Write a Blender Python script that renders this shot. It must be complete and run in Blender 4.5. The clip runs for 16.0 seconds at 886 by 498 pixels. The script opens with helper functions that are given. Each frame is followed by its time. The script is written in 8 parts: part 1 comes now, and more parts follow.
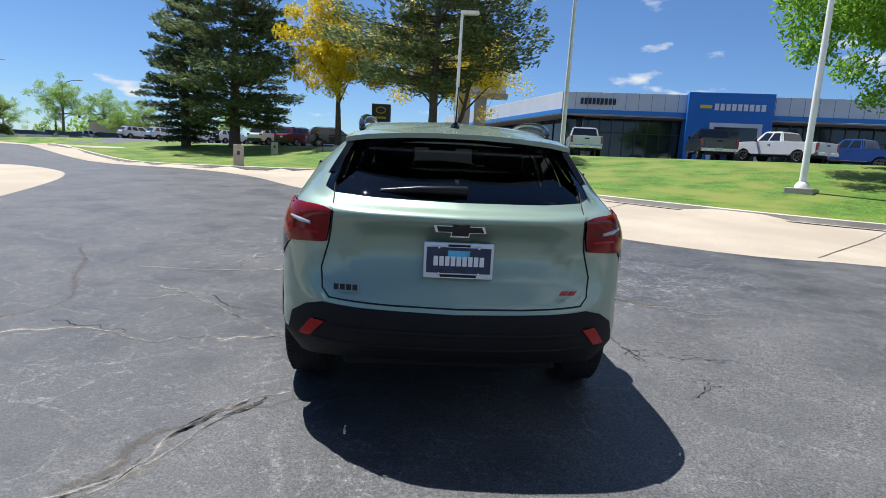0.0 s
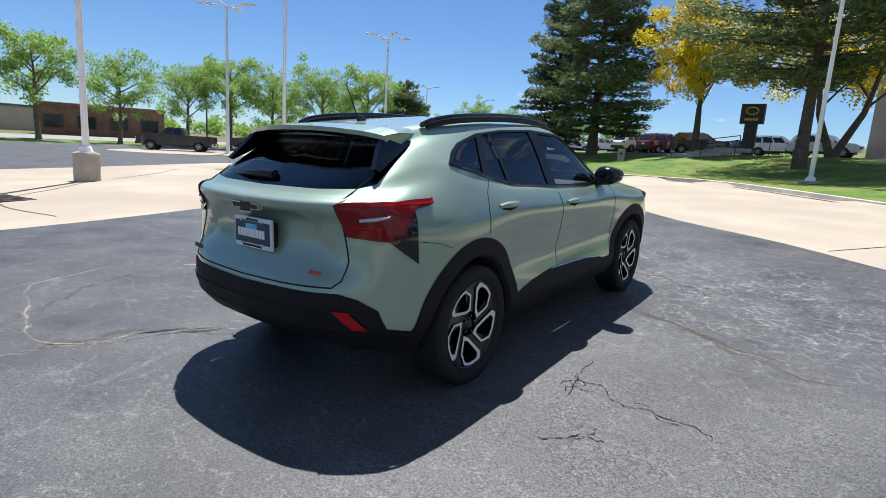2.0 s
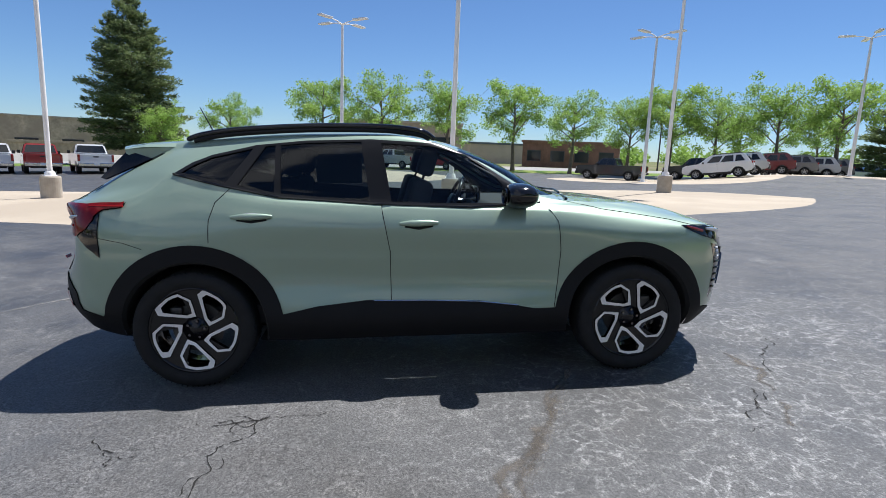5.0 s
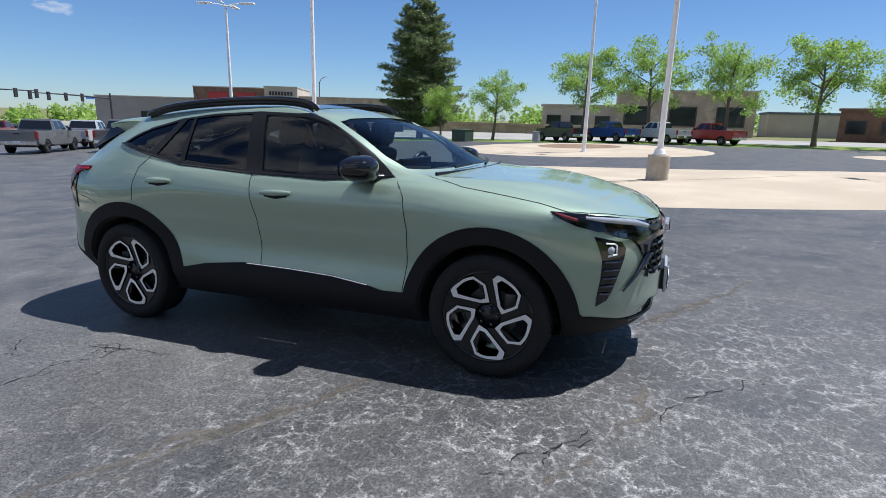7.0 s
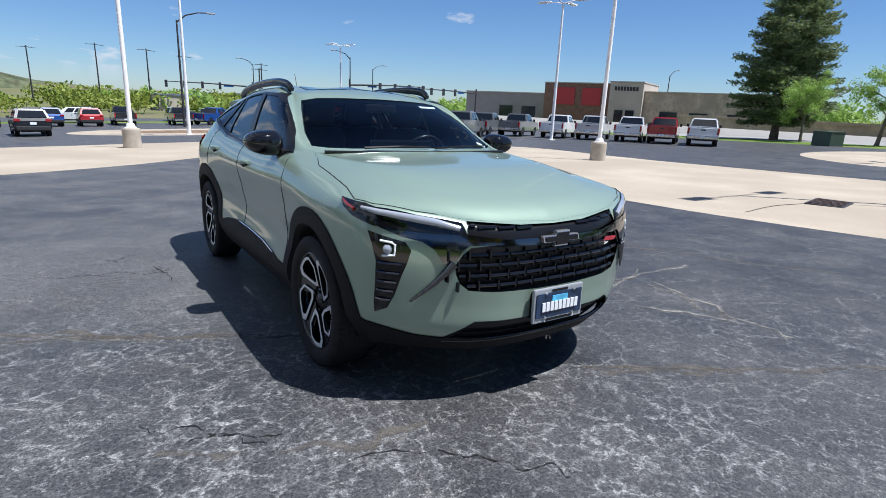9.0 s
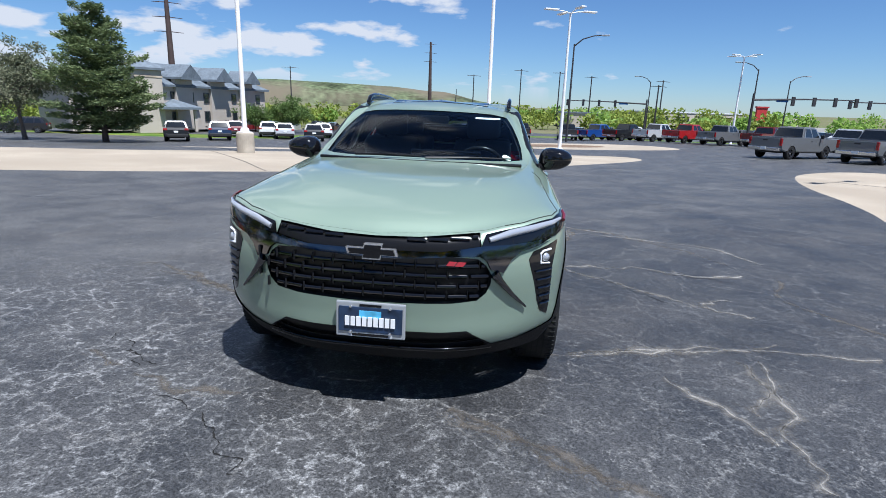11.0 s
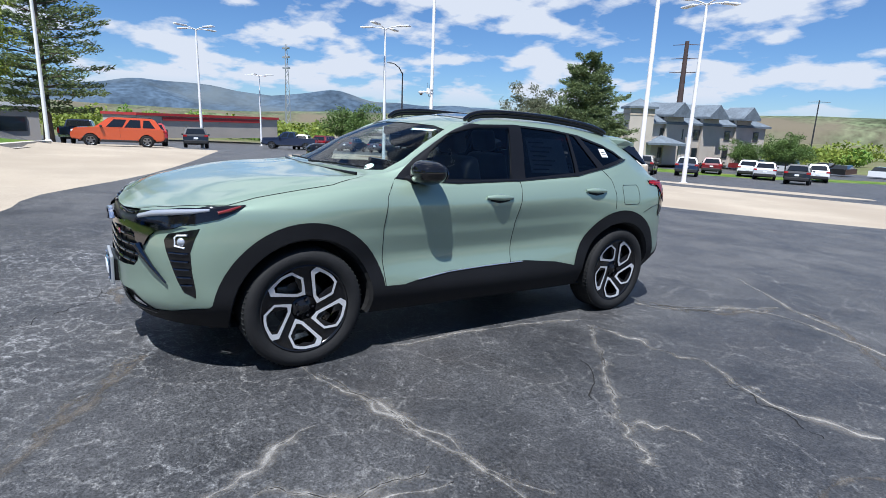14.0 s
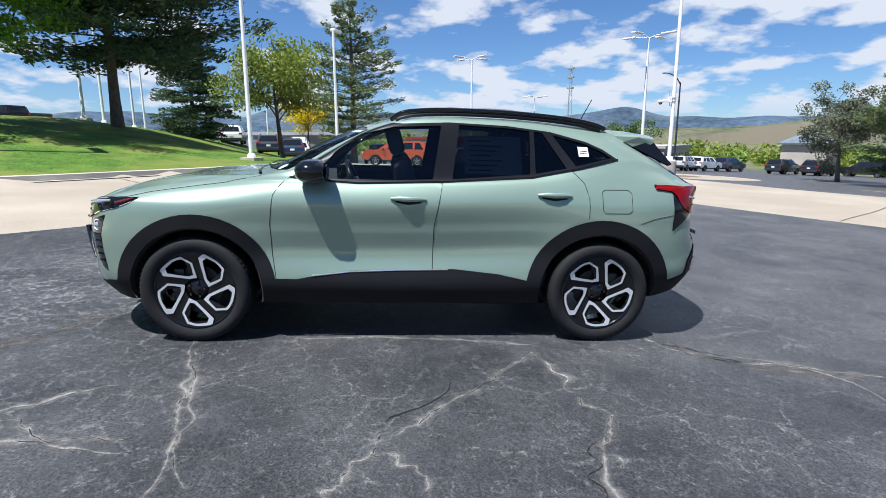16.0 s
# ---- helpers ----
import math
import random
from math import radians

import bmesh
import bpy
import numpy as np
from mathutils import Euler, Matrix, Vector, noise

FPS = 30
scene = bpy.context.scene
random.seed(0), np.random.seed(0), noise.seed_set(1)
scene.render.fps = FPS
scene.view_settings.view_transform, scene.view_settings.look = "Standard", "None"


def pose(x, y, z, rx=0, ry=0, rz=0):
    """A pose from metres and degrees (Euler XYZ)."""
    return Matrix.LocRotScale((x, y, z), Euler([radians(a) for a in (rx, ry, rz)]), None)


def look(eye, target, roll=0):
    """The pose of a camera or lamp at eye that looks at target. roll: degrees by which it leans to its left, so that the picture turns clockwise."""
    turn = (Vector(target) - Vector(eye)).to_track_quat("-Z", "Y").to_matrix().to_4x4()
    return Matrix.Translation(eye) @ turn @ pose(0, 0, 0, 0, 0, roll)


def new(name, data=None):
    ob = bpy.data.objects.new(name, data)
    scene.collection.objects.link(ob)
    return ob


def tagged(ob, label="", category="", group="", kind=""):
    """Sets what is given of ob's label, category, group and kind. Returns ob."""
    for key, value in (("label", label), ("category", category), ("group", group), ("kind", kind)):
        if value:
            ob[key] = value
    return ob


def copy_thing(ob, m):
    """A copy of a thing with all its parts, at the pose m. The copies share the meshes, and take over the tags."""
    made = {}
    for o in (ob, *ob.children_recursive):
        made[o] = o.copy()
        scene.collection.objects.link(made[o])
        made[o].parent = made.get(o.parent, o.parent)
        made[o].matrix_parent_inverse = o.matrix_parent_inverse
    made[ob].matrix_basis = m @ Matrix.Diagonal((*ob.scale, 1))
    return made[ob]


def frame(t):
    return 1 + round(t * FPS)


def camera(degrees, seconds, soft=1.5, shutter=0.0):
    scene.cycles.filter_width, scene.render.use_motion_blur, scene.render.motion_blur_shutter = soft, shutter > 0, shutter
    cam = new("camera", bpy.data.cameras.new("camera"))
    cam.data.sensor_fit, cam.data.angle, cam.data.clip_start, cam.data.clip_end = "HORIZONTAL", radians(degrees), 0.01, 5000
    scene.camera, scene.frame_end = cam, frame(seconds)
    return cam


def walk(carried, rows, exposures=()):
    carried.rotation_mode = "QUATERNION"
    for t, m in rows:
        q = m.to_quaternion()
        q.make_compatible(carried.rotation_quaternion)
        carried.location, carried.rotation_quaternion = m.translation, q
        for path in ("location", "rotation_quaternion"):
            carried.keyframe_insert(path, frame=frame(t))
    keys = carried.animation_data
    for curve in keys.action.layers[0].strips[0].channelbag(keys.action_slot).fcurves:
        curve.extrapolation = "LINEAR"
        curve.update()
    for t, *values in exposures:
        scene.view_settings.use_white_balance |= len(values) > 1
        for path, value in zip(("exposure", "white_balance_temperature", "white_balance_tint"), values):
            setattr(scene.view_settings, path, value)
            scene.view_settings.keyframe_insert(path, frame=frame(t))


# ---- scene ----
cam = camera(77.9, 16.0, 0.45)
PATH = [
    (0, (-0.196, -4.602, 1.382), (-0.097, -2.639, 1.012), 3.0),
    (0.5, (0.523, -4.543, 1.377), (0.24, -2.601, 0.989), 1.5),
    (1, (1.22, -4.467, 1.387), (0.598, -2.606, 1.001), 1.2),
    (1.5, (1.864, -4.213, 1.398), (0.967, -2.469, 1.005), 1.2),
    (2, (2.51, -3.886, 1.405), (1.352, -2.305, 1.004), 2.0),
    (2.5, (3.031, -3.417, 1.402), (1.622, -2.056, 0.998), 1.5),
    (3, (3.519, -2.866, 1.397), (1.919, -1.728, 1.015), 0.3),
    (3.5, (3.853, -2.244, 1.387), (2.128, -1.302, 1.015), 0.2),
    (4, (4.148, -1.59, 1.368), (2.32, -0.864, 1.006), 0.0),
    (6.5, (3.955, 1.613, 1.361), (2.057, 1.107, 0.985), 0.5),
    (7, (3.623, 2.185, 1.346), (1.808, 1.458, 0.925), 0.0),
    (7.5, (3.3, 2.734, 1.312), (1.607, 1.76, 0.881), 1.2),
    (8, (2.88, 3.205, 1.314), (1.342, 2.007, 0.866), 1.1),
    (8.5, (2.389, 3.661, 1.305), (1.054, 2.242, 0.85), 1.4),
    (11, (-0.545, 4.532, 1.352), (-0.348, 2.593, 0.902), 2.6),
    (11.5, (-1.169, 4.371, 1.396), (-0.684, 2.479, 0.962), 2.3),
    (12, (-1.85, 4.178, 1.413), (-1.062, 2.387, 0.998), 2.6),
    (12.5, (-2.42, 3.815, 1.417), (-1.406, 2.142, 0.998), 2.9),
    (13, (-2.979, 3.432, 1.417), (-1.744, 1.918, 0.993), 3.4),
    (13.5, (-3.363, 2.918, 1.414), (-1.929, 1.593, 0.982), 4.1),
    (14, (-3.756, 2.414, 1.4), (-2.149, 1.301, 0.976), 4.1),
    (14.5, (-4.029, 1.841, 1.399), (-2.28, 0.96, 0.989), 3.6),
    (15, (-4.274, 1.232, 1.388), (-2.424, 0.588, 0.986), 2.8),
    (15.5, (-4.412, 0.63, 1.391), (-2.491, 0.253, 0.984), 2.5),
    (16, (-4.431, 0.072, 1.399), (-2.483, -0.11, 0.986), 1.9),
]
# the lot slopes: the path is given square to the paving
TILT = pose(0, 0, 0, 1.9, -0.6, 0)
walk(cam, [(t, TILT @ look(e, g, r)) for t, e, g, r in PATH], [(0, 0.80, 6180, 10), (4, 0.78, 6180, 10.5), (8, 0.70, 6030, 11), (12, 0.68, 5760, 10), (16, 0.76, 5880, 10)])

# ---- sun, sky, exposure ----
SUN_DIR = (TILT.to_3x3() @ Vector((-0.32, 0.40, 1.12))).normalized()
SUN_EL = math.asin(SUN_DIR.z)
SUN_AZ = math.atan2(SUN_DIR.x, SUN_DIR.y)
sun = new("sun", bpy.data.lights.new("sun", "SUN"))
sun.data.energy, sun.data.angle, sun.data.color = 5.0, radians(0.53), (1.0, 0.965, 0.91)
sun.matrix_world = look(SUN_DIR * 60, (0, 0, 0))


def sky_world():
    w = bpy.data.worlds.new("sky")
    w.use_nodes = True
    nt = w.node_tree
    nt.nodes.clear()
    N, L = nt.nodes.new, nt.links.new
    out, bg = N("ShaderNodeOutputWorld"), N("ShaderNodeBackground")
    sky = N("ShaderNodeTexSky")
    sky.sky_type, sky.sun_disc = "NISHITA", False
    sky.sun_elevation, sky.sun_rotation = SUN_EL, SUN_AZ
    sky.altitude, sky.air_density, sky.dust_density, sky.ozone_density = 900, 1.0, 0.15, 4.0
    # fair-weather clouds on a flat deck, thicker towards the horizon
    co, sep = N("ShaderNodeTexCoord"), N("ShaderNodeSeparateXYZ")
    L(co.outputs["Generated"], sep.inputs[0])
    den = N("ShaderNodeMath"); den.operation = "MAXIMUM"; den.inputs[1].default_value = 0.03
    L(sep.outputs["Z"], den.inputs[0])
    add = N("ShaderNodeMath"); add.operation = "ADD"; add.inputs[1].default_value = 0.24
    L(den.outputs[0], add.inputs[0])
    dx, dy = N("ShaderNodeMath"), N("ShaderNodeMath")
    dx.operation = dy.operation = "DIVIDE"
    L(sep.outputs["X"], dx.inputs[0]); L(add.outputs[0], dx.inputs[1])
    L(sep.outputs["Y"], dy.inputs[0]); L(add.outputs[0], dy.inputs[1])
    com = N("ShaderNodeCombineXYZ")
    L(dx.outputs[0], com.inputs[0]); L(dy.outputs[0], com.inputs[1])
    n1, n2 = N("ShaderNodeTexNoise"), N("ShaderNodeTexNoise")
    n1.inputs["Scale"].default_value, n1.inputs["Detail"].default_value, n1.inputs["Roughness"].default_value = 3.1, 10, 0.52
    n2.inputs["Scale"].default_value, n2.inputs["Detail"].default_value = 0.9, 2
    L(com.outputs[0], n1.inputs["Vector"]); L(com.outputs[0], n2.inputs["Vector"])
    # more cloud over the mountains (towards +x and -y)
    dirm = N("ShaderNodeVectorMath"); dirm.operation = "DOT_PRODUCT"
    dirm.inputs[1].default_value = (0.85, -0.40, 0.0)
    L(co.outputs["Generated"], dirm.inputs[0])
    dsc = N("ShaderNodeMath"); dsc.operation = "MULTIPLY_ADD"; dsc.inputs[1].default_value = 0.11; dsc.inputs[2].default_value = -0.035
    L(dirm.outputs["Value"], dsc.inputs[0])
    mx = N("ShaderNodeMath"); mx.operation = "MULTIPLY_ADD"; mx.inputs[1].default_value = 0.35
    L(n2.outputs["Fac"], mx.inputs[0]); L(n1.outputs["Fac"], mx.inputs[2])
    sm = N("ShaderNodeMath"); sm.operation = "ADD"
    L(mx.outputs[0], sm.inputs[0]); L(dsc.outputs[0], sm.inputs[1])
    ramp = N("ShaderNodeValToRGB")
    ramp.color_ramp.elements[0].position, ramp.color_ramp.elements[1].position = 0.712, 0.805
    wst = N("ShaderNodeVectorMath"); wst.operation = "DOT_PRODUCT"
    wst.inputs[1].default_value = (-0.85, -0.52, 0.0)
    L(co.outputs["Generated"], wst.inputs[0])
    wpos = N("ShaderNodeMath"); wpos.operation = "MAXIMUM"; wpos.inputs[1].default_value = 0.0
    L(wst.outputs["Value"], wpos.inputs[0])
    clr = N("ShaderNodeMath"); clr.operation = "MULTIPLY_ADD"; clr.inputs[1].default_value = -0.11
    L(wpos.outputs[0], clr.inputs[0]); L(sm.outputs[0], clr.inputs[2])
    L(clr.outputs[0], ramp.inputs[0])
    up = N("ShaderNodeMapRange"); up.inputs[1].default_value, up.inputs[2].default_value = 0.005, 0.06
    L(sep.outputs["Z"], up.inputs[0])
    fac = N("ShaderNodeMath"); fac.operation = "MULTIPLY"
    L(ramp.outputs[0], fac.inputs[0]); L(up.outputs[0], fac.inputs[1])
    blue = N("ShaderNodeMix"); blue.data_type, blue.blend_type = "RGBA", "MULTIPLY"
    blue.inputs["Factor"].default_value = 1.0
    blue.inputs[7].default_value = (0.88, 1.05, 1.24, 1)
    L(sky.outputs[0], blue.inputs[6])
    mix = N("ShaderNodeMix"); mix.data_type = "RGBA"
    L(fac.outputs[0], mix.inputs["Factor"]); L(blue.outputs[2], mix.inputs[6])
    mix.inputs[7].default_value = (8.9, 9.1, 9.5, 1)
    bg.inputs["Strength"].default_value = 0.052
    L(mix.outputs[2], bg.inputs["Color"]); L(bg.outputs[0], out.inputs[0])
    scene.world = w


sky_world()

# ---- materials ----


def mat(name, color, rough=0.5, metal=0.0, noise_amt=0.0, noise_scale=8.0, bump=0.0, bump_scale=60.0, coat=0.0, spec=0.5, tint=None, fine=0.0, fine_scale=120.0):
    """A surface with soft variation at two scales and a fine relief."""
    m = bpy.data.materials.new(name)
    m.use_nodes = True
    nt = m.node_tree
    N, L = nt.nodes.new, nt.links.new
    b = nt.nodes["Principled BSDF"]
    b.inputs["Base Color"].default_value = (*color, 1)
    b.inputs["Roughness"].default_value, b.inputs["Metallic"].default_value = rough, metal
    b.inputs["Coat Weight"].default_value, b.inputs["Coat Roughness"].default_value = coat, 0.03
    b.inputs["Specular IOR Level"].default_value = spec
    if noise_amt or bump or fine:
        co = N("ShaderNodeTexCoord")
    if noise_amt or fine:
        n = N("ShaderNodeTexNoise")
        n.inputs["Scale"].default_value, n.inputs["Detail"].default_value = noise_scale, 6
        L(co.outputs["Object"], n.inputs["Vector"])
        mr = N("ShaderNodeMapRange")
        mr.inputs[1].default_value, mr.inputs[2].default_value = 0.3, 0.7
        mr.inputs[3].default_value, mr.inputs[4].default_value = 1 - noise_amt, 1 + noise_amt
        L(n.outputs["Fac"], mr.inputs[0])
        n2 = N("ShaderNodeTexNoise")
        n2.inputs["Scale"].default_value, n2.inputs["Detail"].default_value = fine_scale, 3
        L(co.outputs["Object"], n2.inputs["Vector"])
        mr2 = N("ShaderNodeMapRange")
        mr2.inputs[1].default_value, mr2.inputs[2].default_value = 0.3, 0.7
        mr2.inputs[3].default_value, mr2.inputs[4].default_value = 1 - fine, 1 + fine
        L(n2.outputs["Fac"], mr2.inputs[0])
        mu = N("ShaderNodeMath"); mu.operation = "MULTIPLY"
        L(mr.outputs[0], mu.inputs[0]); L(mr2.outputs[0], mu.inputs[1])
        v = N("ShaderNodeVectorMath"); v.operation = "SCALE"
        v.inputs[0].default_value = color
        L(mu.outputs[0], v.inputs["Scale"])
        if tint:
            n3 = N("ShaderNodeTexNoise")
            n3.inputs["Scale"].default_value, n3.inputs["Detail"].default_value = noise_scale * 0.37, 5
            L(co.outputs["Object"], n3.inputs["Vector"])
            rp = N("ShaderNodeMapRange")
            rp.inputs[1].default_value, rp.inputs[2].default_value = 0.42, 0.62
            L(n3.outputs["Fac"], rp.inputs[0])
            mx = N("ShaderNodeMix"); mx.data_type = "VECTOR"
            L(rp.outputs[0], mx.inputs["Factor"]); L(v.outputs[0], mx.inputs[4])
            mx.inputs[5].default_value = tint
            L(mx.outputs[1], b.inputs["Base Color"])
        else:
            L(v.outputs[0], b.inputs["Base Color"])
    if bump:
        nb = N("ShaderNodeTexNoise")
        nb.inputs["Scale"].default_value, nb.inputs["Detail"].default_value = bump_scale, 4
        L(co.outputs["Object"], nb.inputs["Vector"])
        bp = N("ShaderNodeBump")
        bp.inputs["Strength"].default_value, bp.inputs["Distance"].default_value = bump, 0.01
        L(nb.outputs["Fac"], bp.inputs["Height"]); L(bp.outputs[0], b.inputs["Normal"])
    return m


def color_mat(name, rough=0.3, coat=1.0, metal=0.0):
    """Car paint that takes its colour from the object."""
    m = mat(name, (0.5, 0.5, 0.5), rough, metal, coat=coat)
    oi = m.node_tree.nodes.new("ShaderNodeObjectInfo")
    m.node_tree.links.new(oi.outputs["Color"], m.node_tree.nodes["Principled BSDF"].inputs["Base Color"])
    return m


def glass_mat(name, tint, gloss=1.0):
    """Thin glazing: tinted see-through with a mirror-like sheen."""
    m = bpy.data.materials.new(name)
    m.use_nodes = True
    nt = m.node_tree
    nt.nodes.clear()
    N, L = nt.nodes.new, nt.links.new
    out, mixs, tr, gl, fr = N("ShaderNodeOutputMaterial"), N("ShaderNodeMixShader"), N("ShaderNodeBsdfTransparent"), N("ShaderNodeBsdfGlossy"), N("ShaderNodeFresnel")
    tr.inputs[0].default_value = (*tint, 1)
    gl.inputs["Roughness"].default_value = 0.01
    gl.inputs["Color"].default_value = (gloss, gloss, gloss, 1)
    fr.inputs["IOR"].default_value = 1.45
    L(fr.outputs[0], mixs.inputs[0]); L(tr.outputs[0], mixs.inputs[1]); L(gl.outputs[0], mixs.inputs[2])
    L(mixs.outputs[0], out.inputs[0])
    return m


def asphalt_mat():
    """Old sealed asphalt: dark seal coat, worn grey patches, pale map cracking and open cracks."""
    m = bpy.data.materials.new("asphalt")
    m.use_nodes = True
    nt = m.node_tree
    N, L = nt.nodes.new, nt.links.new
    b = nt.nodes["Principled BSDF"]
    co = N("ShaderNodeTexCoord")
    P = co.outputs["Object"]

    def noise(scale, detail=5, rough=0.6, vec=P):
        n = N("ShaderNodeTexNoise")
        n.inputs["Scale"].default_value, n.inputs["Detail"].default_value, n.inputs["Roughness"].default_value = scale, detail, rough
        L(vec, n.inputs["Vector"])
        return n

    def rng(src, a, c, lo=0.0, hi=1.0):
        r = N("ShaderNodeMapRange")
        r.inputs[1].default_value, r.inputs[2].default_value, r.inputs[3].default_value, r.inputs[4].default_value = a, c, lo, hi
        L(src, r.inputs[0])
        return r.outputs[0]

    def op(kind, a, c):
        o = N("ShaderNodeMath"); o.operation = kind
        for i, s in enumerate((a, c)):
            if isinstance(s, (int, float)):
                o.inputs[i].default_value = s
            else:
                L(s, o.inputs[i])
        return o.outputs[0]

    def blend(f, a, c):
        x = N("ShaderNodeMix"); x.data_type = "RGBA"
        L(f, x.inputs["Factor"])
        for i, s in ((6, a), (7, c)):
            if isinstance(s, tuple):
                x.inputs[i].default_value = (*s, 1)
            else:
                L(s, x.inputs[i])
        return x.outputs[2]

    sepx = N("ShaderNodeSeparateXYZ")
    L(P, sepx.inputs[0])
    big, mid, grit, chip = noise(0.25, 6), noise(1.1, 10, 0.70), noise(85, 4, 0.72), noise(210, 2, 0.6)
    w1 = N("ShaderNodeVectorMath"); w1.operation = "MULTIPLY_ADD"
    w1.inputs[1].default_value = (0.34, 0.34, 0.0)
    L(noise(1.6, 7, 0.72).outputs["Color"], w1.inputs[0]); L(P, w1.inputs[2])
    w2 = N("ShaderNodeVectorMath"); w2.operation = "MULTIPLY_ADD"
    w2.inputs[1].default_value = (0.035, 0.035, 0.0)
    L(noise(11, 5, 0.7).outputs["Color"], w2.inputs[0]); L(w1.outputs[0], w2.inputs[2])
    W = w2.outputs[0]

    def cells(scale, vec):
        v = N("ShaderNodeTexVoronoi")
        v.feature = "DISTANCE_TO_EDGE"
        v.inputs["Scale"].default_value = scale
        L(vec, v.inputs["Vector"])
        return v.outputs["Distance"]

    c_mid, c_net, c_small, c_chip = cells(2.0, W), cells(6.8, W), cells(14.0, W), cells(23.0, W)
    X, Y = sepx.outputs["X"], sepx.outputs["Y"]
    ragged = op("MULTIPLY", op("SUBTRACT", mid.outputs["Fac"], 0.5), 2.6)

    def blob(x, y, r0, r1):
        """One inside a ragged patch round a point, falling to nought outside."""
        d = N("ShaderNodeVectorMath"); d.operation = "DISTANCE"
        d.inputs[1].default_value = (x, y, 0.033 * y)
        L(P, d.inputs[0])
        return rng(op("ADD", d.outputs["Value"], ragged), r0, r1, 1.0, 0.0)

    # where the binder has gone: a pale crazed patch to the east, a frosted net to the north
    east = blob(2.1, -1.1, 0.7, 2.4)
    north = op("MAXIMUM", blob(1.9, 1.7, 0.8, 2.7), op("MAXIMUM", blob(0.4, 3.1, 0.5, 2.3), op("MULTIPLY", blob(-1.7, 2.4, 0.3, 1.8), 0.5)))
    # the seal coat is worn thinner on the eastern side
    worn = rng(op("ADD", op("ADD", op("MULTIPLY", X, 0.13), op("MULTIPLY", Y, -0.14)), big.outputs["Fac"]), 0.42, 1.0)
    patch = rng(mid.outputs["Fac"], 0.36, 0.68)
    seal = blend(patch, (0.026, 0.0265, 0.029), (0.062, 0.062, 0.064))
    bare = blend(patch, (0.042, 0.042, 0.044), (0.105, 0.104, 0.103))
    col = blend(worn, seal, bare)
    col = blend(op("MULTIPLY", east, 0.85), col, blend(patch, (0.066, 0.066, 0.066), (0.132, 0.130, 0.129)))
    col = blend(op("MULTIPLY", north, 0.55), col, blend(patch, (0.034, 0.035, 0.037), (0.082, 0.082, 0.082)))
    stain = rng(noise(0.7, 5, 0.65).outputs["Fac"], 0.54, 0.72)
    col = blend(op("MULTIPLY", stain, 0.34), col, (0.070, 0.061, 0.053))
    broken = rng(noise(24, 6, 0.8).outputs["Fac"], 0.40, 0.62)
    uneven = rng(noise(3.5, 6, 0.75).outputs["Fac"], 0.38, 0.62)
    # pale fines along the net of cracks
    lace = op("MULTIPLY", rng(c_net, 0.0, 0.085, 1.2, 0.0), rng(noise(2.3, 6, 0.7).outputs["Fac"], 0.40, 0.56))
    lace = op("ADD", lace, op("MULTIPLY", rng(c_small, 0.0, 0.10, 0.85, 0.0), uneven))
    frost = op("MULTIPLY", rng(noise(6.5, 10, 0.80).outputs["Fac"], 0.49, 0.66), rng(noise(0.9, 5, 0.7).outputs["Fac"], 0.42, 0.60))
    lace = op("MULTIPLY", op("ADD", lace, op("MULTIPLY", frost, 0.45)), broken)
    col = blend(op("MULTIPLY", op("MINIMUM", lace, 1.0), op("MULTIPLY", op("MAXIMUM", op("MULTIPLY", north, 0.84), 0.14), 0.95)), col, (0.31, 0.31, 0.306))
    # short pale flecks of opened hairlines all over
    fleck = op("MULTIPLY", rng(c_chip, 0.0, 0.085, 1.0, 0.0), rng(noise(6.0, 6, 0.72).outputs["Fac"], 0.53, 0.62))
    fleck = op("MULTIPLY", op("MULTIPLY", fleck, broken), op("ADD", op("MULTIPLY", north, 0.35), 0.42))
    col = blend(fleck, col, (0.30, 0.295, 0.28))
    # long faint hairlines
    hair = op("MULTIPLY", rng(c_mid, 0.0, 0.024, 1.0, 0.0), rng(noise(1.3, 4).outputs["Fac"], 0.43, 0.53))
    col = blend(op("MULTIPLY", op("MULTIPLY", hair, broken), 0.5), col, (0.25, 0.242, 0.228))
    # dark open crazing in the worn patch
    slit = op("MULTIPLY", op("MULTIPLY", rng(c_chip, 0.0, 0.065, 1.0, 0.0), rng(noise(2.2, 5, 0.7).outputs["Fac"], 0.40, 0.56)), east)
    slit = op("MAXIMUM", slit, op("MULTIPLY", op("MULTIPLY", rng(c_small, 0.0, 0.022, 1.0, 0.0), uneven), op("MAXIMUM", east, op("MULTIPLY", worn, 0.4))))
    col = blend(op("MULTIPLY", slit, 0.80), col, (0.022, 0.021, 0.021))
    # scattered pale scuffs
    scuff = op("MULTIPLY", rng(noise(3.2, 8, 0.72).outputs["Fac"], 0.66, 0.72), rng(noise(0.5, 3).outputs["Fac"], 0.48, 0.6))
    col = blend(op("MULTIPLY", scuff, 0.6), col, (0.42, 0.41, 0.39))
    g = N("ShaderNodeVectorMath"); g.operation = "SCALE"
    L(col, g.inputs[0])
    L(op("MULTIPLY", rng(grit.outputs["Fac"], 0.36, 0.64, 0.34, 1.44), rng(chip.outputs["Fac"], 0.35, 0.65, 0.70, 1.35)), g.inputs["Scale"])
    L(g.outputs[0], b.inputs["Base Color"])
    L(rng(mid.outputs["Fac"], 0.35, 0.7, 0.46, 0.70), b.inputs["Roughness"])
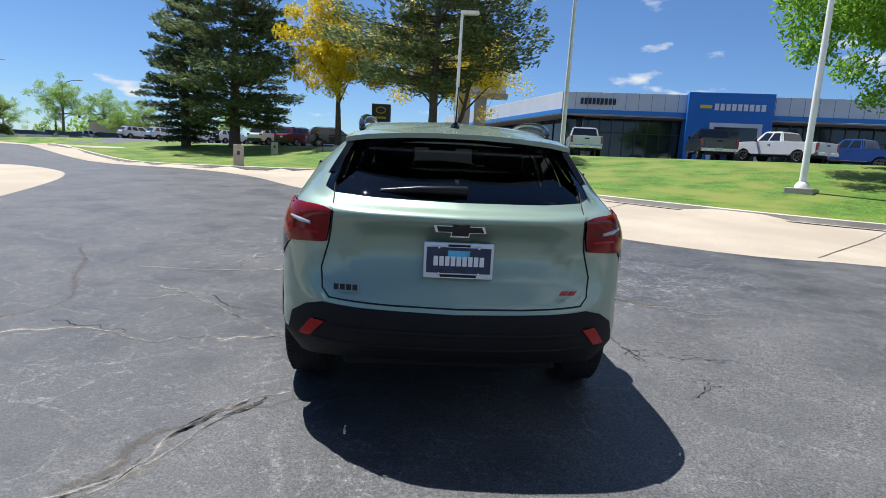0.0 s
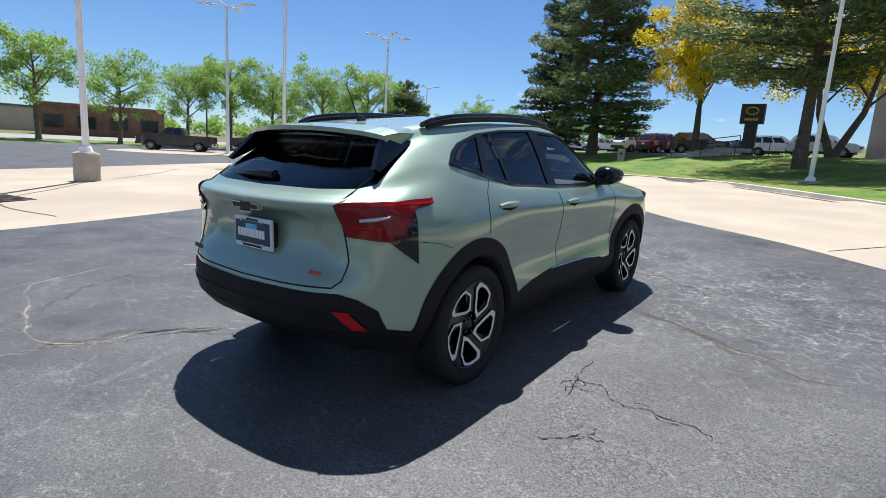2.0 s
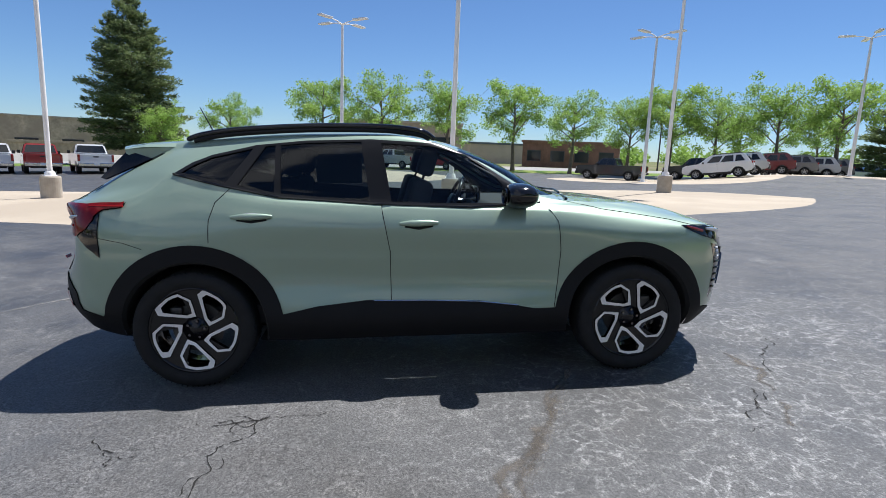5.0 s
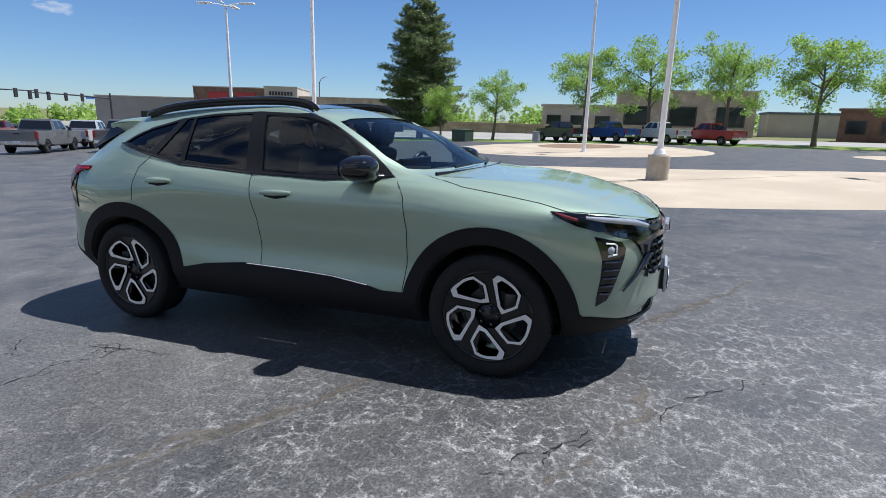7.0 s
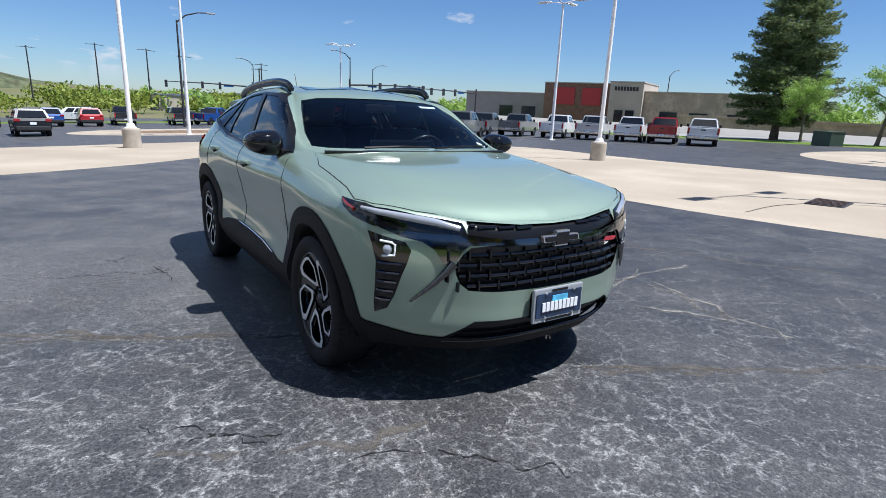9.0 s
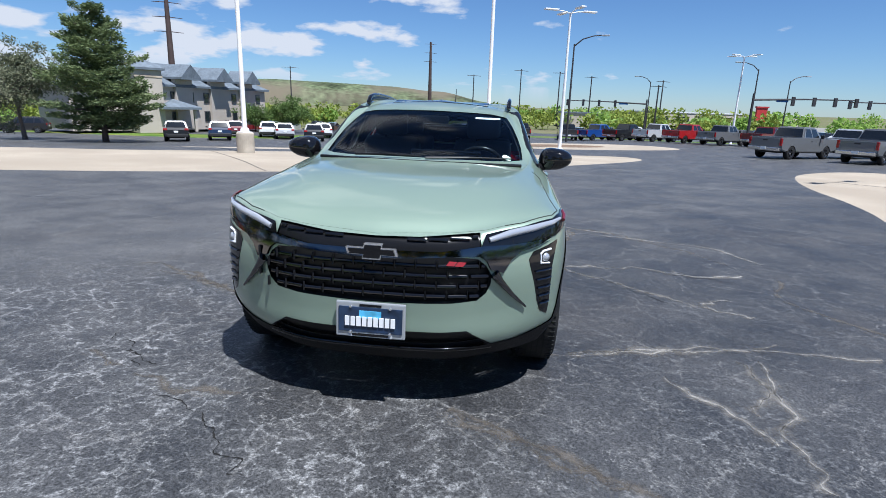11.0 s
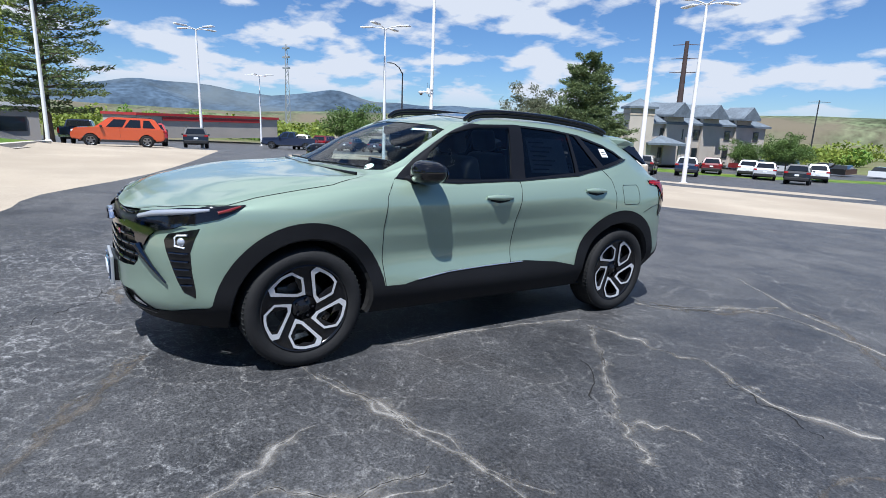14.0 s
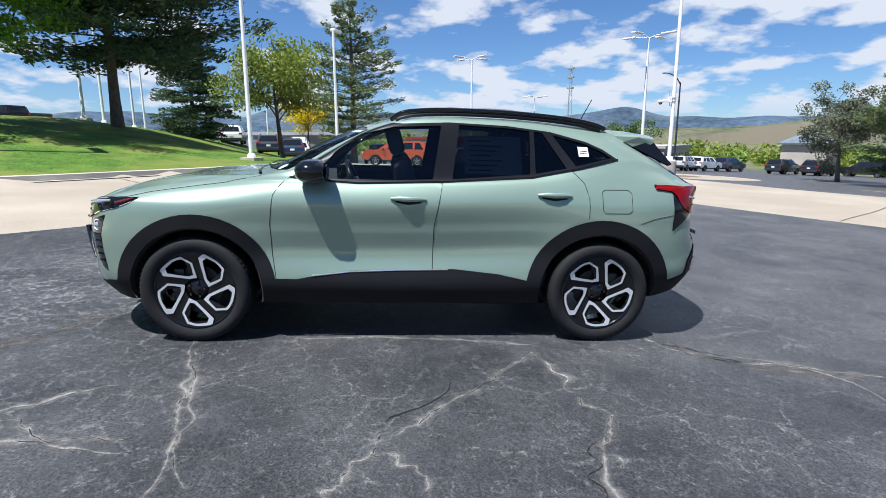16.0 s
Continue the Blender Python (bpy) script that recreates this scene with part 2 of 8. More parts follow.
    b.inputs["Specular IOR Level"].default_value = 0.45
    hgt = op("ADD", op("MULTIPLY", grit.outputs["Fac"], 0.8), op("MULTIPLY", chip.outputs["Fac"], 0.3))
    hgt = op("SUBTRACT", hgt, op("MULTIPLY", slit, 0.8))
    bp = N("ShaderNodeBump")
    bp.inputs["Strength"].default_value, bp.inputs["Distance"].default_value = 0.5, 0.006
    L(hgt, bp.inputs["Height"]); L(bp.outputs[0], b.inputs["Normal"])
    return m


ASPHALT = asphalt_mat()
CONCRETE = mat("concrete", (0.362, 0.305, 0.232), 0.85, 0, 0.12, 0.7, 0.25, 90, tint=(0.310, 0.257, 0.193), fine=0.14, fine_scale=45)
KERB = mat("kerb_concrete", (0.50, 0.46, 0.39), 0.9, 0, 0.15, 2.5, 0.4, 70, tint=(0.40, 0.36, 0.31), fine=0.12)
GRASS = mat("grass", (0.070, 0.138, 0.016), 0.8, 0, 0.35, 1.6, 1.0, 30, tint=(0.150, 0.178, 0.034), fine=0.6, fine_scale=16, spec=0.2)
DRYGRASS = mat("dry_grass", (0.115, 0.130, 0.052), 0.9, 0, 0.3, 0.08, 0.6, 4, tint=(0.155, 0.138, 0.085), fine=0.3, fine_scale=2.0, spec=0.1)
MULCH = mat("mulch", (0.16, 0.105, 0.065), 0.95, 0, 0.3, 2, 0.9, 40, fine=0.4)
STREET = mat("street_paving", (0.24, 0.235, 0.225), 0.85, 0, 0.12, 0.3, 0.2, 40, fine=0.1)


# ---- mesh helpers ----


def mesh_ob(name, verts, faces, material=None, parent=None, label="", smooth=False, mats=None, idx=None):
    me = bpy.data.meshes.new(name)
    me.from_pydata([tuple(v) for v in verts], [], [tuple(f) for f in faces])
    for m in (mats or [material]):
        me.materials.append(m)
    if idx is not None:
        me.polygons.foreach_set("material_index", idx)
    if smooth:
        me.polygons.foreach_set("use_smooth", [True] * len(me.polygons))
    me.update()
    ob = new(name, me)
    if parent is not None:
        ob.parent = parent
    if label:
        tagged(ob, label)
    return ob


def part(name, bm, material, parent, label="", smooth=False):
    me = bpy.data.meshes.new(name)
    bm.to_mesh(me)
    bm.free()
    me.materials.append(material)
    if smooth:
        me.polygons.foreach_set("use_smooth", [True] * len(me.polygons))
    ob = new(name, me)
    ob.parent = parent
    if label:
        tagged(ob, label)
    return ob


def box_bm(cx, cy, cz, sx, sy, sz, bevel=0.0, bm=None, m=None, seg=2):
    b = bmesh.new()
    bmesh.ops.create_cube(b, size=1.0)
    for v in b.verts:
        v.co = Vector((v.co.x * sx, v.co.y * sy, v.co.z * sz))
    if bevel:
        bmesh.ops.bevel(b, geom=b.edges[:], offset=bevel, segments=seg, affect="EDGES", profile=0.6)
    t = Matrix.Translation((cx, cy, cz))
    bmesh.ops.transform(b, matrix=(m @ t) if m else t, verts=b.verts)
    if bm is None:
        return b
    tmp = bpy.data.meshes.new("tmp")
    b.to_mesh(tmp); b.free()
    bm.from_mesh(tmp)
    bpy.data.meshes.remove(tmp)
    return bm


def tube_bm(points, radii, n=10, bm=None, cap=True):
    """A tube along points; radii one number or one for each."""
    bm = bm or bmesh.new()
    pts = [Vector(p) for p in points]
    if not isinstance(radii, (list, tuple)):
        radii = [radii] * len(pts)
    rings = []
    for i, p in enumerate(pts):
        d = (pts[min(i + 1, len(pts) - 1)] - pts[max(i - 1, 0)]).normalized()
        s = d.cross(Vector((0, 0, 1)) if abs(d.z) < 0.9 else Vector((1, 0, 0))).normalized()
        t = d.cross(s)
        rings.append([bm.verts.new(p + (s * math.cos(2 * math.pi * k / n) + t * math.sin(2 * math.pi * k / n)) * radii[i]) for k in range(n)])
    for a, c in zip(rings, rings[1:]):
        for k in range(n):
            bm.faces.new((a[k], a[(k + 1) % n], c[(k + 1) % n], c[k]))
    if cap:
        bm.faces.new([bm.verts.new(v.co) for v in rings[0][::-1]])
        bm.faces.new([bm.verts.new(v.co) for v in rings[-1]])
    return bm


def revolve_bm(profile, n=32, axis="Z", bm=None):
    """profile: (radius, height) pairs turned round an axis."""
    bm = bm or bmesh.new()
    rings = []
    for r, h in profile:
        ring = []
        for k in range(n):
            a = 2 * math.pi * k / n
            c, s = r * math.cos(a), r * math.sin(a)
            ring.append(bm.verts.new((c, s, h) if axis == "Z" else (h, c, s)))
        rings.append(ring)
    for a, c in zip(rings, rings[1:]):
        for k in range(n):
            bm.faces.new((a[k], a[(k + 1) % n], c[(k + 1) % n], c[k]))
    return bm


def in_poly(x, y, poly):
    c = False
    j = len(poly) - 1
    for i in range(len(poly)):
        xi, yi = poly[i]
        xj, yj = poly[j]
        if (yi > y) != (yj > y) and x < (xj - xi) * (y - yi) / (yj - yi) + xi:
            c = not c
        j = i
    return c


def spline(pts, per=6, closed=False):
    """Catmull-Rom through points of any dimension."""
    P = [np.array(p, float) for p in pts]
    n = len(P)
    out = []
    for i in range(n if closed else n - 1):
        p0 = P[(i - 1) % n] if closed else P[max(i - 1, 0)]
        p1, p2 = P[i], P[(i + 1) % n]
        p3 = P[(i + 2) % n] if closed else P[min(i + 2, n - 1)]
        for k in range(per):
            t = k / per
            out.append(0.5 * (2 * p1 + (p2 - p0) * t + (2 * p0 - 5 * p1 + 4 * p2 - p3) * t * t + (3 * p1 - p0 - 3 * p2 + p3) * t ** 3))
    if not closed:
        out.append(P[-1])
    return out


def ellipse(cx, cy, a, b, rot=0, n=36):
    r = radians(rot)
    return [(cx + a * math.cos(t) * math.cos(r) - b * math.sin(t) * math.sin(r), cy + a * math.cos(t) * math.sin(r) + b * math.sin(t) * math.cos(r)) for t in (2 * math.pi * k / n for k in range(n))]


# ---- the lie of the land ----
CURB = [(-40, 52), (-30, 40), (-24, 34), (-17.2, 27.6), (-12.6, 23.6), (-8.6, 20.2), (-5.6, 20.4), (-2.5, 19.9), (0.3, 17.3), (3.5, 13.8), (5.3, 12.0), (8.5, 8.8), (11.2, 6.9), (13.8, 5.3), (17, 3.8), (20.5, 3.1), (24.5, 3.2), (30, 4.0), (48, 6.5)]
ANCHORS = [(-53, -7, -0.42), (-44, 21, -0.3), (-51, 84, 1.26), (-19, -54, -1.62), (-20, -31, -1.08), (27, -40, -2.2), (18, -49, -2.45), (53, -47, -2.85), (75, -31, -2.9), (34, 0, -0.5), (57, -18, -1.9), (4, -41, -1.75), (-2, -62, -2.3), (-31, 32, 1.0)]
CURB_S = [tuple(p) for p in spline(CURB, 4)]


def smooth01(t):
    t = min(max(t, 0.0), 1.0)
    return t * t * (3 - 2 * t)


def far_z(x, y):
    return -0.3 - 0.02 * min(max(x, 0), 130) + (0.028 * max(y, -110) if y < 0 else 0.012 * min(y, 150))


RESID = [(x, y, z - far_z(x, y)) for x, y, z in ANCHORS]


def lot_z(x, y):
    """Height of the paving, without lawn or berm."""
    r = math.hypot(x, y)
    plane = 0.0105 * x + 0.0332 * y
    if r < 17:
        return plane
    sw, sr = 0.0006, 0.0
    for ax, ay, dz in RESID:
        w = 1.0 / (((x - ax) ** 2 + (y - ay) ** 2) ** 1.5 + 40.0)
        sw += w
        sr += w * dz
    k = smooth01((r - 17) / 17)
    return plane * (1 - k) + (far_z(x, y) + sr / sw) * k


def curb_dist(x, y):
    """Signed distance to the kerb line; positive on the lawn side."""
    best, sign = 1e9, 1
    for (ax, ay), (bx, by) in zip(CURB_S, CURB_S[1:]):
        dx, dy = bx - ax, by - ay
        t = min(max(((x - ax) * dx + (y - ay) * dy) / (dx * dx + dy * dy), 0), 1)
        px, py = x - ax - t * dx, y - ay - t * dy
        d = math.hypot(px, py)
        if d < best:
            best, sign = d, (1 if dx * py - dy * px > 0 else -1)
    return best * sign


def land_z(x, y):
    z = lot_z(x, y)
    if -45 < x < 60 and y > 0 and y < 110:
        d = curb_dist(x, y)
        if d > 0:
            edge = lot_z(x, y) if d < 14 else 0
            tx = max(-22, min(x, 22))
            top = 2.3 + 0.021 * (min(y, 60) - 32) + 0.027 * (tx - 8) - 0.03 * max(0, x - 26)
            k = smooth01(d / 13.5)
            z = (z + 0.13) * (1 - k) + max(top, z) * k if d < 60 else max(top, z)
    return z


# ---- paving plan ----
NE_EDGE = [(48, -3.5), (32, -3.2), (22, -3.0), (16, -1.4), (10, 0.9), (6.6, 2.8), (4.9, 3.2), (3.3, 4.3), (1.8, 5.8), (0.0, 7.1), (-1.4, 8.6), (-3.9, 11.6), (-6.2, 15.0), (-10.5, 19.0), (-17.5, 25.2), (-24, 31), (-34, 40)]
NE_CONC = [tuple(p) for p in spline(NE_EDGE, 3)] + [(-37, 46)] + CURB_S[8:]
W_BLOB = [tuple(p) for p in spline([(-15.2, 15.9), (-13.5, 15.0), (-11.2, 12.9), (-10.0, 11.0), (-9.0, 8.6), (-8.1, 6.0), (-7.3, 3.6), (-6.7, 1.0), (-6.4, -1.4), (-6.6, -4.0), (-7.6, -6.6), (-8.3, -8.8), (-9.1, -11.9), (-10.4, -15.3), (-12.1, -18.3), (-14.9, -21.0), (-17.5, -21.2), (-19.3, -18.0), (-18.0, -10), (-18.0, -2), (-18.2, 4), (-19.6, 9.5), (-18.8, 14.5)], 3, True)]
SE_BAND = [tuple(p) for p in spline([(19.5, -5.6), (16, -4.4), (12.8, -4.2), (10.2, -5.5), (7.4, -6.9), (4.7, -8.6), (1.6, -10.8), (-1.3, -14.0), (-5.2, -19.6), (-7.4, -24.0), (-7.2, -26.6), (-4.8, -26.6), (-0.6, -23.4), (3.6, -19.4), (8.6, -15.4), (12.2, -12.6), (15.6, -11.3), (19.5, -8.6)], 3, True)]
OVALS = [ellipse(-36.5, -3.6, 10.5, 8.6, 12), ellipse(-37, 21.5, 10, 8.5, -20), ellipse(12, -23.0, 7.4, 6.0, 20), ellipse(-6, -42.5, 8.5, 6.0, 0), ellipse(40, -21.7, 8, 6, 30), ellipse(-30.5, 35, 9, 5.5, 45)]
BEDS = [ellipse(-41, -4.2, 4.2, 3.2, 10), ellipse(-37, 21.5, 4.0, 3.0, -20), ellipse(12.5, -24.5, 3.8, 2.6, 20), ellipse(-5, -43.0, 3.8, 2.6, 0), ellipse(40, -21.7, 3.8, 2.6, 30)]
W_VERGE = [(-48, -40), (-49.5, -18), (-49.5, 30), (-45, 40), (-36, 60), (-44, 75), (-62, 90), (-58, 40), (-57, -60), (-52, -60)]
W_STREET = [(-57, -400), (-57, 40), (-62, 90), (-95, 300), (-111, 300), (-76, 90), (-71, 40), (-71, -400)]
S_VERGE = [(30, -47), (23, -52), (10, -66), (-12, -72), (-45, -62), (-46, -66), (-12, -77), (12, -71), (27, -56), (60, -58), (90, -42), (90, -38), (58, -54)]


def ground_sheets():
    from mathutils.geometry import delaunay_2d_cdt
    pts, edges = [], []

    def loop(poly, closed=True):
        s = len(pts)
        pts.extend(poly)
        n = len(poly)
        edges.extend((s + i, s + (i + 1) % n) for i in range(n if closed else n - 1))

    for poly in (NE_CONC, W_BLOB, SE_BAND, *OVALS, *BEDS, W_VERGE, W_STREET, S_VERGE):
        loop(poly)
    loop(CURB_S, False)
    # points of the terrain, close near the middle and wide far away
    r, ring = 3.0, 0
    while r < 2600:
        n = 48 if r < 12 else 72
        for k in range(n):
            a = 2 * math.pi * (k + 0.5 * (ring % 2)) / n
            pts.append((r * math.cos(a), r * math.sin(a)))
        r *= 1.085
        r += 0.5 if r < 60 else 0
        ring += 1
    vs, _, fs, *_ = delaunay_2d_cdt([Vector(p) for p in pts], edges, [], 0, 1e-4)
    xy = [(v.x, v.y) for v in vs]
    zs = [land_z(x, y) for x, y in xy]
    kinds = {"ground": [], "concrete_apron": [], "lawn": [], "planting_bed": [], "street": [], "field": []}
    for f in fs:
        x = sum(xy[i][0] for i in f) / len(f)
        y = sum(xy[i][1] for i in f) / len(f)
        rr = math.hypot(x, y)
        if rr < 120 and any(in_poly(x, y, b) for b in BEDS):
            k = "planting_bed"
        elif rr < 70 and any(in_poly(x, y, p) for p in (NE_CONC, W_BLOB, SE_BAND, *OVALS)):
            k = "concrete_apron"
        elif in_poly(x, y, W_STREET):
            k = "street"
        elif in_poly(x, y, W_VERGE) or in_poly(x, y, S_VERGE):
            k = "lawn"
        elif y > 0 and -42 < x < 50 and y < 54 and curb_dist(x, y) > 0:
            k = "lawn" if curb_dist(x, y) < 17.5 else "ground"
        elif rr < 95 and x > -57 and y < 90:
            k = "ground"
        else:
            k = "field"
        kinds[k].append(f)
    look_of = {"ground": (ASPHALT, "cracked dark sealed asphalt of a sloping car lot"), "concrete_apron": (CONCRETE, "pale tan concrete aprons and islands in the asphalt"),
               "lawn": (GRASS, "mown green lawn rising from the kerb"), "planting_bed": (MULCH, "brown mulch beds round the lamp posts"),
               "street": (STREET, "grey street beyond the lot"), "field": (DRYGRASS, "dry green open land to the horizon")}
    for k, faces in kinds.items():
        used = sorted({i for f in faces for i in f})
        back = {i: n for n, i in enumerate(used)}
        ob = mesh_ob({"ground": "ground", "concrete_apron": "pavement", "street": "road"}.get(k, k), [(*xy[i], zs[i]) for i in used], [[back[i] for i in f] for f in faces], look_of[k][0], smooth=True)
        tagged(ob, look_of[k][1], k.replace("_", " "), kind="structure")


ground_sheets()


def kerbs():
    """A raised kerb along the lawn."""
    line = [Vector(p) for p in CURB_S[6:]]
    verts, faces = [], []
    for i, p in enumerate(line):
        d = (line[min(i + 1, len(line) - 1)] - line[max(i - 1, 0)]).normalized()
        n = Vector((d.y, -d.x))
        for off, h in ((0.34, 0.012), (0.17, 0.012), (0.15, 0.14), (0.0, 0.155), (-0.03, 0.02)):
            q = p + n * off
            verts.append((q.x, q.y, lot_z(p.x, p.y) + h))
    for i in range(len(line) - 1):
        for k in range(4):
            a = i * 5 + k
            faces.append((a, a + 1, a + 6, a + 5))
    tagged(mesh_ob("kerb", verts, faces, KERB), "weathered concrete kerb along the lawn", "kerb", kind="structure")


kerbs()


# ---- open cracks and a patched seam in the paving near the car ----
def dust_mat(name, color, strength, cover):
    """Pale fines that thin out unevenly from the middle of a crack to its margins."""
    m = mat(name, color, 0.95, 0, 0.25, 9, 0.4, 90, fine=0.35)
    nt = m.node_tree
    N, L = nt.nodes.new, nt.links.new
    uv, sp = N("ShaderNodeUVMap"), N("ShaderNodeSeparateXYZ")
    L(uv.outputs[0], sp.inputs[0])
    co = N("ShaderNodeTexCoord")
    n1, n2 = N("ShaderNodeTexNoise"), N("ShaderNodeTexNoise")
    n1.inputs["Scale"].default_value, n1.inputs["Detail"].default_value, n1.inputs["Roughness"].default_value = 9, 9, 0.78
    n2.inputs["Scale"].default_value, n2.inputs["Detail"].default_value = 1.7, 5
    L(co.outputs["Object"], n1.inputs["Vector"]); L(co.outputs["Object"], n2.inputs["Vector"])

    def op(kind, x, y):
        o = N("ShaderNodeMath"); o.operation = kind
        for i, v in enumerate((x, y)):
            if isinstance(v, (int, float)):
                o.inputs[i].default_value = v
            else:
                L(v, o.inputs[i])
        return o.outputs[0]

    edge = op("ABSOLUTE", op("SUBTRACT", sp.outputs["Y"], 0.5), 0)
    f = op("SUBTRACT", op("ADD", n1.outputs["Fac"], op("MULTIPLY", n2.outputs["Fac"], 0.8)), op("ADD", op("MULTIPLY", op("POWER", edge, 0.7), 0.9), cover))
    r = N("ShaderNodeMapRange")
    r.inputs[1].default_value, r.inputs[2].default_value, r.inputs[4].default_value = 0.0, 0.28, strength
    L(f, r.inputs[0])
    fade = N("ShaderNodeMapRange")
    fade.inputs[1].default_value, fade.inputs[2].default_value, fade.inputs[3].default_value, fade.inputs[4].default_value = 0.30, 0.5, 1.0, 0.0
    L(edge, fade.inputs[0])
    L(op("MULTIPLY", r.outputs[0], fade.outputs[0]), nt.nodes["Principled BSDF"].inputs["Alpha"])
    return m


CRACK_DUST = dust_mat("crack_dust", (0.19, 0.178, 0.162), 0.55, 0.64)
SEAM_DUST = dust_mat("seam_dust", (0.098, 0.086, 0.073), 0.65, 0.60)
CRACK_CORE = dust_mat("crack_core", (0.25, 0.238, 0.22), 0.75, 0.60)
SEAM_EDGE = dust_mat("seam_edge", (0.19, 0.18, 0.167), 0.45, 0.76)
CRACK_DARK = mat("crack_gap", (0.014, 0.013, 0.012), 1.0)
CRACKS_PALE = [
    [(-0.89, 1.38), (-1.29, 1.28), (-1.65, 1.18), (-1.99, 1.07), (-2.46, 0.91)],
    [(-1.10, -0.86), (-1.44, -0.56), (-1.84, -0.22), (-2.05, 0.05), (-2.19, 0.14), (-2.41, 0.28), (-2.51, 0.35)],
    [(-1.10, -0.86), (-1.45, -0.93), (-1.80, -0.98), (-1.98, -1.02), (-2.20, -0.91), (-2.38, -0.95)],
    [(-0.85, -1.74), (-1.18, -1.97), (-1.34, -2.41), (-1.50, -2.99)],
    [(-2.19, 0.14), (-2.32, -0.00), (-2.50, -0.09)],
    [(-1.89, 1.91), (-2.05, 1.62), (-2.06, 1.22)],
    [(-0.84, 0.81), (-0.84, 0.05), (-0.95, -0.88)],
    [(-2.13, -0.96), (-2.62, -0.86), (-2.96, -0.99)],
    [(-0.69, -3.76), (-1.55, -3.12), (-2.08, -2.83)],
    [(-1.86, 2.17), (-1.74, 1.89), (-1.50, 1.55)],
    [(-1.02, 1.31), (-1.51, 1.17), (-2.19, 1.01), (-3.03, 1.01)],
    [(-2.19, 1.19), (-2.08, 1.77), (-1.94, 2.20), (-1.92, 2.50)],
    [(-0.96, -1.81), (-1.54, -2.70), (-2.44, -2.52), (-3.09, -2.29), (-3.40, -1.56)],
]
SEAMS_TAN = [
    [(2.33, 0.26), (1.80, 0.45), (1.39, 0.64), (0.79, 0.98)],
    [(1.72, 1.85), (1.35, 2.03), (1.04, 2.15), (0.67, 2.14)],
    [(-0.36, 2.12), (-1.17, 2.60), (-1.91, 3.00)],
    [(-0.38, 2.12), (-0.60, 2.33), (-0.88, 2.49), (-1.11, 2.61)],
    [(1.22, 0.75), (1.84, 0.41), (2.27, 0.17), (2.63, 0.04)],
    [(-1.75, -3.10), (-2.26, -2.66), (-2.44, -2.33), (-2.72, -2.04), (-2.99, -1.42)],
    [(-1.56, -2.80), (-1.44, -2.50), (-1.24, -2.09), (-0.82, -1.80)],
    [(-3.28, -0.92), (-3.10, -0.07), (-4.10, 1.94)],
]
CRACKS_DARK = [
    [(1.36, -0.98), (1.69, -1.00), (2.10, -1.09), (2.21, -1.13)],
    [(1.46, -1.64), (1.72, -1.34)],
    [(1.34, -1.21), (1.40, -0.97), (1.24, -0.59)],
    [(1.25, 1.95), (1.50, 1.77), (1.77, 1.60)],
    [(1.50, -1.58), (1.67, -1.39)],
    [(1.31, -1.03), (1.50, -0.91), (1.74, -1.02), (1.99, -1.14)],
    [(-2.11, 0.13), (-1.56, -0.30)],
    [(-2.80, -0.69), (-2.49, -0.80), (-2.17, -0.85)],
    [(1.34, -0.85), (1.54, -1.45), (1.75, -1.49)],
    [(-0.82, -1.80), (-0.45, -1.74)],
    [(1.63, 1.80), (1.37, 1.87), (1.20, 2.05)],
    [(1.40, 1.90), (1.20, 2.15), (0.79, 2.38), (0.54, 2.60), (0.37, 2.77)],
]


def ribbon(name, line, w, material, label, lift, seed, jag=0.012, gaps=0.0):
    """A strip along a wandering line on the paving, even in width for dust and broken and tapered for a gap."""
    rs, rw = random.Random(seed), random.Random(seed + 900)
    pts = spline(line, 16)
    verts, faces, uvs = [], [], []
    off = vel = 0.0
    dash = True
    for i, p in enumerate(pts):
        d = pts[min(i + 1, len(pts) - 1)] - pts[max(i - 1, 0)]
        d = d / max(np.linalg.norm(d), 1e-9)
        n = np.array((-d[1], d[0]))
        vel = vel * .6 + rs.uniform(-jag, jag) - off * .15
        off += vel
        if gaps:
            if rw.random() < .22:
                dash = rw.random() > gaps
            k = w * rw.uniform(.15, 1.0) * (1 if dash else 0.02)
        else:
            k = w * (0.45 + .55 * math.sin(math.pi * (i + .3) / len(pts)) ** .5)
        for s in (1, -1):
            q = p + n * (off + s * k)
            verts.append((q[0], q[1], lot_z(q[0], q[1]) + lift))
    faces = [(2 * i, 2 * i + 1, 2 * i + 3, 2 * i + 2) for i in range(len(pts) - 1)]
    ob = mesh_ob(name, verts, faces, material)
    layer = ob.data.uv_layers.new(name="across")
    for lp in ob.data.loops:
        layer.data[lp.index].uv = (lp.vertex_index // 2 * .1, lp.vertex_index % 2)
    return tagged(ob, label, "crack", kind="structure")


